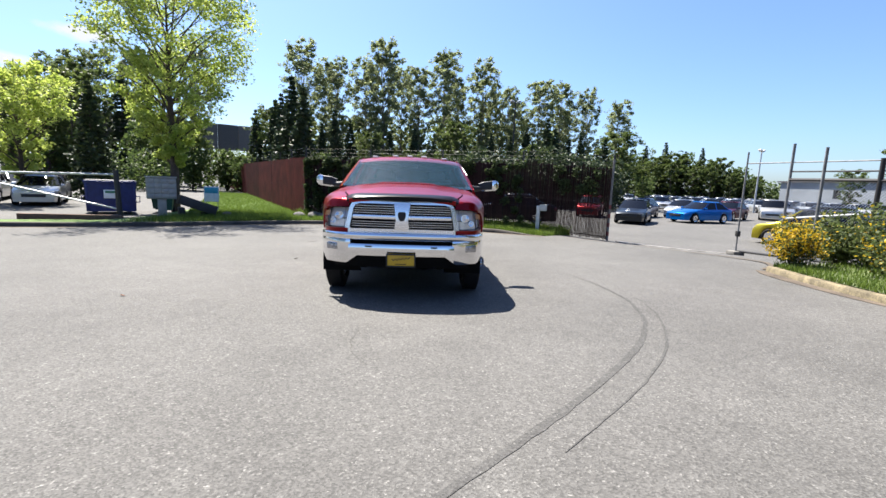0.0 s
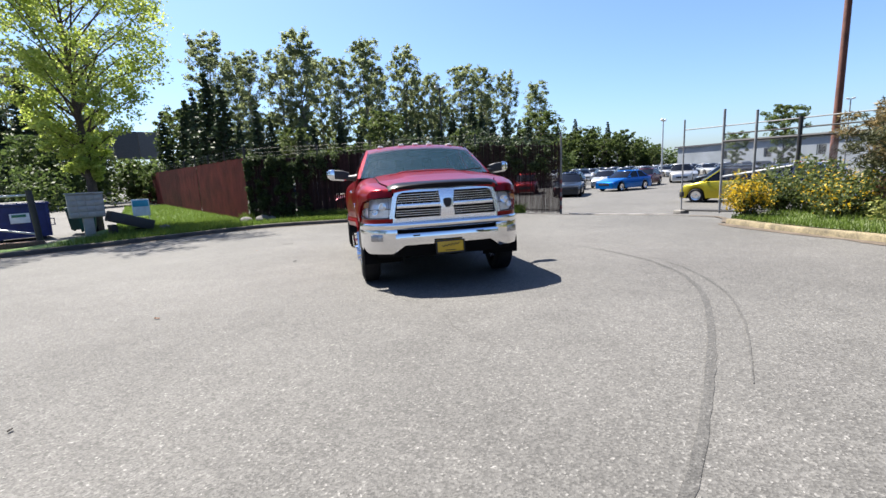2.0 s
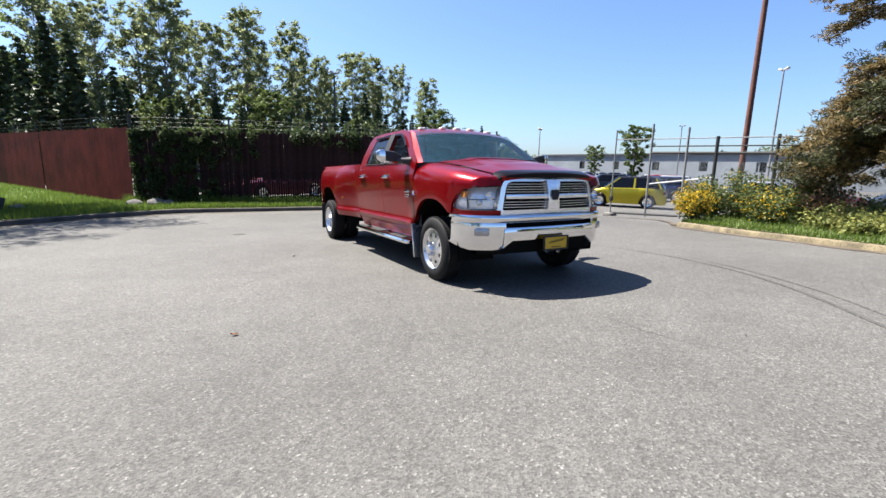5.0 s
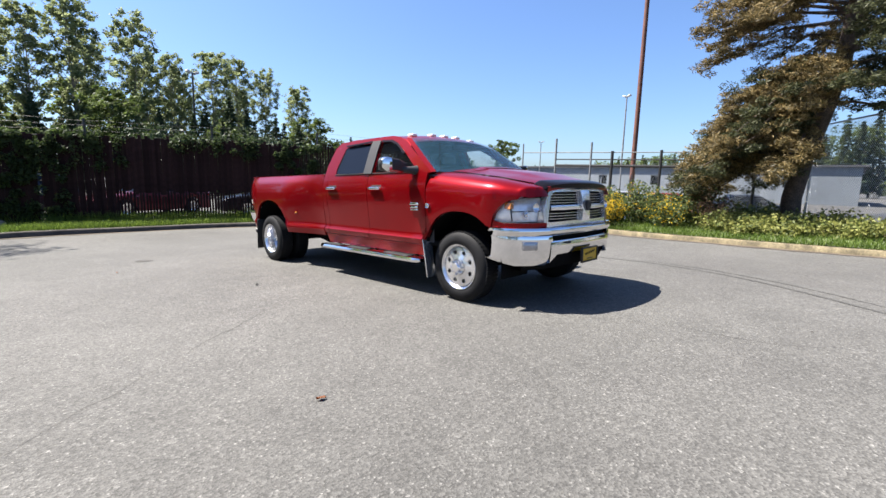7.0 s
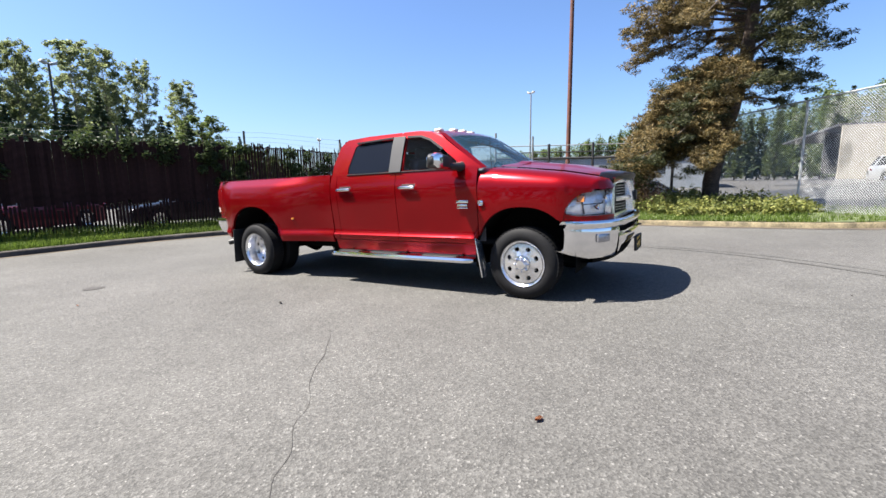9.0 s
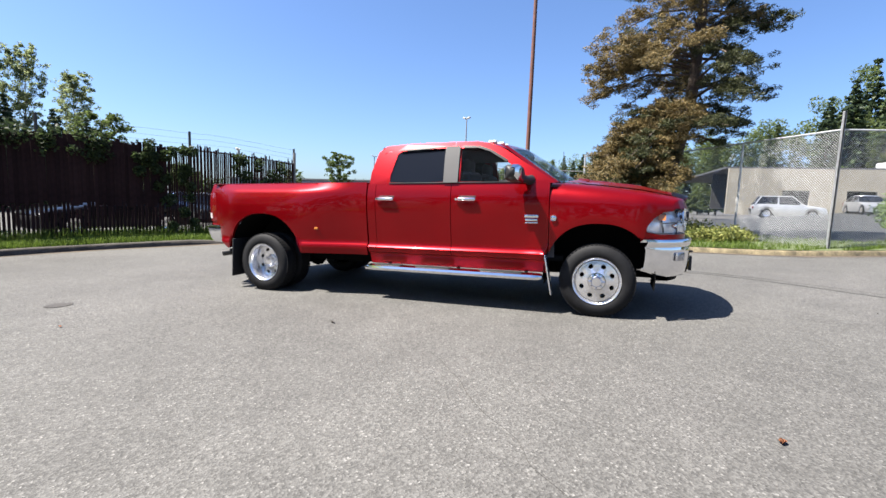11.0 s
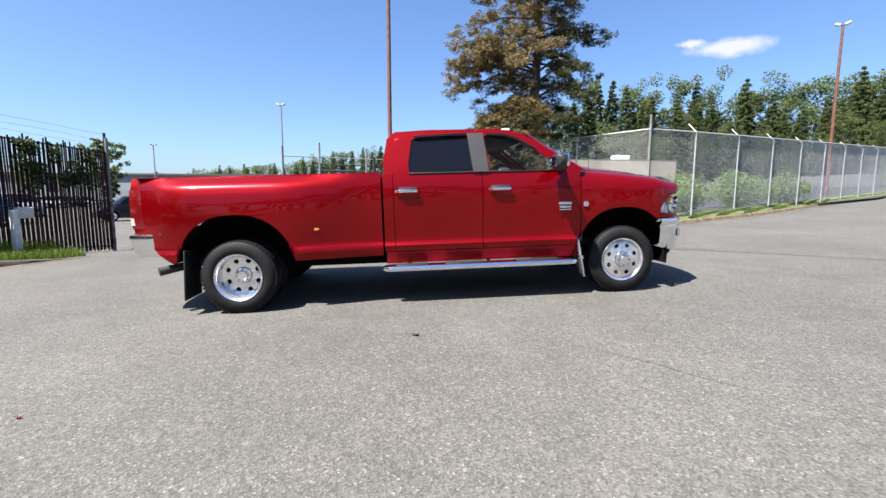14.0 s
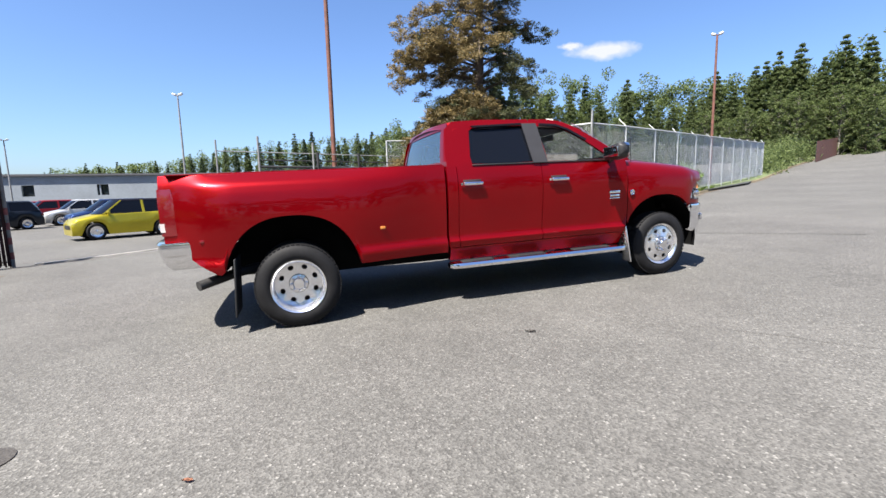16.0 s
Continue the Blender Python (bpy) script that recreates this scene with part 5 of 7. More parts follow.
        part("mirror_shell", mk(loft(cols)), M_BLACK, mi)
        cap = [[(x - 0.004, yc - 0.0025, zc + 0.003) for x, yc, zc in c[5:14]] for c in cols[8:13]]
        part("mirror_cap", mk(loft(cap)), M_CHROME, mi, "chrome mirror cap")
        strip = [[(x, yc - 0.003, zc - 0.003) for x, yc, zc in c[11:15]] for c in cols[0:13]]
        part("mirror_strip", mk(loft(strip)), M_CHROME, mi, "chrome strip along the mirror's lower edge")
        part("mirror_glass", mk(box((-1.19, 0.917, 1.485), (0.22, 0.006, 0.105), 0.002)), mat("mirror_glass", (0.8, 0.82, 0.84), 0.02, 1.0), mi)
        # badges
        bd = new("side_badge")
        bd.parent = fd
        for z, w, h in ((1.045, 0.15, 0.03), (1.005, 0.13, 0.024), (0.975, 0.14, 0.012)):
            part("badge_bar", mk(box((-0.989, 0.69, z), (0.008, w, h), 0.003)), M_CHROME, bd)
        part("round_badge", mk(box((-0.992, 0.455, 1.03), (0.012, 0.06, 0.06), 0.02)), M_CHROME, T)
        # running board
        sb = new("running_board")
        sb.parent = T
        for y0, y1, r0 in ((0.56, 2.74, 0.05),):
            bm = bmesh.new()
            cols = []
            for y, k in ((y0, 0.55), (y0 + 0.03, 0.9), (y0 + 0.12, 1.0), (2.0, 1.0), (y1 - 0.12, 1.0), (y1 - 0.03, 0.9), (y1, 0.55)):
                zc = 0.392
                cols.append([(-0.98 + dx * k, y, zc + dz * k) for dx, dz in ((0.075, 0.03), (-0.04, 0.032), (-0.066, 0.024), (-0.076, 0.0), (-0.066, -0.028), (-0.04, -0.036), (0.075, -0.036), (0.075, 0.03))])
            bm = loft(cols, bm=bm)
            part("step_board", mk(bm), M_CHROME, sb)
        for y0, y1 in ((0.78, 1.25), (1.62, 2.05), (2.25, 2.6)):
            part("step_pad", mk(box((-0.975, (y0 + y1) / 2, 0.426), (0.085, y1 - y0, 0.012), 0.004)), M_BLACK, sb)
        for y0 in (0.75, 1.55, 2.45):
            part("step_bracket", mk(tube([(-0.7, y0, 0.5), (-0.95, y0, 0.40)], 0.02, 6)), M_UNDER, sb)
        # mud flaps
        part("front_mud_flap", mk(box((-0.935, 0.50, 0.42), (0.13, 0.016, 0.44), 0.005, Matrix.Rotation(radians(-10), 3, "X"))), M_ALLOY, T, "bright metal front mud flap")
        part("rear_mud_flap", mk(box((-0.93, 4.77, 0.42), (0.36, 0.016, 0.52), 0.006, Matrix.Rotation(radians(4), 3, "X"))), M_BLACK, T)
        # box side with the wide wheel bulge
        def rim_low(y):
            return arch(y, AXLE_R + 0.01, 0.43, RA_R, 0.60, lerp_at([(2.7, 0.53), (4.8, 0.53), (4.9, 0.55), (5.3, 0.82)], y))
        bs = part("box_side", mk(side_panel(2.735, 5.31, 76, rim_low, lambda y: 1.425, w=bed_w, nk=34)), M_RED, T)
        part("box_rail", mk(box((-0.895, 4.0, 1.426), (0.09, 2.5, 0.012), 0.005)), M_RED, T)
        part("side_marker", mk(box((-bed_w(3.42, 0.85) - 0.004, 3.42, 0.85), (0.012, 0.05, 0.028), 0.004)), M_AMBER, bs)
        part("side_marker", mk(box((-bed_w(5.0, 0.85) - 0.002, 5.0, 0.85), (0.012, 0.04, 0.026), 0.004)), M_TAIL, bs)
        # wheel housing
        part("wheel_housing", mk(loft([[(x, AXLE_R + 0.01 + 0.615 * math.cos(a), 0.43 + 0.615 * math.sin(a)) for x in (-1.06, -0.5)] for a in [math.pi * k / 16 for k in range(1, 16)]])), M_UNDER, T)
        part("wheel_housing", mk(loft([[(x, 0.56 * math.cos(a), 0.42 + 0.575 * math.sin(a)) for x in (-0.95, -0.5)] for a in [math.pi * k / 16 for k in range(-1, 18)]])), M_UNDER, T)
        part("inner_guard", mk(prism([(AXLE_R + 0.01 + 0.63 * math.cos(math.pi * k / 16), 0.43 + 0.63 * math.sin(math.pi * k / 16)) for k in range(17)], -0.52, -0.5, "x")), M_UNDER, T)
        part("inner_guard", mk(prism([(0.575 * math.cos(math.pi * k / 16), 0.42 + 0.59 * math.sin(math.pi * k / 16)) for k in range(17)], -0.53, -0.51, "x")), M_UNDER, T)
        # tail lamp
        cols = []
        for k in range(7):
            z = 0.91 + 0.40 * k / 6
            wv = bed_w(5.25, z)
            cols.append([(-wv - 0.016, 5.13 + 0.08 * k / 6, z), (-wv - 0.014, 5.245, z), (-wv + 0.0, 5.32, z), (-wv + 0.06, 5.338, z), (-wv + 0.16, 5.343, z)])
        tl = part("tail_lamp", mk(loft(cols)), M_TAIL, T, "red tail lamp")
        part("reversing_lens", mk(loft([[(-bed_w(5.25, z) - 0.006, 5.285, z), (-bed_w(5.25, z) - 0.004, 5.325, z), (-bed_w(5.25, z) + 0.06, 5.343, z), (-bed_w(5.25, z) + 0.15, 5.348, z)] for z in (0.945, 0.98, 1.02)])), mat("white_lens", (0.55, 0.5, 0.48), 0.15), tl)
        wheel(T, -0.868 * sx, 0.0, "front")
        wheel(T, -1.0 * sx, AXLE_R, "rear")
        wheel(T, -0.725 * sx, AXLE_R, "inner", "inner_wheel")

    # roof
    cols = []
    for i in range(25):
        y = 0.985 + 1.645 * i / 24
        zr = lerp_at([(0.985, 1.80), (1.1, 1.85), (1.25, 1.888), (1.45, 1.905), (2.3, 1.91), (2.47, 1.897), (2.56, 1.868), (2.63, 1.81)], y)
        side = lerp_at([(0.985, 0.755), (1.3, 0.735), (2.45, 0.735), (2.63, 0.765)], y)
        c = []
        for k in range(21):
            u = -1 + 2 * k / 20
            c.append((u * side, y - 0.10 * (1 - u * u) * smooth01(1.5, 0.98, y) + 0.045 * (1 - u * u) * smooth01(2.4, 2.63, y), zr - 0.02 + 0.055 * (1 - abs(u) ** 2.6)))
        c = [(-side - 0.035, y, zr - 0.085)] + c + [(side + 0.035, y, zr - 0.085)]
        cols.append(c)
    rf = part("roof", loft(cols), M_RED, T)
    for x in (-0.53, -0.22, 0.03 - 0.03, 0.22, 0.53):
        lm = part("roof_lamp", box((x, 1.27 - 0.04 * (1 - (x / 0.7) ** 2), 1.882 + 0.052 * (1 - abs(x / 0.735) ** 2.6)), (0.085, 0.1, 0.036), 0.015), M_CREAM, T, "small pale roof marker lamp")
    # windscreen and its pillars
    def screen(t, u, off=0.0):
        wb, wt = 0.895, 0.73
        w = wb + (wt - wb) * t
        y = 0.42 + (1.03 - 0.42) * t - (0.20 - 0.09 * t) * (1 - u * u)
        return (u * w, y + off, 1.412 + (1.838 - 1.412) * t + 0.03 * (1 - u * u) * t)
    part("windscreen", thick(loft([[screen(i / 12, -1 + 2 * k / 20) for k in range(21)] for i in range(13)]), 0.01), M_SHIELD, T, "windscreen with the sky's blue reflection put into its colour")
    bm = loft([[screen(i / 12, -1), (-gh_x(1.412 + 0.45 * i / 12) + 0.0, 0.47 + 0.64 * i / 12, 1.405 + 0.455 * i / 12)] for i in range(13)])
    pil = part("windscreen_pillar", bm, M_RED, T)
    part("windscreen_pillar", flip(loft([[screen(i / 12, -1), (-gh_x(1.412 + 0.45 * i / 12), 0.47 + 0.64 * i / 12, 1.405 + 0.455 * i / 12)] for i in range(13)])), M_RED, T)
    part("cowl", loft([[(u * 0.82, 0.42 - 0.2 * (1 - u * u) + o, 1.40 - 0.01 * j) for j, o in enumerate((0.03, -0.06, -0.14))] for u in [-1 + k / 10 for k in range(21)]]), M_BLACK, T)
    for x0 in (-0.45, 0.22):
        part("wiper", tube([(x0, 0.30, 1.425), (x0 + 0.3, 0.30, 1.455), (x0 + 0.58, 0.36, 1.475)], [0.012, 0.009, 0.006], 6), M_BLACK, T)
    part("aerial", tube([(-0.87, 0.36, 1.26), (-0.875, 0.37, 1.33), (-0.88, 0.385, 1.73)], [0.014, 0.004, 0.0025], 6), M_GREYTRIM, T)
    # back wall of the cab with its window
    bm = loft([[(u * (gh_x(z) - 0.005), 2.70 + 0.04 * (1 - u * u) - 0.10 * max(0, (z - 1.4) / 0.5) ** 1.5, z) for z in (0.6, 1.40, 1.46)] for u in [-1 + k / 8 for k in range(17)]])
    part("cab_back", bm, M_RED, T)
    bm = loft([[(u * (gh_x(z) - 0.005), 2.70 + 0.04 * (1 - u * u) - 0.10 * max(0, (z - 1.4) / 0.5) ** 1.5, z) for z in (1.80, 1.84, 1.87)] for u in [-1 + k / 8 for k in range(17)]])
    part("cab_back_top", bm, M_RED, T)
    bm = loft([[(u * (gh_x(z) - 0.012), 2.692 + 0.04 * (1 - u * u) - 0.10 * max(0, (z - 1.4) / 0.5) ** 1.5, z) for z in (1.45, 1.6, 1.7, 1.81)] for u in [-0.84 + 1.68 * k / 16 for k in range(17)]])
    part("back_window", bm, glass_mat("back_glass", (0.05, 0.09, 0.14), 0.6), T, "blue-tinted sliding back window")
    for sx in (-1, 1):
        bm = loft([[(sx * u * (gh_x(z) - 0.004), 2.70 + 0.04 * (1 - u * u) - 0.10 * max(0, (z - 1.4) / 0.5) ** 1.5 - 0.05 * max(0, (u - 0.93) / 0.07) ** 2, z) for z in (1.40, 1.5, 1.6, 1.7, 1.8, 1.87)] for u in (0.82, 0.86, 0.9, 0.94, 0.97, 1.0)])
        part("rear_pillar", bm, M_RED, T)
    part("headliner", box((0, 1.82, 1.80), (1.4, 1.58, 0.03), 0.012), M_SEAT, T)
    part("back_lining", box((0, 2.655, 1.02), (1.7, 0.02, 0.82), 0.005), M_SEAT, T)
    # cargo box
    part("box_floor", box((0, 4.02, 1.06), (1.72, 2.5, 0.025), 0.005), M_BLACK, T)
    part("box_front_wall", box((0, 2.765, 1.04), (1.88, 0.04, 0.77), 0.01), M_RED, T)
    both("box_inner_wall", lambda: box((-0.865, 4.0, 1.245), (0.02, 2.5, 0.36), 0.004), M_BLACK, T)
    tg = part("tailgate", box((0, 5.308, 1.15), (1.62, 0.055, 0.55), 0.02, None, 3), M_RED, T)
    part("tailgate_handle", box((0, 5.343, 1.30), (0.22, 0.02, 0.07), 0.01), M_BLACK, tg)
    # rear bumper
    cols = []
    for u in [-1 + k / 12 for k in range(25)]:
        x = u * 0.985
        y = 5.47 - 0.13 * abs(u) ** 4
        cols.append([(x, y - 0.2, 0.845), (x, y - 0.02, 0.85), (x, y, 0.835), (x * 0.995, y - 0.005, 0.76), (x * 0.98, y - 0.03, 0.66), (x * 0.96, y - 0.07, 0.61), (x * 0.95, y - 0.2, 0.605)])
    cols.insert(0, [(-0.965, 5.09, 0.845), (-0.985, 5.08, 0.85), (-0.99, 5.07, 0.835), (-0.985, 5.05, 0.76), (-0.975, 5.02, 0.66), (-0.95, 5.01, 0.61), (-0.87, 5.02, 0.605)])
    cols.append([(0.965, 5.09, 0.845), (0.985, 5.08, 0.85), (0.99, 5.07, 0.835), (0.985, 5.05, 0.76), (0.975, 5.02, 0.66), (0.95, 5.01, 0.61), (0.87, 5.02, 0.605)])
    part("rear_bumper", loft(cols), M_CHROME, T, "chrome rear step bumper")
    part("exhaust_pipe", tube([(-0.62, 4.6, 0.52), (-0.78, 4.82, 0.50), (-0.99, 5.08, 0.455)], 0.045, 12), M_DARKSTEEL, T)
    # under the body
    for sx in (-1, 1):
        part("chassis_rail", box((sx * 0.45, 1.9, 0.48), (0.09, 5.2, 0.22), 0.02), M_UNDER, T)
    part("floor_pan", box((0, 1.5, 0.59), (1.78, 2.3, 0.06), 0.01), M_UNDER, T)
    part("engine_block", box((0, -0.2, 0.66), (1.0, 0.9, 0.5), 0.05), M_UNDER, T)
    part("front_axle", tube([(-0.85, 0.02, 0.37), (-0.2, 0.02, 0.36), (0.25, 0.02, 0.38), (0.85, 0.02, 0.37)], [0.05, 0.06, 0.13, 0.05], 10), M_UNDER, T)
    part("rear_axle", tube([(-0.9, AXLE_R, 0.38), (-0.22, AXLE_R, 0.38), (0, AXLE_R, 0.38), (0.22, AXLE_R, 0.38), (0.9, AXLE_R, 0.38)], [0.06, 0.07, 0.19, 0.07, 0.06], 12), M_UNDER, T)
    part("fuel_tank", box((0.66, 2.5, 0.40), (0.46, 2.3, 0.3), 0.06), M_UNDER, T)
    part("drive_shaft", tube([(0, 0.9, 0.5), (0, AXLE_R, 0.42)], 0.045, 8), M_UNDER, T)
    part("spare_wheel", tube([(0, 4.72, 0.5), (0, 4.72, 0.68)], [0.36, 0.36], 24), M_TYRE, T)
    # inside
    part("dashboard", box((0, 0.56, 1.20), (1.66, 0.42, 0.34), 0.08, None, 3), M_SEAT, T)
    part("inner_shell", loft([[(-0.90, y, z) for y in (0.45, 2.66)] for z in (0.6, 1.38)]), M_SEAT, T)
    part("inner_shell", loft([[(0.90, y, z) for y in (0.45, 2.66)] for z in (0.6, 1.38)]), M_SEAT, T)
    for x in (-0.42, 0.42):
        for y in (1.30, 2.15):
            st = new("seat")
            st.parent = T
            part("cushion", box((x, y, 0.98), (0.56, 0.52, 0.16), 0.06, None, 3), M_SEAT, st)
            part("backrest", box((x, y + 0.27, 1.30), (0.54, 0.15, 0.56), 0.06, None, 3), M_SEAT, st)
            part("headrest", box((x, y + 0.29, 1.645), (0.27, 0.11, 0.17), 0.045, None, 3), M_SEAT, st)
    bm = bmesh.new()
    rim = [(0.42 + 0.19 * math.cos(a), 0.86 + 0.07 * math.sin(a), 1.335 + 0.175 * math.sin(a)) for a in [2 * math.pi * k / 24 for k in range(25)]]
    add_tube(bm, rim, 0.014, 8, cap=False)
    add_tube(bm, [(0.23, 0.86, 1.335), (0.42, 0.84, 1.33), (0.61, 0.86, 1.335)], [0.014, 0.05, 0.014], 8)
    part("steering_wheel", bm, M_BLACK, T)
    part("rear_view_mirror", box((0.0, 0.93, 1.76), (0.26, 0.04, 0.075), 0.015), M_BLACK, T)
    return T


TRUCK_AT = (0.224, 6.021)
truck()

# ---- woods round the place ----
def far_tree(kind, x, y, top, base=None):
    """A copy of one of the tree kinds, scaled so that it reaches the height top."""
    tall = {"fir": 15.0, "poplar": 17.0, "spruce": 14.0, "wood": 12.0, "shrub": 6.0, "hill": 12.0, "alder": 17.0}[kind]
    src = rng_far.choice(KINDS[kind])
    g = H(x, y) if base is None else base
    s = max(0.2, (top - g) / tall)
    w = s * rng_far.uniform(0.88, 1.12)
    return copy_thing(src, pose(x, y, g - 0.1, rz=rng_far.uniform(0, 360)) @ Matrix.Diagonal((w, w, s, 1)))


rng_far = random.Random(11)
L_FIR = leaf_mat("fir_needles", (0.05, 0.072, 0.026), (0.12, 0.15, 0.055), trans=0.5)
L_ALDER = leaf_mat("alder_leaves", (0.06, 0.088, 0.03), (0.17, 0.21, 0.075), trans=0.55)
L_FARWOOD = leaf_mat("far_wood_leaves", (0.055, 0.082, 0.023), (0.115, 0.15, 0.041), trans=0.5)
KINDS = {
    "fir": [conifer("fir", at(-40 - 4 * i, 60 + 2 * i), 15.0, 2.5, 140 + i, 10500, L_FIR, M_BARK, "mid-green fir in the far woods", 0.04, 26, 0.25, 0.2, 0.45, 0.7, 0.14, 0.8, 0.3, 0.32) for i in range(2)],
    "poplar": [broad_tree("poplar", at(-27 - 5.0 * i, 61 + 2 * i), 17.0, 2.15, 20 + i, 12500, L_POPLAR, M_PALEBARK, "tall thin poplar with grey-green leaves", 0.13, 0.12, 70, 0.16, 1.7) for i in range(3)],
    "spruce": [conifer("spruce", at(-31 - 4 * i, 57 + 2 * i), 14.0, 2.6, 40 + i, 4500, L_DARK, M_BARK, "dark green spruce among the poplars", 0.06, 26, 0.3, 0.26, 0.3, 0.85, 0.16, 0.4, 0.25) for i in range(2)],
    "wood": [broad_tree("woodland_tree", at(-36 - 5 * i, 52 + 3 * i), 12.0, 3.3, 60 + i, 7500, L_FARWOOD, M_BARK, "full green broadleaved woodland tree", 0.19, 0.08, 40, 0.17, 0.8) for i in range(3)],
    "alder": [broad_tree("alder", at(-42 - 5 * i, 66 + 3 * i), 17.0, 2.7, 220 + i, 11000, L_ALDER, M_PALEBARK, "slender mid-green alder in the wood behind the fence", 0.14, 0.05, 80, 0.16, 1.5) for i in range(3)],
    "hill": [broad_tree("hill_tree", at(-48 - 5 * i, 62 + 3 * i), 12.0, 3.3, 160 + i, 4200, L_FARWOOD, M_BARK, "green tree on the far hill", 0.29, 0.03, 22, 0.17, 0.8) for i in range(2)],
    "shrub": [broad_tree("tall_shrub", at(-24 - 3 * i, 48 + 2 * i), 6.0, 2.9, 80 + i, 4200, L_MID, M_BARK, "dense green shrub behind the fence", 0.17, 0.06, 24, 0.07, 0.6, "shrub") for i in range(2)],
}
for k in KINDS:
    for o in KINDS[k]:
        o["group"] = {"fir": "firs in the woods", "poplar": "poplar belt", "spruce": "spruces in the belt", "wood": "woodland trees", "hill": "trees on the far hill", "alder": "alders in the wood", "shrub": "shrubs behind the fence"}[k]
for x, top in [(-13.1, 17.1), (-9.0, 15.4), (-3.2, 18.0), (1.2, 15.0), (4.5, 17.2), (9.5, 16.3), (13.0, 13.6), (16.7, 14.3), (19.7, 14.4), (23.1, 13.6), (27.3, 12.4)]:
    far_tree("poplar", x, 58 + rng_far.uniform(-1.5, 1.5), top)
for x, top in [(-11.2, 15.8), (-5.6, 16.0), (-1.0, 16.2), (6.6, 14.6), (11.4, 13.6), (15.0, 12.6), (21.5, 12.0)]:
    far_tree("poplar", x, 62 + rng_far.uniform(-1.5, 1.5), top)
for x, top in [(-9.5, 7.6), (-6.5, 8.2), (0.8, 7.6), (6.5, 7.0), (19.2, 7.4), (-16.6, 8.7), (-14.6, 9.2), (-12.7, 7.7), (13.9, 8.4), (16.2, 9.4), (9.6, 7.5), (22.4, 7.5), (-2.0, 7.0), (3.0, 6.6), (25, 6.0)]:
    far_tree("spruce", x, 52 + rng_far.uniform(-1, 1), top)
for i in range(17):
    far_tree("shrub" if i % 3 else "wood", -22 + i * 3.0 + rng_far.uniform(-1, 1), 48.5 + rng_far.uniform(-2, 2), rng_far.uniform(2.6, 4.6) if i % 3 else rng_far.uniform(5.5, 8.5))
for x, y, top in [(-9.4, 38, 9.6), (-8.0, 36, 8.4), (-11.4, 42.5, 9.0), (-6.4, 41, 7.6), (-13.0, 46, 9.0), (-3.2, 45, 6.4), (2.2, 46, 5.8), (7.4, 45, 5.4), (10.6, 46, 6.6), (12.6, 45, 6.2), (15.2, 46, 7.6), (17.6, 45, 7.0), (20.6, 46, 6.8)]:
    far_tree("spruce", x, y, top)
for i in range(9):
    far_tree("wood", -19 + i * 5.0, 66 + rng_far.uniform(-2, 2), rng_far.uniform(9.0, 11.0))
WOODS = [(68.4, -32.5, 19.6), (66.3, -35.9, 17.8), (64.1, -39.1, 17.5), (61.2, -42.9, 16.7), (58.3, -46.4, 19.0), (55.9, -49.0, 16.3), (53.4, -51.4, 14.1), (51.3, -53.3, 15.2), (48.8, -55.5, 18.6), (46.9, -56.9, 16.2), (44.8, -58.6, 18.6), (42.6, -60.1, 20.2), (40.5, -61.5, 20.8), (38.2, -62.8, 18.4), (36.3, -63.9, 20.9), (34.1, -65.1, 20.1)]
for i, (x, y, top) in enumerate(WOODS):
    far_tree("fir", x, y, top, 1.5)
    far_tree("fir", x + 2 + rng_far.uniform(-1, 1), y - 2, top * 0.9, 1.5)
    far_tree("alder", x + 4 + rng_far.uniform(-1, 1), y - 5, top * 0.88, 2.0)
    far_tree("fir", x + 1 + rng_far.uniform(-1, 1), y + 1, top * rng_far.uniform(0.7, 0.95), 1.5)
    far_tree("alder", x - 2 + rng_far.uniform(-1, 1), y + 3.5, top * 0.62, 1.2)
for x, y, top in [(71, -27, 19.5), (74, -33, 22), (70, -24, 17), (82, -34, 25), (79, -21, 15), (69, -46, 21), (73, -18, 13), (76, -12, 12), (78, -6, 10.5), (75, -30, 15)]:
    far_tree("spruce" if top > 16 else "fir", x, y, top, 1.5)
for x, y, top in [(32.0, -66.5, 19), (29.5, -68, 17), (31, -60, 12), (35.5, -58.5, 11), (39, -55, 10), (43, -52, 9.5)]:
    far_tree("fir", x, y, top, 1.5)
for x, y, top in [(145.2, 65.6, 10.1), (147.6, 58.5, 12.3), (149.8, 51.0, 11.6), (151.7, 42.7, 13.4), (153.3, 33.7, 15.8), (154.4, 24.0, 18.1), (155.0, 13.8, 20.1), (154.9, 3.0, 23.6), (154.0, -7.9, 21.3), (152.6, -17.4, 23.8), (150.6, -26.9, 25.7), (143, 74, 9), (140, 82, 9), (136, 92, 8.5)]:
    far_tree("fir", x - 2, y + 2, top * 0.88, 0)
    far_tree("spruce", x - 2, y - 1, top * 0.8, 0)
    far_tree("spruce", x + 3, y - 4, top * 0.93, 0)
for x, y, top in [(66.7, 123.0, 14.3), (71.0, 120.6, 15.2), (75.3, 118.0, 12.8), (78.6, 115.8, 13.7), (82.1, 113.4, 10.3), (85.8, 110.6, 8.2), (62, 125, 13.5), (57, 128, 13)]:
    far_tree("spruce", x, y, top, -0.5)
    far_tree("hill", x - 3, y - 9, top * 0.62, -0.5)
    far_tree("hill", x + 1, y - 5, top * 0.75, -0.5)
far_tree("wood", 46.5, 38.0, 6.6)
far_tree("wood", 55.5, 52.0, 5.0)


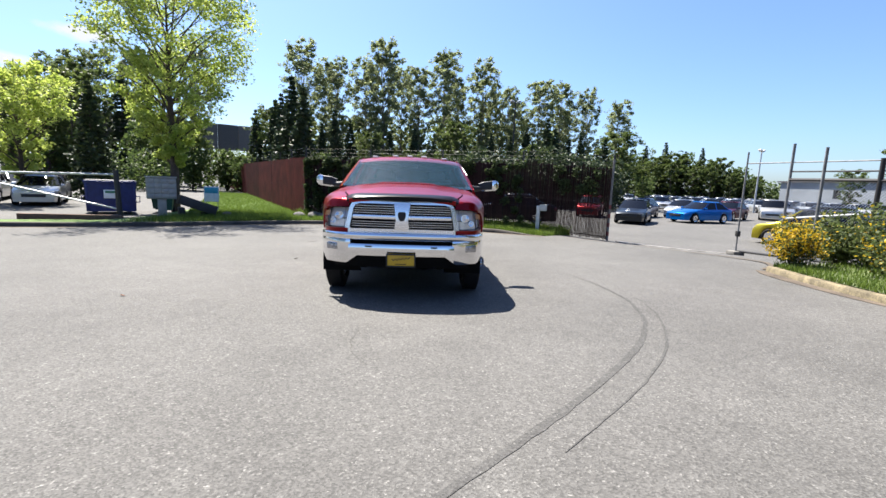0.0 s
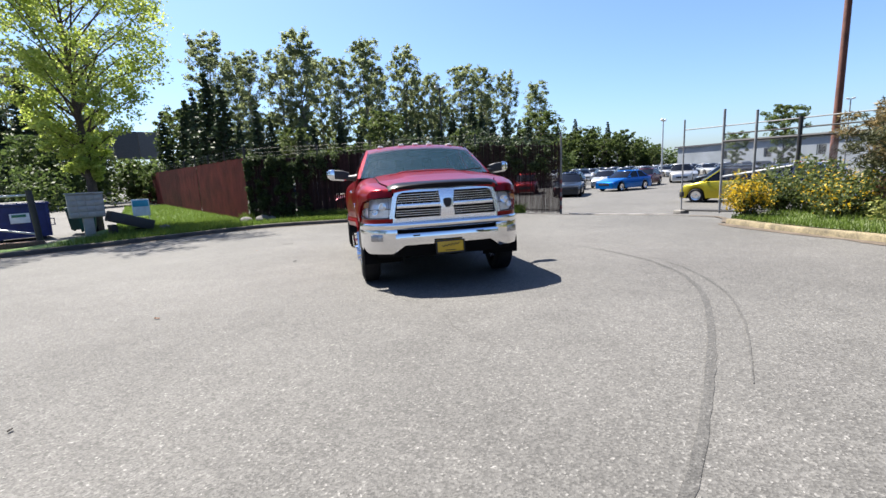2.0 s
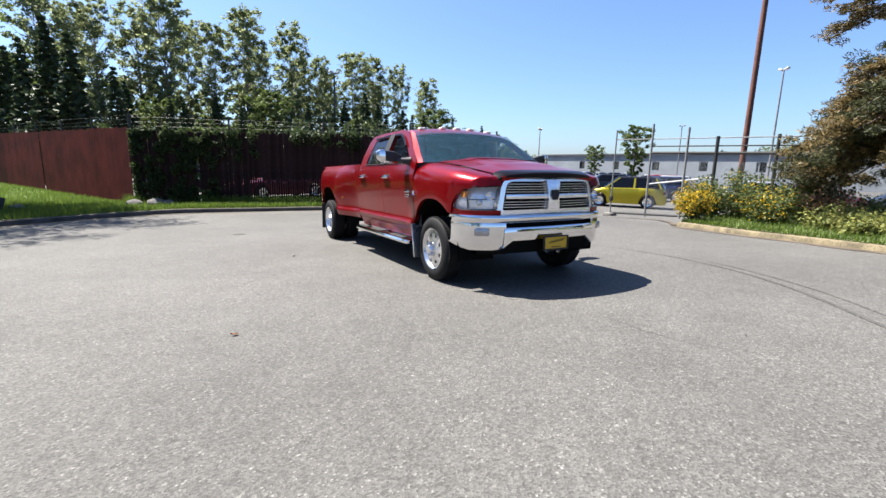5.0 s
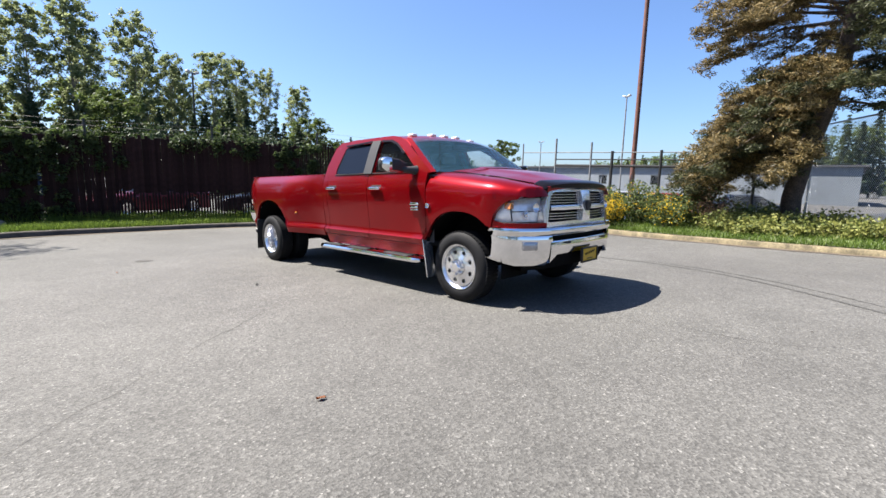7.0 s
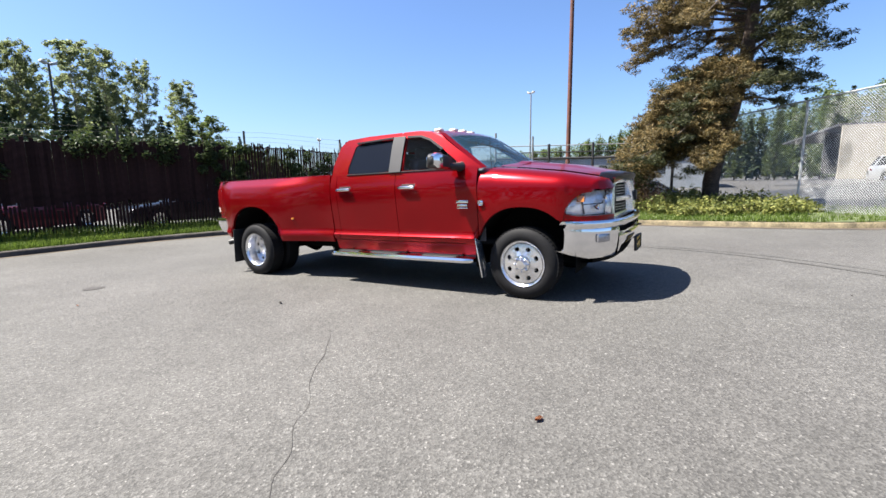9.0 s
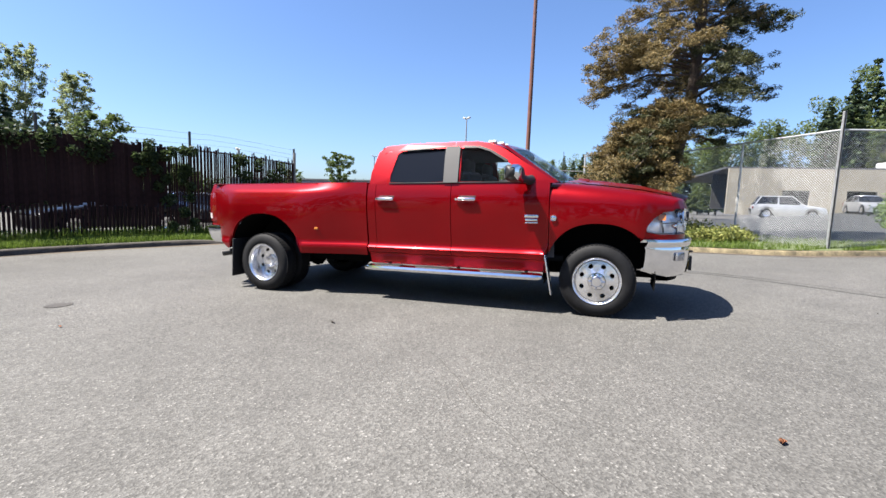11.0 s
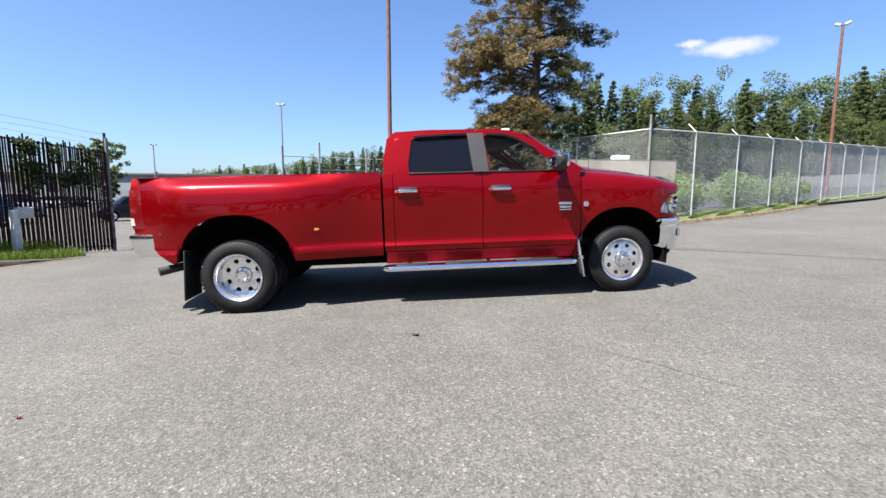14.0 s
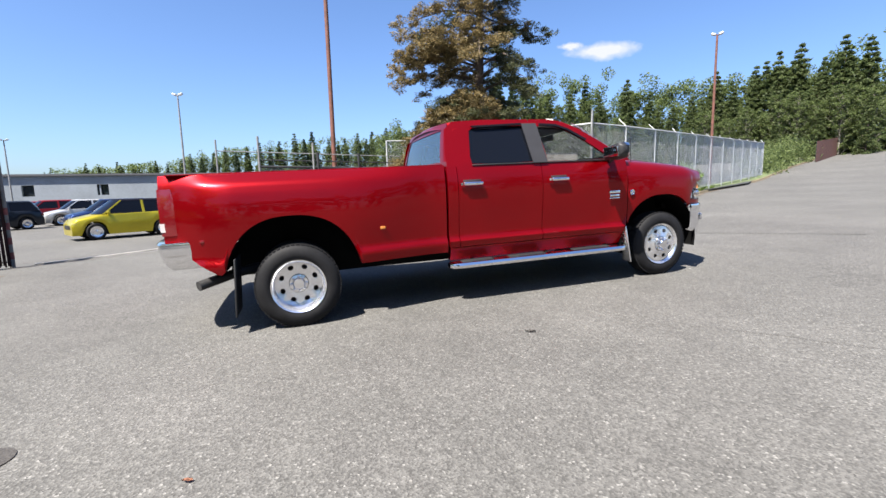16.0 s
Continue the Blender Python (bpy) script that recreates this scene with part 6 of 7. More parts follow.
def canopy(name, line, low, count, size, leaf, label, deep=3.0, seed=1):
    """The closed mass of a wood: leaves heaped along a line of (x, y, ground, top)."""
    rng = random.Random(seed)
    centres = []
    for a, b in zip(line, line[1:]):
        a, b = Vector(a), Vector(b)
        n = max(2, int((b - a).to_2d().length / 1.6))
        for i in range(n):
            p = a.lerp(b, (i + rng.random()) / n)
            top = p.z + (a.w + (b.w - a.w) * i / n) * rng.uniform(0.8, 1.0)
            for k in range(18):
                h = low + (top - p.z - low) * rng.random() ** 0.8
                centres.append((Vector((p.x + rng.uniform(-deep, deep), p.y + rng.uniform(-deep, deep), p.z + h)), 1.3))
    v, f = leaf_cloud(rng, centres, count, size, 1.0)
    return tagged(raw(name, v, f, leaf), label, "woods", kind="stuff")


canopy("woodland", [(86, -10, 1.5, 12.0), (82, -20, 1.5, 15.5), (77.5, -31, 1.5, 21.0), (72, -40.4, 1.5, 21.0), (67.4, -47, 1.5, 20.5), (59, -56.5, 1.5, 19.0), (49.3, -64.7, 1.5, 18.0), (41, -69, 1.5, 19.0), (33, -73, 1.5, 21.0)], 0.0, 105000, 0.2, L_ALDER, "dense green wood behind the wire fence", 2.2, 3)
canopy("hill_woods", [(149, 70, 0, 8.5), (153, 51, 0, 11.0), (157, 34, 0, 14.5), (159, 14, 0, 18.5), (158, -8, 0, 21.0), (154, -30, 0, 24.0)], 0.0, 60000, 0.27, L_ALDER, "green wooded hill behind the warehouse", 3.0, 4)
canopy("road_brush", [(24.0, -30.2, 0.6, 2.4), (27.2, -36.5, 1.0, 3.6), (30.0, -43.5, 1.4, 4.4), (31.5, -48.5, 1.8, 4.6)], 0.0, 16000, 0.1, L_ALDER, "low green brush between the wire fence and the board fence", 1.1, 12)
canopy("far_grove", [(46, 137, -0.5, 13.0), (66.7, 125, -0.5, 13.5), (76, 119, -0.5, 13.5), (82, 114, -0.5, 10.0), (94, 107, -0.5, 4.5)], 0.0, 14000, 0.42, L_MID, "dark grove beyond the car park", 2.5, 5)
canopy("undergrowth", [(-15, 66, 0, 7.0), (-8, 66, 0, 7.5), (6, 66, 0, 6.5), (18, 66, 0, 6.0), (30, 66, 0, 5.0)], 0.0, 14000, 0.26, L_MID, "shady undergrowth among the poplars", 2.0, 6)
canopy("side_undergrowth", [(-62, 56, 0, 4.0), (-32, 60, 0, 4.0), (-15, 66, 0, 5.0)], 0.0, 8000, 0.26, L_MID, "shady undergrowth below the raised road", 1.5, 7)
canopy("spruce_hedge", [(5, 42, -0.4, 4.8), (12, 42.5, -0.4, 5.0), (20, 42, -0.4, 4.6)], 0.0, 15000, 0.16, L_DARK, "dark close-grown spruce hedge behind the car park", 0.9, 9)
canopy("side_hedge", [(-25, 42, 0, 3.2), (-18.5, 50, 0, 3.6), (-19, 60, 0, 4.0)], 0.0, 9000, 0.15, L_MID, "dark shrubs beyond the side car park", 1.2, 8)
# trees by the side car park
broad_tree("side_maple", at(-19.6, 24.6), 5.9, 2.6, 9, 8000, L_SPRING, M_BARK, "bright yellow-green tree beside the side car park", 0.1, 0.14, 36, 0.14, 1.0)
far_tree("spruce", -19.8, 30.2, 7.0)

# ---- bushes, weeds and grass ----
def bush(name, x, y, r, h, seed, leaves, leaf, label, size=0.04, flowers=0, cat="bush", dz=0.12, twigs=14):
    """A shrub of rising stems with leaves, and flowers where it has them."""
    rng = random.Random(seed)
    root = thing(name, at(x, y, dz), label, cat)
    bm = bmesh.new()
    centres = []
    for i in range(twigs):
        a = i * 2.4
        rr = r * math.sqrt((i + 0.5) / twigs)
        top = Vector((rr * math.cos(a), rr * math.sin(a), h * (1 - 0.5 * (rr / r) ** 2) * rng.uniform(0.75, 1.1)))
        mid = top * 0.5 + Vector((0, 0, h * 0.08))
        add_tube(bm, [(0.1 * top.x, 0.1 * top.y, -0.05), mid, top], [0.014, 0.009, 0.003], 4)
        for w in (0.35, 0.6, 0.8, 1.0):
            centres.append((top * w, r * 0.24 + 0.05))
    part("stem", bm, M_BARK, root)
    v, f = leaf_cloud(rng, centres, leaves, size, 1.0)
    raw("foliage", v, f, leaf, root)["kind"] = "stuff"
    if flowers:
        upper = [c for c in centres if c[0].z > h * 0.3]
        v, f = leaf_cloud(rng, upper, flowers, size * 0.75, 1.0, 1.08)
        raw("blossom", v, f, L_FLOWER, root, "yellow blossom")["kind"] = "stuff"
    return root


L_COVER = leaf_mat("ground_cover", (0.08, 0.11, 0.03), (0.3, 0.3, 0.09))
L_HEDGE = leaf_mat("hedge_leaves", (0.11, 0.18, 0.05), (0.24, 0.32, 0.11))
bush("broom_bush", 7.95, 8.0, 0.5, 0.9, 1, 1600, L_BROOM, "broom bush covered in yellow blossom beside the kerb", 0.035, 2600)
bush("broom_bush", 9.3, 8.4, 0.65, 0.95, 2, 3600, L_BROOM, "green broom bush with some yellow blossom", 0.04, 60)
bush("broom_bush", 9.4, 7.6, 0.8, 1.3, 3, 3000, L_BROOM, "tall thin broom bush with few flowers", 0.04, 300)
bush("broom_bush", 8.7, 6.6, 0.7, 0.9, 4, 2200, L_BROOM, "broom bush with scattered yellow blossom", 0.04, 500)
bush("broom_bush", 10.0, 6.3, 0.8, 1.25, 5, 3400, L_BROOM, "green broom bush with few flowers", 0.045, 200)
bush("twiggy_shrub", 9.3, 5.7, 0.6, 0.95, 6, 1700, L_TWIGGY, "reddish brown twiggy shrub among the brooms", 0.035, 0, "shrub")
for i, (x, y, r, h) in enumerate([(8.6, 5.2, 0.7, 0.5), (8.9, 4.3, 0.8, 0.55), (8.3, 3.7, 0.7, 0.45), (9.2, 3.3, 0.75, 0.5), (8.4, 2.7, 0.65, 0.4), (9.6, 4.9, 0.8, 0.6), (8.0, 4.6, 0.5, 0.35), (8.8, 2.3, 0.5, 0.35), (10.4, 4.6, 0.8, 0.6)]):
    bush("ground_cover", x, y, r, h, 30 + i, 1900, L_COVER, "low leafy ground cover under the conifer", 0.045, 0, "shrub", 0.1, 10)["group"] = "ground cover under the conifer"
for i, (x, y, r, h) in enumerate([(10.6, -2.7, 1.0, 1.45), (12.2, -6.6, 1.1, 1.5), (13.6, -10.2, 0.9, 1.3)]):
    bush("round_hedge", x, y, r, h, 50 + i, 7000, L_HEDGE, "round pale green bush behind the wire fence", 0.05, 0, "bush", 0.1, 30)["group"] = "bushes behind the wire fence"


def grass(name, spots, seed, label, h=0.14):
    """Many bent blades of grass on the spots (x, y, z)."""
    rng = random.Random(seed)
    verts, faces = [], []
    for x, y, z in spots:
        a = rng.uniform(0, 6.283)
        hh = h * rng.uniform(0.4, 1.4)
        dx, dy = math.cos(a) * 0.008, math.sin(a) * 0.008
        bx, by = rng.uniform(-0.5, 0.5) * hh, rng.uniform(-0.5, 0.5) * hh
        b = len(verts)
        verts += [(x - dx, y - dy, z), (x + dx, y + dy, z), (x + dx * 0.6 + bx * 0.4, y + dy * 0.6 + by * 0.4, z + hh * 0.6), (x + bx, y + by, z + hh), (x - dx * 0.6 + bx * 0.4, y - dy * 0.6 + by * 0.4, z + hh * 0.6)]
        faces += [(b, b + 1, b + 2, b + 4), (b + 4, b + 2, b + 3)]
    ob = raw(name, verts, faces, M_GRASS)
    return tagged(ob, label, "grass", kind="stuff")


def verge_spots(p, far, n, seed, tmin=0.0, tmax=1.0, power=1.0, keep=lambda x, y: True, lift=0.1):
    rng = random.Random(seed)
    out = []
    while len(out) < n:
        i = rng.randrange(len(p) - 1)
        w = rng.random()
        q, e = p[i].lerp(p[i + 1], w), far[i].lerp(far[i + 1], w)
        t = tmin + (tmax - tmin) * rng.random() ** power
        x, y = q.x + (e.x - q.x) * t, q.y + (e.y - q.y) * t
        if keep(x, y):
            out.append((x, y, H(q.x, q.y) * (1 - t) + H(e.x, e.y) * t + (0.115 + lift * t) * sunk(q.x, q.y)))
    return out


grass("lawn_grass", verge_spots(bp, [back_far(q) for q in bp], 42000, 1, 0, 1, 1.0, lambda x, y: x > -9, -0.08), 2, "bright green grass along the dark fence", 0.17)
grass("fence_weeds", verge_spots(bp, [back_far(q) for q in bp], 9000, 14, 0.72, 0.98, 1.0, lambda x, y: x > -5, -0.08), 15, "tall green weeds at the foot of the dark fence", 0.34)
rng_g = random.Random(8)
spots = []
for _ in range(26000):
    k, w = rng_g.random() ** 1.6 * 19.99, rng_g.random()
    i = int(k)
    a_, b_ = lawn_l[i].lerp(lawn_l[i + 1], k - i), lawn_f[i].lerp(lawn_f[i + 1], k - i)
    q = a_.lerp(b_, w)
    spots.append((q.x, q.y, H(a_.x, a_.y) * (1 - w) + H(b_.x, b_.y) * w + 0.12 - 0.08 * w))
grass("side_lawn_grass", spots, 6, "bright green grass beside the red fence", 0.11)
grass("verge_grass", verge_spots(rp, [right_far(q) for q in rp], 20000, 3, 0, 1, 1.8, lambda x, y: y > 2.2 or (y > -14 and int(x * 7 + y * 5) % 3 == 0), 0.12), 4, "uneven green weeds and grass by the yellow kerb", 0.1)

# vines on the dark fence
rng_v = random.Random(5)
fd_ = Vector((FENCE_B[0] - FENCE_A[0], FENCE_B[1] - FENCE_A[1], 0))
for i, (t0, w, h0, h1, n) in enumerate([(0.07, 0.08, 0.0, 2.6, 7000), (0.16, 0.06, 0.0, 2.5, 4500), (0.27, 0.06, 1.6, 2.6, 1200), (0.55, 0.06, 1.9, 2.75, 900), (0.70, 0.06, 0.2, 2.6, 3200), (0.45, 0.04, 2.2, 2.7, 500), (0.90, 0.07, 1.5, 2.45, 1500)]):
    cs = []
    for k in range(70 if i < 2 else 26):
        t = t0 + rng_v.uniform(-w, w) * 0.9
        q = Vector((*FENCE_A, 0)) + fd_ * max(0.01, t)
        cs.append((Vector((q.x - 0.03, q.y - 0.07, H(q.x, q.y) + 0.2 + rng_v.uniform(h0, h1))), 0.16))
    v, f = leaf_cloud(rng_v, cs, n, 0.05, 1.0, 1.0)
    ob = raw("vine", v, f, leaf_mat("vine_leaves", (0.018, 0.028, 0.011), (0.07, 0.1, 0.035)) if i == 0 else bpy.data.materials["vine_leaves"])
    tagged(ob, "dark green vine climbing on the slatted fence", "vine", kind="stuff")
# unseen trees behind the path of the camera, added to darken the paint's reflections
for i in range(12):
    far_tree("hill", -34 + rng_far.uniform(-3, 3), -18 + 4.2 * i, rng_far.uniform(9, 14))

# ---- buildings ----
def wall_with(name, parent, origin, ux, length, z0, z1, openings, material, depth=0.25):
    """A wall along ux with rectangular openings (s0, s1, h0, h1) cut right through."""
    xs = sorted({0.0, length, *[o[0] for o in openings], *[o[1] for o in openings]})
    zs = sorted({z0, z1, *[o[2] for o in openings], *[o[3] for o in openings]})
    nrm = Vector((-ux.y, ux.x, 0))
    bm = bmesh.new()
    known = {}

    def vert(s, z, off):
        if (s, z, off) not in known:
            p = origin + ux * s + nrm * off
            known[(s, z, off)] = bm.verts.new((p.x, p.y, z))
        return known[(s, z, off)]

    def solid(i, k):
        if not (0 <= i < len(xs) - 1 and 0 <= k < len(zs) - 1):
            return False
        ms, mz = (xs[i] + xs[i + 1]) / 2, (zs[k] + zs[k + 1]) / 2
        return not any(o[0] < ms < o[1] and o[2] < mz < o[3] for o in openings)

    for i in range(len(xs) - 1):
        for k in range(len(zs) - 1):
            if not solid(i, k):
                continue
            a, b, c, d = xs[i], xs[i + 1], zs[k], zs[k + 1]
            for off in (0, depth):
                bm.faces.new([vert(s, z, off) for s, z in ((a, c), (b, c), (b, d), (a, d))])
            for di, dk, e in ((-1, 0, ((a, c), (a, d))), (1, 0, ((b, c), (b, d))), (0, -1, ((a, c), (b, c))), (0, 1, ((a, d), (b, d)))):
                if not solid(i + di, k + dk):
                    (s0, z0_), (s1, z1_) = e
                    bm.faces.new((vert(s0, z0_, 0), vert(s1, z1_, 0), vert(s1, z1_, depth), vert(s0, z0_, depth)))
    return part(name, bm, material, parent, smooth=False)


M_TAN = mat("tan_wall", (0.27, 0.245, 0.195), 0.9, vary=0.1, scale=0.6, grain=0.06, grain_scale=12)
M_WHITEWALL = mat("pale_metal_wall", (0.175, 0.195, 0.215), 0.7, vary=0.12, scale=0.4, grain=0.06, grain_scale=6)
M_ROOF = mat("dark_roof_edge", (0.06, 0.06, 0.065), 0.8)
M_PANE = glass_mat("building_glass", (0.02, 0.025, 0.03), 0.95)
M_INSIDE = mat("dark_inside", (0.03, 0.03, 0.03), 0.9)


def workshop():
    g = 1.42
    root = thing("workshop_building", Matrix.Identity(4), "low tan workshop building with open garage bays", "building")
    o = Vector((39.9, -22.6, 0))
    ux = Vector((-0.02, 1, 0)).normalized()
    ops = [(2.8, 5.0, g - 0.2, 3.1), (7.0, 9.0, g - 0.2, 3.05), (11.5, 13.5, g - 0.2, 3.0)]
    wall_with("front_wall", root, o, ux, 17.6, g - 0.6, 4.8, ops, M_TAN)
    wall_with("side_wall", root, o + Vector((24, -6, 0)), (Vector((-24, 6, 0))).normalized(), 24.7, g - 0.6, 4.8, [], M_TAN)
    part("roof", prism([(39.7, -22.8), (64, -28.5), (64, -4.8), (39.6, -4.8)], 4.78, 4.95, "z"), M_ROOF, root, smooth=False)
    part("inside_floor", prism([(40.2, -22.0), (50, -24), (50, -5.2), (40.0, -5.2)], g - 0.14, g - 0.1, "z"), M_INSIDE, root, smooth=False)
    part("inside_wall", box((47, -14, 3.0), (0.2, 17, 3.6)), M_INSIDE, root, smooth=False)
    part("roof_unit", box((44, -18.5, 5.35), (1.4, 1.6, 0.8), 0.05), mat("roof_unit", (0.7, 0.7, 0.68), 0.6), root)
    part("sign_panel", box((39.7, -9.0, 4.2), (0.08, 4.0, 0.55), 0.02), mat("sign_blue", (0.35, 0.45, 0.6), 0.6), root, "pale blue sign panel")
    for s0, s1, h0, h1 in ops[:3]:
        part("bay_frame", box((39.83, -22.6 + (s0 + s1) / 2, h1 + 0.06), (0.14, s1 - s0 + 0.3, 0.14), 0.02), M_ROOF, root)


workshop()


def warehouse():
    root = thing("warehouse", Matrix.Identity(4), "long pale metal warehouse with small dark windows", "building")
    o = Vector((67, 2, 0))
    ux = Vector((0, 1, 0))
    ops = [(6 + 8.0 * k, 7.3 + 8.0 * k, 1.5, 2.9) for k in range(8)]
    wall_with("front_wall", root, o, ux, 73.5, -1.2, 4.05, ops, M_WHITEWALL)
    part("end_wall", box((80, 75.4, 1.4), (26, 0.25, 5.2)), M_WHITEWALL, root, smooth=False)
    part("roof", prism([(66.4, 1.5), (94, 1.5), (94, 76), (66.4, 76)], 4.05, 4.3, "z"), M_ROOF, root, smooth=False)
    for s0, s1, h0, h1 in ops:
        w = part("window", box((67.1, 2 + (s0 + s1) / 2, (h0 + h1) / 2), (0.04, s1 - s0, h1 - h0)), M_PANE, root, smooth=False)
        part("window_frame", box((66.97, 2 + (s0 + s1) / 2, h0 - 0.05), (0.12, s1 - s0 + 0.2, 0.1), 0.01), M_ROOF, w)
    for k in range(15):
        part("wall_rib", box((66.95, 3 + 5.0 * k, 1.4), (0.1, 0.18, 5.2)), M_WHITEWALL, root, smooth=False)
    part("loading_door", box((66.93, 22.5, 0.9), (0.1, 3.0, 3.2), 0.02), mat("grey_door", (0.2, 0.21, 0.22), 0.6), root)


warehouse()
# dark lot inside the wire fence
cols = []
for k in range(41):
    y = 4.6 - 36 * k / 40
    x0 = lerp_at([(-32, 24.5), (-19, 16.0), (-1.3, 8.6), (0.9, 7.7), (2.3, 9.6), (4.0, 12.3), (5, 12.4)], y)
    cols.append([(x0 + 0.3 + (39.5 - x0) * t, y, H(x0 + 0.3 + (39.5 - x0) * t, y) + 0.03 + 0.1 * (1 - t)) for t in [j / 14 for j in range(15)]])
tagged(finish("side_lot", loft(cols), M_DARKLOT), "dark sealed asphalt car park inside the wire fence", "paving", kind="structure")


# ---- cars ----
def car(name, m, color, label, body="sedan", group="parked cars", roof=None):
    """A parked car: shell, glass, roof, lamps, wheels. Front towards -y."""
    root = thing(name, m, label, "car", group)
    p = paint("car_paint_" + "_".join("%03d" % int(c * 999) for c in color), color) if ("car_paint_" + "_".join("%03d" % int(c * 999) for c in color)) not in bpy.data.materials else bpy.data.materials["car_paint_" + "_".join("%03d" % int(c * 999) for c in color)]
    L, W, Ht = {"sedan": (4.55, 1.78, 1.45), "hatch": (3.75, 1.66, 1.52), "suv": (4.6, 1.85, 1.7)}[body]
    top = {"sedan": [(-0.5, 0.62), (-0.47, 0.72), (-0.2, 0.92), (-0.16, 0.94), (0.32, 0.97), (0.44, 0.98), (0.49, 0.9), (0.5, 0.6)],
           "hatch": [(-0.5, 0.6), (-0.47, 0.78), (-0.27, 0.95), (-0.2, 0.98), (0.4, 1.02), (0.46, 1.0), (0.49, 0.85), (0.5, 0.6)],
           "suv": [(-0.5, 0.7), (-0.47, 0.9), (-0.22, 1.05), (-0.18, 1.07), (0.4, 1.1), (0.46, 1.1), (0.49, 0.95), (0.5, 0.7)]}[body]
    wy = (-0.31 * L, 0.29 * L)
    r = 0.32 if body != "suv" else 0.36
    cols = []
    n = 44
    for i in range(n + 1):
        s = -0.5 + i / n
        y = s * L
        zt = lerp_at(top, s)
        taper = 1 - 0.16 * abs(2 * s) ** 5
        low = 0.2
        for c in wy:
            u = abs(y - c) / (r + 0.06)
            if u < 1:
                low = max(low, 0.3 + (r + 0.08) * math.sqrt(1 - u * u))
        low = min(low, zt - 0.02)
        w = W / 2 * taper
        half = [(-w * 0.92, y, low)] + [(-w * (0.955 + 0.045 * math.sin(math.pi * k / 6)), y, low + (zt * 0.96 - low) * k / 6) for k in range(7)] + [(-w * 0.9, y, zt), (0, y, zt + 0.02)]
        cols.append(half + [(-x, yy, z) for x, yy, z in half[-2::-1]])
    bm = loft(cols)
    bm.verts.ensure_lookup_table()
    bm.faces.new([bm.verts[i] for i in range(len(cols[0]))])
    part("body", bm, p, root)
    a, b, c, d = {"sedan": (-0.2, -0.02, 0.24, 0.42), "hatch": (-0.27, -0.1, 0.4, 0.48), "suv": (-0.22, -0.07, 0.4, 0.48)}[body]
    zb = lerp_at(top, 0.1) - 0.03
    gl, rf = [], []
    for t in [k / 8 for k in range(9)]:
        y0, y1 = (a + (b - a) * t) * L, (d + (c - d) * t) * L
        w = W / 2 * (0.93 - 0.2 * t)
        z = zb + (Ht - 0.05 - zb) * t
        gl.append([(-w, y0 + 0.1, z), (-w * 0.8, y0 - 0.02 * (1 - t), z), (0, y0 - 0.1, z), (w * 0.8, y0 - 0.02, z), (w, y0 + 0.1, z), (w, (y0 + y1) / 2, z), (w, y1 - 0.08, z), (w * 0.8, y1, z), (0, y1 + 0.05, z), (-w * 0.8, y1, z), (-w, y1 - 0.08, z), (-w, (y0 + y1) / 2, z), (-w, y0 + 0.1, z)])
    part("glass", loft(gl), M_TINT, root, "dark car windows")
    e = gl[-1][:-1]
    bm = bmesh.new()
    low_ring = [bm.verts.new((x * 1.02, y, z - 0.02)) for x, y, z in e]
    up_ring = [bm.verts.new((x * 0.86, y * 0.93, z + 0.055)) for x, y, z in e]
    for i in range(12):
        bm.faces.new((low_ring[i], low_ring[(i + 1) % 12], up_ring[(i + 1) % 12], up_ring[i]))
    bm.faces.new(up_ring)
    part("roof", bm, p if roof is None else roof, root)
    for sx in (-1, 1):
        w0, w1 = W / 2 * 0.935, W / 2 * 0.735
        ym = (a + d) / 2 * L + 0.05
        part("pillar", loft([[(sx * (w0 + 0.006), ym - 0.05, zb), (sx * (w1 + 0.006), ym - 0.04, Ht - 0.05)], [(sx * (w0 + 0.006), ym + 0.05, zb), (sx * (w1 + 0.006), ym + 0.04, Ht - 0.05)]]), p, root)
        for y0, y1, f in ((a, b, 1), (d, c, -1)):
            part("pillar", loft([[(sx * (w0 + 0.008), y0 * L + f * 0.08, zb), (sx * (w1 + 0.008), y1 * L + f * 0.08, Ht - 0.05)], [(sx * (w0 + 0.008), y0 * L + f * 0.17, zb), (sx * (w1 + 0.008), y1 * L + f * 0.15, Ht - 0.05)]]), p, root)
        part("headlamp", box((sx * W * 0.36, -L * 0.478, 0.63), (0.32, 0.16, 0.13), 0.04), M_LENS, root)
        part("tail_lamp", box((sx * W * 0.39, L * 0.482, 0.78), (0.22, 0.12, 0.16), 0.03), M_TAIL, root)
        part("mirror", box((sx * (W / 2 + 0.04), (a + 0.07) * L, zb + 0.06), (0.18, 0.09, 0.12), 0.03), p, root)
        for c_ in wy:
            wh = new("wheel")
            wh.parent = root
            wh.matrix_basis = pose(sx * (W / 2 - 0.1), c_, r)
            part("tyre", lathe([(0.1, r * 0.66), (0.1, r * 0.9), (0.07, r), (-0.07, r), (-0.1, r * 0.9), (-0.1, r * 0.66)], 24), M_TYRE, wh)
            part("rim", lathe([(0.09 * sx, r * 0.68), (0.075 * sx, r * 0.6), (0.085 * sx, r * 0.2), (0.09 * sx, 0.0)], 20), M_ALLOY, wh)
    part("grille", box((0, -L * 0.497, 0.5), (W * 0.5, 0.05, 0.16), 0.02), M_BLACK, root)
    part("underside", box((0, 0, 0.27), (W * 0.84, L * 0.9, 0.16), 0.03), M_UNDER, root)
    return root


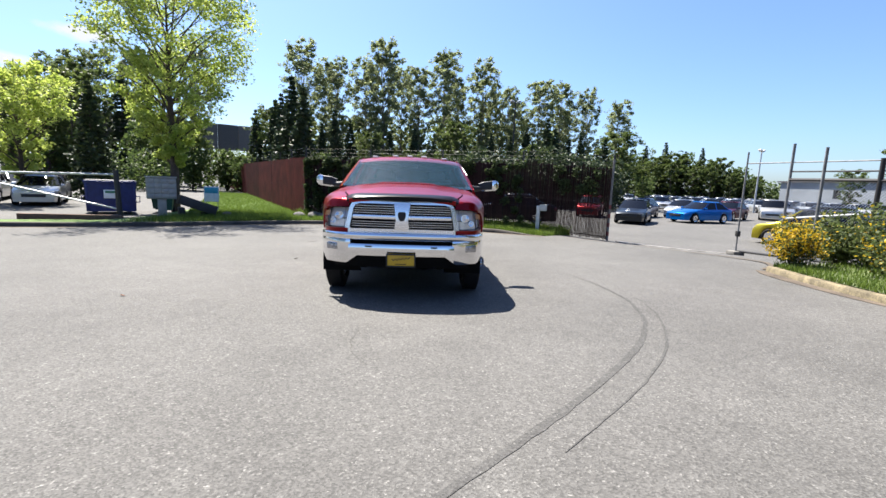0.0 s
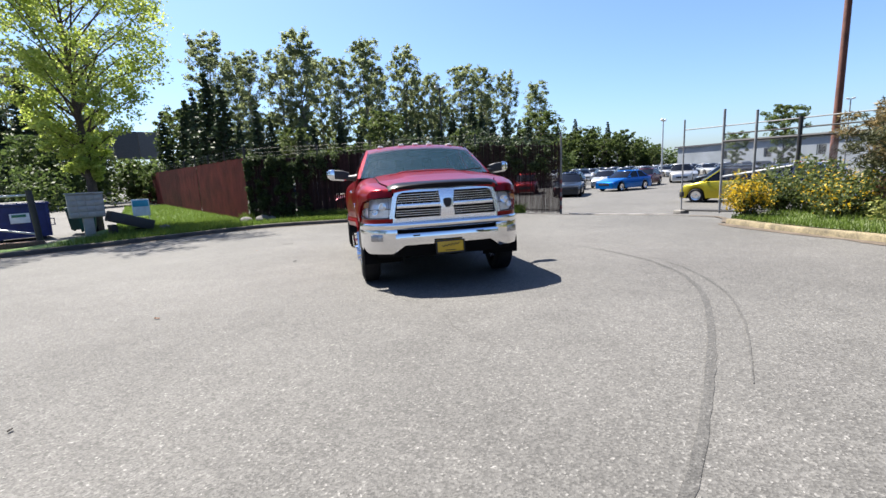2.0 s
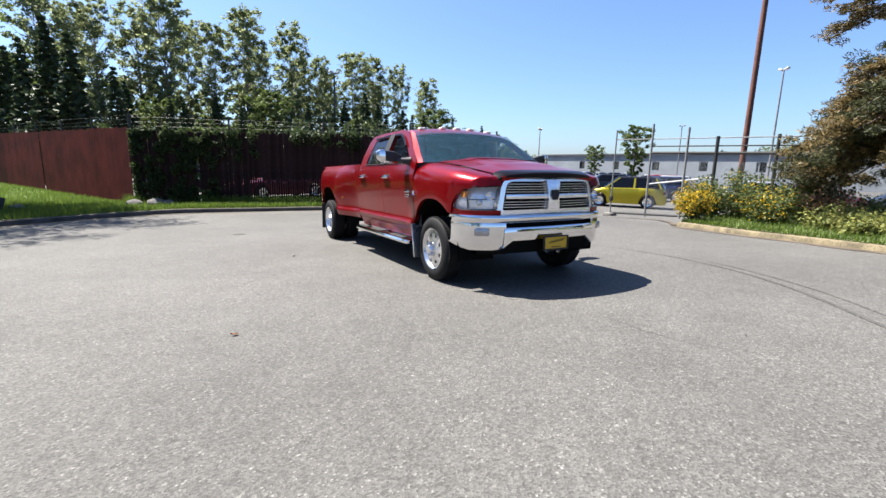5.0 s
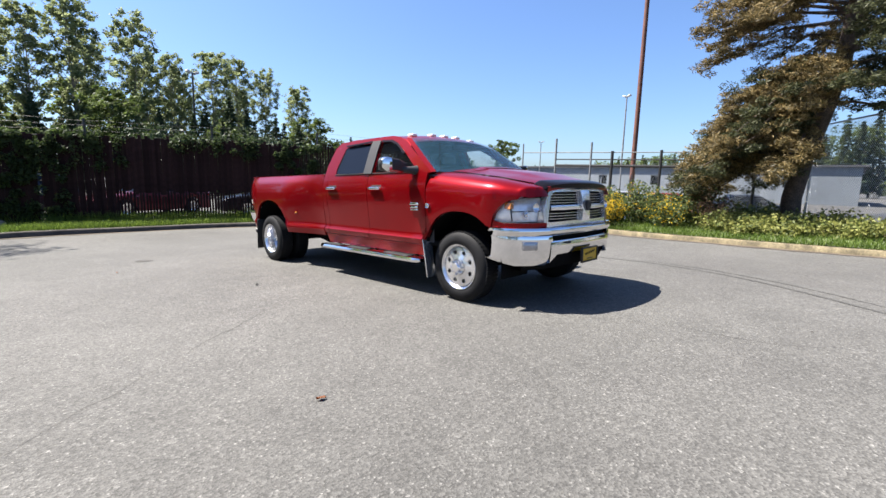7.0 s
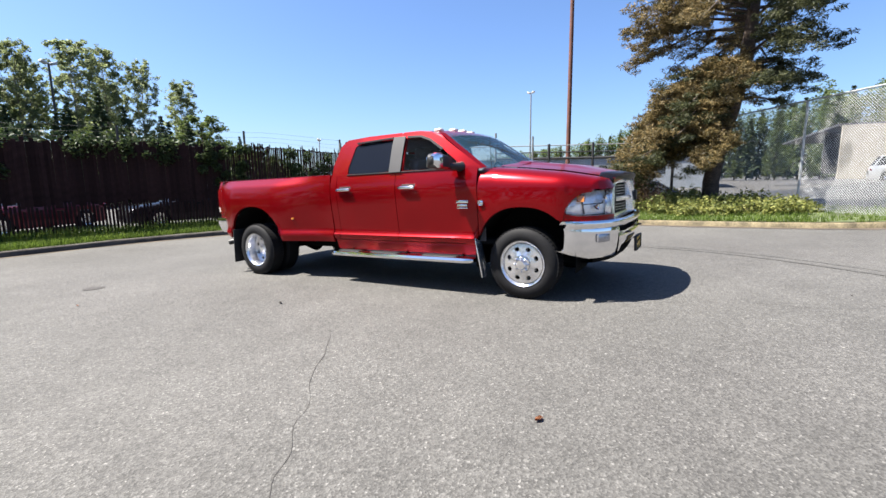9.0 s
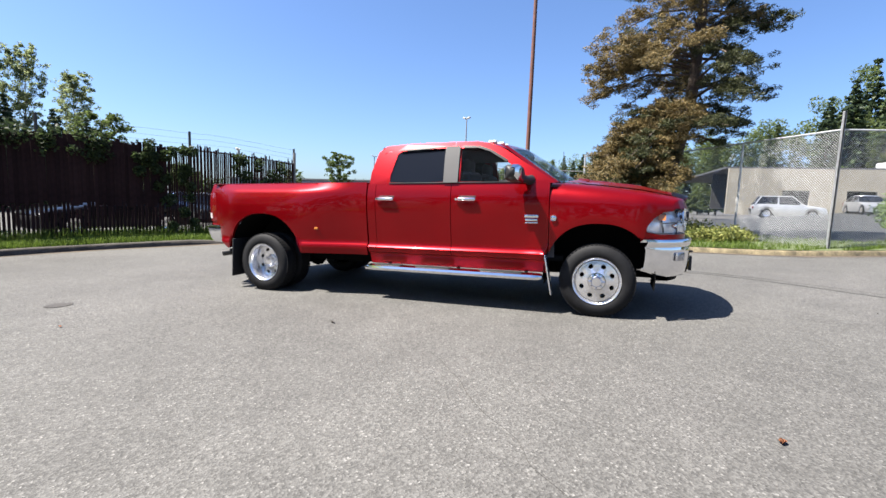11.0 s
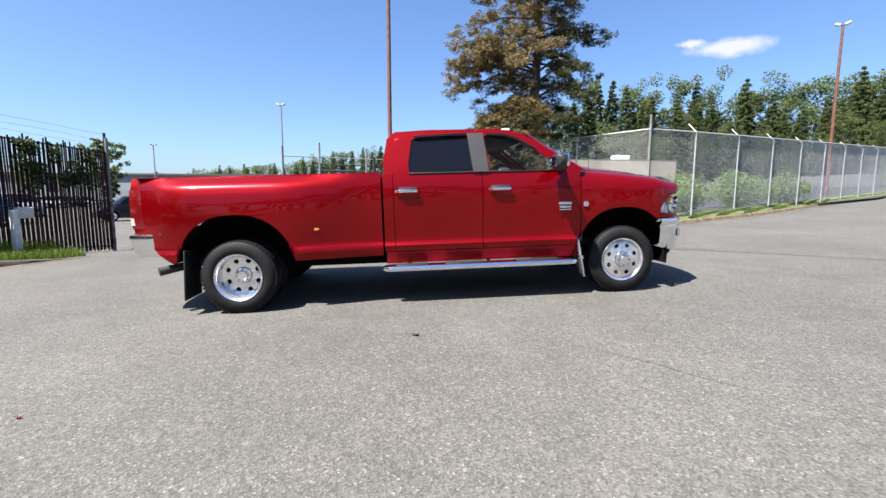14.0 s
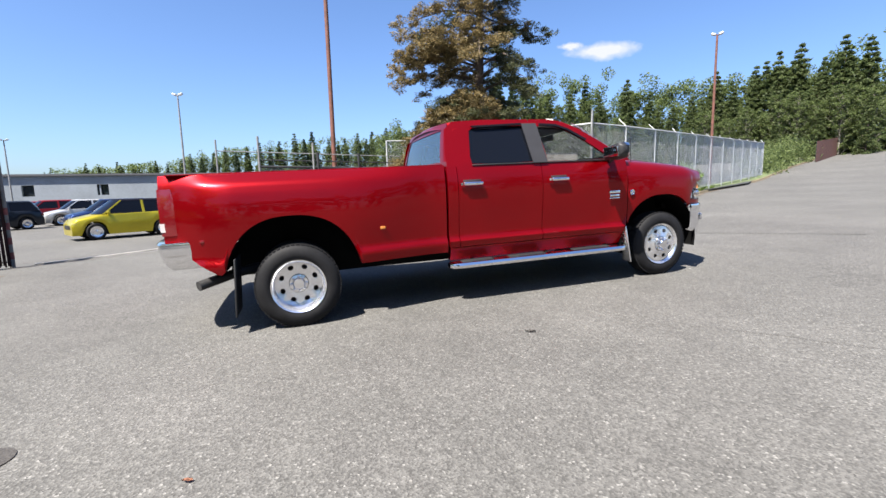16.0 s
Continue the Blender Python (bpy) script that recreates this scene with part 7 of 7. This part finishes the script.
BLUE, DARK, WHITE, RED_C, YEL, SILV, NAVY, MAROON, BLACKC = (0.0, 0.12, 0.42), (0.02, 0.024, 0.03), (0.46, 0.46, 0.45), (0.22, 0.009, 0.011), (0.4, 0.33, 0.025), (0.38, 0.39, 0.41), (0.015, 0.03, 0.09), (0.1, 0.012, 0.02), (0.012, 0.012, 0.013)


def spot(x, y, heading):
    """A pose on the ground whose front looks along the heading (degrees from +x)."""
    return pose(x, y, H(x, y) + 0.003, rz=heading + 90)


car("car", spot(20.4, 29.2, 197), BLUE, "bright blue saloon car in the car park")
car("car", spot(14.6, 27.1, 235), DARK, "dark grey saloon car in the car park")
car("car", spot(13.7, 31.8, 240), RED_C, "red hatchback beyond the dark fence", "hatch")
car("car", spot(18.4, 33.4, 225), NAVY, "dark blue saloon car behind others")
car("car", spot(22.4, 34.4, 225), SILV, "silver saloon car in a row")
car("car", spot(25.8, 33.6, 215), MAROON, "maroon saloon car in a row")
car("car", spot(31.3, 35.6, 230), WHITE, "white sport utility car in the car park", "suv")
car("car", spot(36.0, 40.0, 235), SILV, "silver car far in the lot")
car("car", spot(16.5, 16.4, 120), YEL, "bright yellow hatchback with a black roof", "hatch", roof=M_GLOSSBLACK)
car("car", spot(22.6, 18.7, 120), NAVY, "dark blue hatchback in the parked row", "hatch")
car("car", spot(28.8, 22.1, 120), WHITE, "small white rounded hatchback in the row", "hatch")
car("car", spot(32.4, 25.2, 120), RED_C, "red hatchback in the parked row", "hatch")
car("car", spot(35.8, 28.2, 120), RED_C, "red saloon in the parked row")
car("car", spot(39.0, 31.0, 120), WHITE, "white saloon in the parked row")
car("car", spot(24.9, 24.6, 130), DARK, "dark grey hatchback at the head of the parked row", "hatch")
car("car", spot(21.5, 13.0, 120), SILV, "silver saloon parked beyond the sliding gate")
car("car", spot(19.5, 10.2, 120), RED_C, "red saloon parked behind the bushes")
car("car", spot(22.5, 7.4, 120), DARK, "dark saloon parked beyond the sliding gate")
car("car", spot(1.0, 24.0, 200), MAROON, "dark red car half hidden behind the slatted fence")
car("car", spot(5.2, 21.6, 170), BLACKC, "black car half hidden behind the slatted fence")
car("car", spot(-2.8, 25.8, 200), DARK, "dark grey car half hidden behind the slatted fence", "hatch")
car("car", spot(-18.6, 24.4, 300), SILV, "silver car beside the barrier in the side car park")
car("car", spot(-20.4, 27.4, 300), WHITE, "white hatchback in the side car park", "hatch")
car("car", spot(-20.6, 22.6, 300), SILV, "silver car in the side car park")
car("car", spot(-22.4, 25.6, 300), WHITE, "white car in the side car park")
car("car", spot(-24.4, 29.0, 300), SILV, "silver saloon further back in the side car park")
car("car", spot(36.6, -18.2, 175), MAROON, "maroon car in front of the workshop bay", "suv")
car("car", spot(37.0, -13.9, 175), SILV, "grey car in front of the workshop bay")
car("car", spot(35.0, -8.0, 260), WHITE, "white van-like car beside the workshop", "suv")
base_cars = [car("car", spot(35 + 2.8 * i, 60, 250), c, lab) for i, (c, lab) in enumerate(((WHITE, "white car in a far row"), (SILV, "silver car in a far row"), (WHITE, "white car in a far row"), (DARK, "dark car in a far row")))]
for j, yy in enumerate((52, 60, 70, 82)):
    for i in range(11):
        if j == 1 and i < 4:
            continue
        src = base_cars[(i * 3 + j) % 4]
        copy_thing(src, spot(31 + j * 2.5 + 2.9 * i, yy + 0.35 * i * -1, 250))


# ---- things on the lawn and by the side gate ----
def dumpster():
    root = thing("dumpster", at(-12.75, 20.5, 0.0, rz=32), "dark blue steel rubbish container with a white label", "dumpster")
    M_BLUEBIN = mat("blue_bin", (0.012, 0.02, 0.11), 0.5, vary=0.25)
    part("tub", prism([(-0.86, 0.12), (0.86, 0.12), (0.89, 1.35), (-0.89, 1.35)], -0.75, 0.75), M_BLUEBIN, root, smooth=False)
    for y in (-0.77, 0.77):
        part("rim_bar", box((0, y, 1.36), (1.84, 0.09, 0.1), 0.02), M_BLUEBIN, root)
    for x in (-0.82, 0.82):
        part("rib", box((x, -0.78, 0.74), (0.08, 0.07, 1.16), 0.015), M_BLUEBIN, root)
    part("lid", box((0, 0, 1.42), (1.8, 1.5, 0.05), 0.02), M_BLACK, root)
    lb = part("label_panel", box((0.02, -0.83, 0.86), (0.55, 0.015, 0.36), 0.005), mat("white_label", (0.7, 0.72, 0.72), 0.5), root)
    part("lettering_bar", box((0.0, -0.842, 0.95), (0.4, 0.006, 0.1), 0.002), mat("green_print", (0.03, 0.15, 0.08), 0.5), lb)
    for sx in (-1, 1):
        part("lift_pocket", tube([(sx * 0.87, -0.3, 0.75), (sx * 1.02, -0.3, 0.75), (sx * 1.02, -0.3, 0.5), (sx * 0.87, -0.3, 0.5)], 0.03, 6), M_BLUEBIN, root)
    for x in (-0.6, 0.6):
        for y in (-0.6, 0.6):
            part("foot", box((x, y, 0.06), (0.16, 0.16, 0.13), 0.02), M_BLACK, root)


dumpster()


def mail_cluster():
    root = thing("mailbox_cluster", at(-9.37, 18.1, 0.16, rz=28), "grey metal mailbox cluster on a pedestal", "mailbox")
    M_MB = mat("mailbox_grey", (0.3, 0.3, 0.29), 0.5, 0.3, vary=0.12)
    part("pedestal", box((0, 0, 0.36), (0.3, 0.3, 0.72), 0.02), M_MB, root)
    part("base_plate", box((0, 0, 0.02), (0.45, 0.45, 0.04), 0.01), M_CONCRETE, root)
    bd = part("cabinet", box((0, 0, 1.1), (1.0, 0.5, 0.82), 0.03), M_MB, root)
    for i in range(4):
        for j in range(4):
            d = part("mailbox_door", box((-0.36 + 0.24 * i, -0.258, 0.8 + 0.195 * j), (0.225, 0.02, 0.18), 0.006), M_MB, bd)
    part("hood", box((0, -0.03, 1.53), (1.06, 0.58, 0.05), 0.02), M_MB, root)


mail_cluster()


def bin_(x, y, rz, color, label):
    root = thing("wheelie_bin", at(x, y, 0.1, rz=rz), label, "bin")
    mt = mat("bin_%02d" % int(color[1] * 99), color, 0.6)
    part("tub", loft([[(sx * w, sy * w2, z) for sx, sy in ((-1, -1), (1, -1), (1, 1), (-1, 1), (-1, -1))] for w, w2, z in ((0.22, 0.24, 0.08), (0.29, 0.33, 0.95))]), mt, root, smooth=False)
    part("lid", box((0, 0, 0.98), (0.62, 0.7, 0.06), 0.02), mt, root)
    part("handle", tube([(-0.22, 0.38, 0.92), (0.22, 0.38, 0.92)], 0.02, 6), mt, root)
    for sx in (-1, 1):
        part("wheel", tube([(sx * 0.22, 0.28, 0.11), (sx * 0.28, 0.28, 0.11)], 0.11, 14), M_TYRE, root)


bin_(-10.6, 20.8, 20, (0.01, 0.07, 0.045), "dark green wheeled bin under the tree")
bin_(-11.3, 21.6, 10, (0.012, 0.06, 0.04), "dark green wheeled bin with a closed lid")


def cart():
    root = thing("tilted_crate", at(-8.35, 18.6, 0.16, rz=35), "dark grey open crate tipped on its side on the lawn", "crate")
    mt = mat("crate_grey", (0.03, 0.03, 0.032), 0.6)
    rot = Matrix.Rotation(radians(20), 3, "Y")
    for c, s in (((0, 0, 0.04), (1.35, 0.7, 0.05)), ((0, -0.35, 0.2), (1.35, 0.05, 0.36)), ((0, 0.35, 0.2), (1.35, 0.05, 0.36)), ((-0.66, 0, 0.2), (0.05, 0.7, 0.36)), ((0.66, 0, 0.2), (0.05, 0.7, 0.36))):
        c2 = rot @ Vector(c)
        part("panel", box((c2.x, c2.y, c2.z + 0.27), s, 0.01, rot), mt, root)
    part("prop", box((-0.5, 0, 0.16), (0.2, 0.5, 0.4), 0.02), M_BLACK, root)
    part("foot", box((0.45, 0, 0.06), (0.5, 0.5, 0.16), 0.04), M_TYRE, root)


cart()
sg = thing("lawn_sign", at(-8.8, 21.2, 0.2, rz=15), "small white and light blue sign on the lawn", "sign")
part("board", box((0, 0, 0.75), (0.62, 0.03, 0.7), 0.01), mat("sign_white", (0.62, 0.68, 0.7), 0.5), sg)
part("printed_panel", box((0, -0.019, 0.92), (0.56, 0.006, 0.26), 0.002), mat("sign_cyan", (0.03, 0.28, 0.4), 0.5), sg)
for sx in (-0.25, 0.25):
    part("leg", tube([(sx, 0.02, -0.05), (sx, 0.02, 0.5)], 0.015, 6), M_GALV, sg)
# swing barrier of the side entrance
br = thing("barrier_gate", at(-10.35, 17.1, 0.1), "leaning steel barrier gate with thin rails", "gate")
part("post", tube([(0, 0, -0.1), (-0.06, 0, 1.75)], 0.09, 10), M_DARKSTEEL, br)
part("rail", tube([(-0.1, 0, 1.6), (-6.2, -0.9, 1.5)], 0.035, 8), M_GALV, br)
part("brace", tube([(-0.1, 0, 0.35), (-4.9, -0.7, 1.45)], 0.03, 8), M_GALV, br)
tm = thing("timber_sleeper", at(-11.7, 16.6, 0.0, rz=8), "old brown timber sleeper on the kerb", "timber")
part("beam", box((0, 0, 0.12), (3.2, 0.22, 0.22), 0.02), mat("old_timber", (0.11, 0.065, 0.045), 0.9, grain=0.3, grain_scale=20), tm)
for i, (x, y, s) in enumerate([(-4.6, 20.2, 0.28), (-4.0, 20.4, 0.3), (-3.6, 20.2, 0.2), (-7.5, 19.6, 0.2)]):
    rr = random.Random(i)
    bm = bmesh.new()
    bmesh.ops.create_icosphere(bm, subdivisions=2, radius=s)
    for v in bm.verts:
        v.co *= 1 + 0.25 * noise.noise(v.co * 4 + Vector((i, 0, 0)))
        v.co.z *= 0.55
    ob = finish("rock", bm, mat("rock", (0.1, 0.095, 0.09), 0.95, vary=0.3, grain=0.3, grain_scale=30, bump=0.5))
    ob.matrix_world = at(x, y, 0.2)
    tagged(ob, "rough dark grey rock on the lawn", "rock", "rocks on the lawn")


# ---- litter on the asphalt ----
def litter(name, x, y, s, color, label, seed, long=1.0):
    rr = random.Random(seed)
    cols = []
    for i in range(7):
        t = i / 6
        w = s * 0.45 * math.sin(math.pi * min(0.97, max(0.05, t))) ** 0.7
        cx = (t - 0.5) * s * 1.5 * long
        cols.append([(cx, -w, 0.006 + s * 0.3 * abs(t - 0.5) + rr.uniform(0, s * 0.2)), (cx, 0, 0.004 + s * 0.05), (cx, w, 0.006 + s * 0.35 * t + rr.uniform(0, s * 0.2))])
    bm = thick(loft(cols), 0.003)
    ob = finish(name, bm, mat("litter_" + name + str(int(color[0] * 999)), color, 0.8, vary=0.3, scale=40))
    ob.matrix_world = at(x, y, 0.004, rz=rr.uniform(0, 360))
    return tagged(ob, label, "leaf" if "leaf" in name else "litter")


litter("dead_leaf", -3.09, 5.19, 0.04, (0.2, 0.075, 0.03), "curled brown dead leaf on the asphalt", 1)
litter("bark_chip", -3.065, 2.84, 0.025, (0.03, 0.025, 0.02), "small dark chip of bark on the asphalt", 2)
litter("twig", -1.89, 8.53, 0.03, (0.05, 0.045, 0.04), "thin dark twig on the asphalt", 3, 2.0)
litter("dead_leaf", -2.88, 10.85, 0.03, (0.22, 0.09, 0.05), "small reddish leaf on the asphalt", 4)
rng_l = random.Random(9)
for i in range(26):
    x, y = rng_l.uniform(-6.5, 5.0), rng_l.uniform(1.5, 15.0)
    if -1.4 < x < 2 and 4.5 < y < 12:
        continue
    litter("chip", x, y, rng_l.uniform(0.006, 0.015), (0.05, 0.04, 0.03), "tiny dark chip on the asphalt", 20 + i)["group"] = "chips on the asphalt"


# ---- far bridge wall on the left and thin clouds ----
fw = thing("sound_wall", pose(-45, 66, 0, rz=30), "long grey wall of a raised road behind the trees", "wall")
for k in range(16):
    part("panel", box((-24 + 3.05 * k, 0, 7.4), (3.0, 0.4, 4.0), 0.05), mat("far_wall", (0.11, 0.11, 0.115), 0.9, rand=0.2), fw, smooth=False)
    part("pier", box((-24 + 3.05 * k, 0.1, 2.6), (0.6, 0.6, 5.8), 0.05), M_CONCRETE, fw, smooth=False)


def cloud_mat():
    m = bpy.data.materials.new("cloud")
    m.use_nodes = True
    n, l = m.node_tree.nodes, m.node_tree.links
    for x in list(n):
        if x.type == "BSDF_PRINCIPLED":
            n.remove(x)
    tc = n.new("ShaderNodeTexCoord")
    t = n.new("ShaderNodeTexNoise")
    t.inputs["Scale"].default_value, t.inputs["Detail"].default_value = 2.2, 8.0
    wide = n.new("ShaderNodeMapping")
    wide.inputs["Scale"].default_value = (3.0, 1.0, 1.0)
    l.new(tc.outputs["Generated"], wide.inputs[0]), l.new(wide.outputs[0], t.inputs["Vector"])
    gr = n.new("ShaderNodeTexGradient")
    gr.gradient_type = "SPHERICAL"
    mp = n.new("ShaderNodeMapping")
    mp.inputs["Location"].default_value = (-1, -1, -1)
    mp.inputs["Scale"].default_value = (2, 2, 2)
    l.new(tc.outputs["Generated"], mp.inputs[0]), l.new(mp.outputs[0], gr.inputs[0])
    a = n.new("ShaderNodeMath")
    a.operation = "MULTIPLY_ADD"
    a.inputs[1].default_value, a.inputs[2].default_value = 1.1, -0.45
    l.new(gr.outputs["Fac"], a.inputs[0])
    s = n.new("ShaderNodeMath")
    s.operation = "ADD"
    l.new(a.outputs[0], s.inputs[0]), l.new(t.outputs["Fac"], s.inputs[1])
    r = n.new("ShaderNodeMapRange")
    r.inputs[1].default_value, r.inputs[2].default_value, r.inputs[4].default_value = 0.5, 0.92, 0.95
    l.new(s.outputs[0], r.inputs[0])
    e = n.new("ShaderNodeEmission")
    e.inputs[0].default_value, e.inputs[1].default_value = (0.95, 0.97, 1, 1), 0.275
    tr = n.new("ShaderNodeBsdfTransparent")
    ms = n.new("ShaderNodeMixShader")
    l.new(r.outputs[0], ms.inputs[0]), l.new(tr.outputs[0], ms.inputs[1]), l.new(e.outputs[0], ms.inputs[2])
    l.new(ms.outputs[0], n["Material Output"].inputs["Surface"])
    return m


M_CLOUD = cloud_mat()
for x, y, z, w, h in [(690, -560, 245, 250, 84), (735, -520, 262, 90, 40), (-495, 752, 205, 200, 70), (-560, 690, 150, 160, 50)]:
    bm = bmesh.new()
    vs = [bm.verts.new((sx * w / 2, dy, sz * h / 2)) for sx, sz, dy in ((-1, -1, 0), (1, -1, 0), (1, 1, 1), (-1, 1, 1))]
    bm.faces.new(vs)
    ob = finish("cloud", bm, M_CLOUD, smooth=False)
    ob.matrix_world = pose(x, y, z, rz=math.degrees(math.atan2(y, x)) + 90)
    tagged(ob, "small white cloud in the blue sky", "cloud", "clouds", "structure")


# ---- top of the road ----
slat_fence("fence_far", (28.6, -46.5), (33.9, -59.5), 0.0, 2.3, mat("brown_slat", (0.12, 0.045, 0.035), 0.8, vary=0.3, rand=0.3), "dark brown board fence along the climbing road", pitch=0.2, width=0.19, gap_p=0.0, barbs=False, tall=0.0, posts=3.0)
cols = []
for k in range(13):
    x = 37 + 4.5 * k
    cols.append([(x, -78 - 0.25 * (x - 37) - 5 * j, H(x, -78 - 0.25 * (x - 37) - 5 * j) + 0.1 + 0.6 * j) for j in range(8)])
tagged(finish("grass_bank", loft(cols), M_LAWN), "green grass bank at the top of the road", "bank", kind="structure")
wb_ = thing("concrete_block", pose(40.6, -77.0, H(40.6, -77.0), rz=-25), "white painted concrete block beside the road", "block")
part("body", box((0, 0, 0.55), (2.4, 0.8, 1.1), 0.08), mat("white_concrete", (0.62, 0.62, 0.6), 0.85, vary=0.15), wb_)
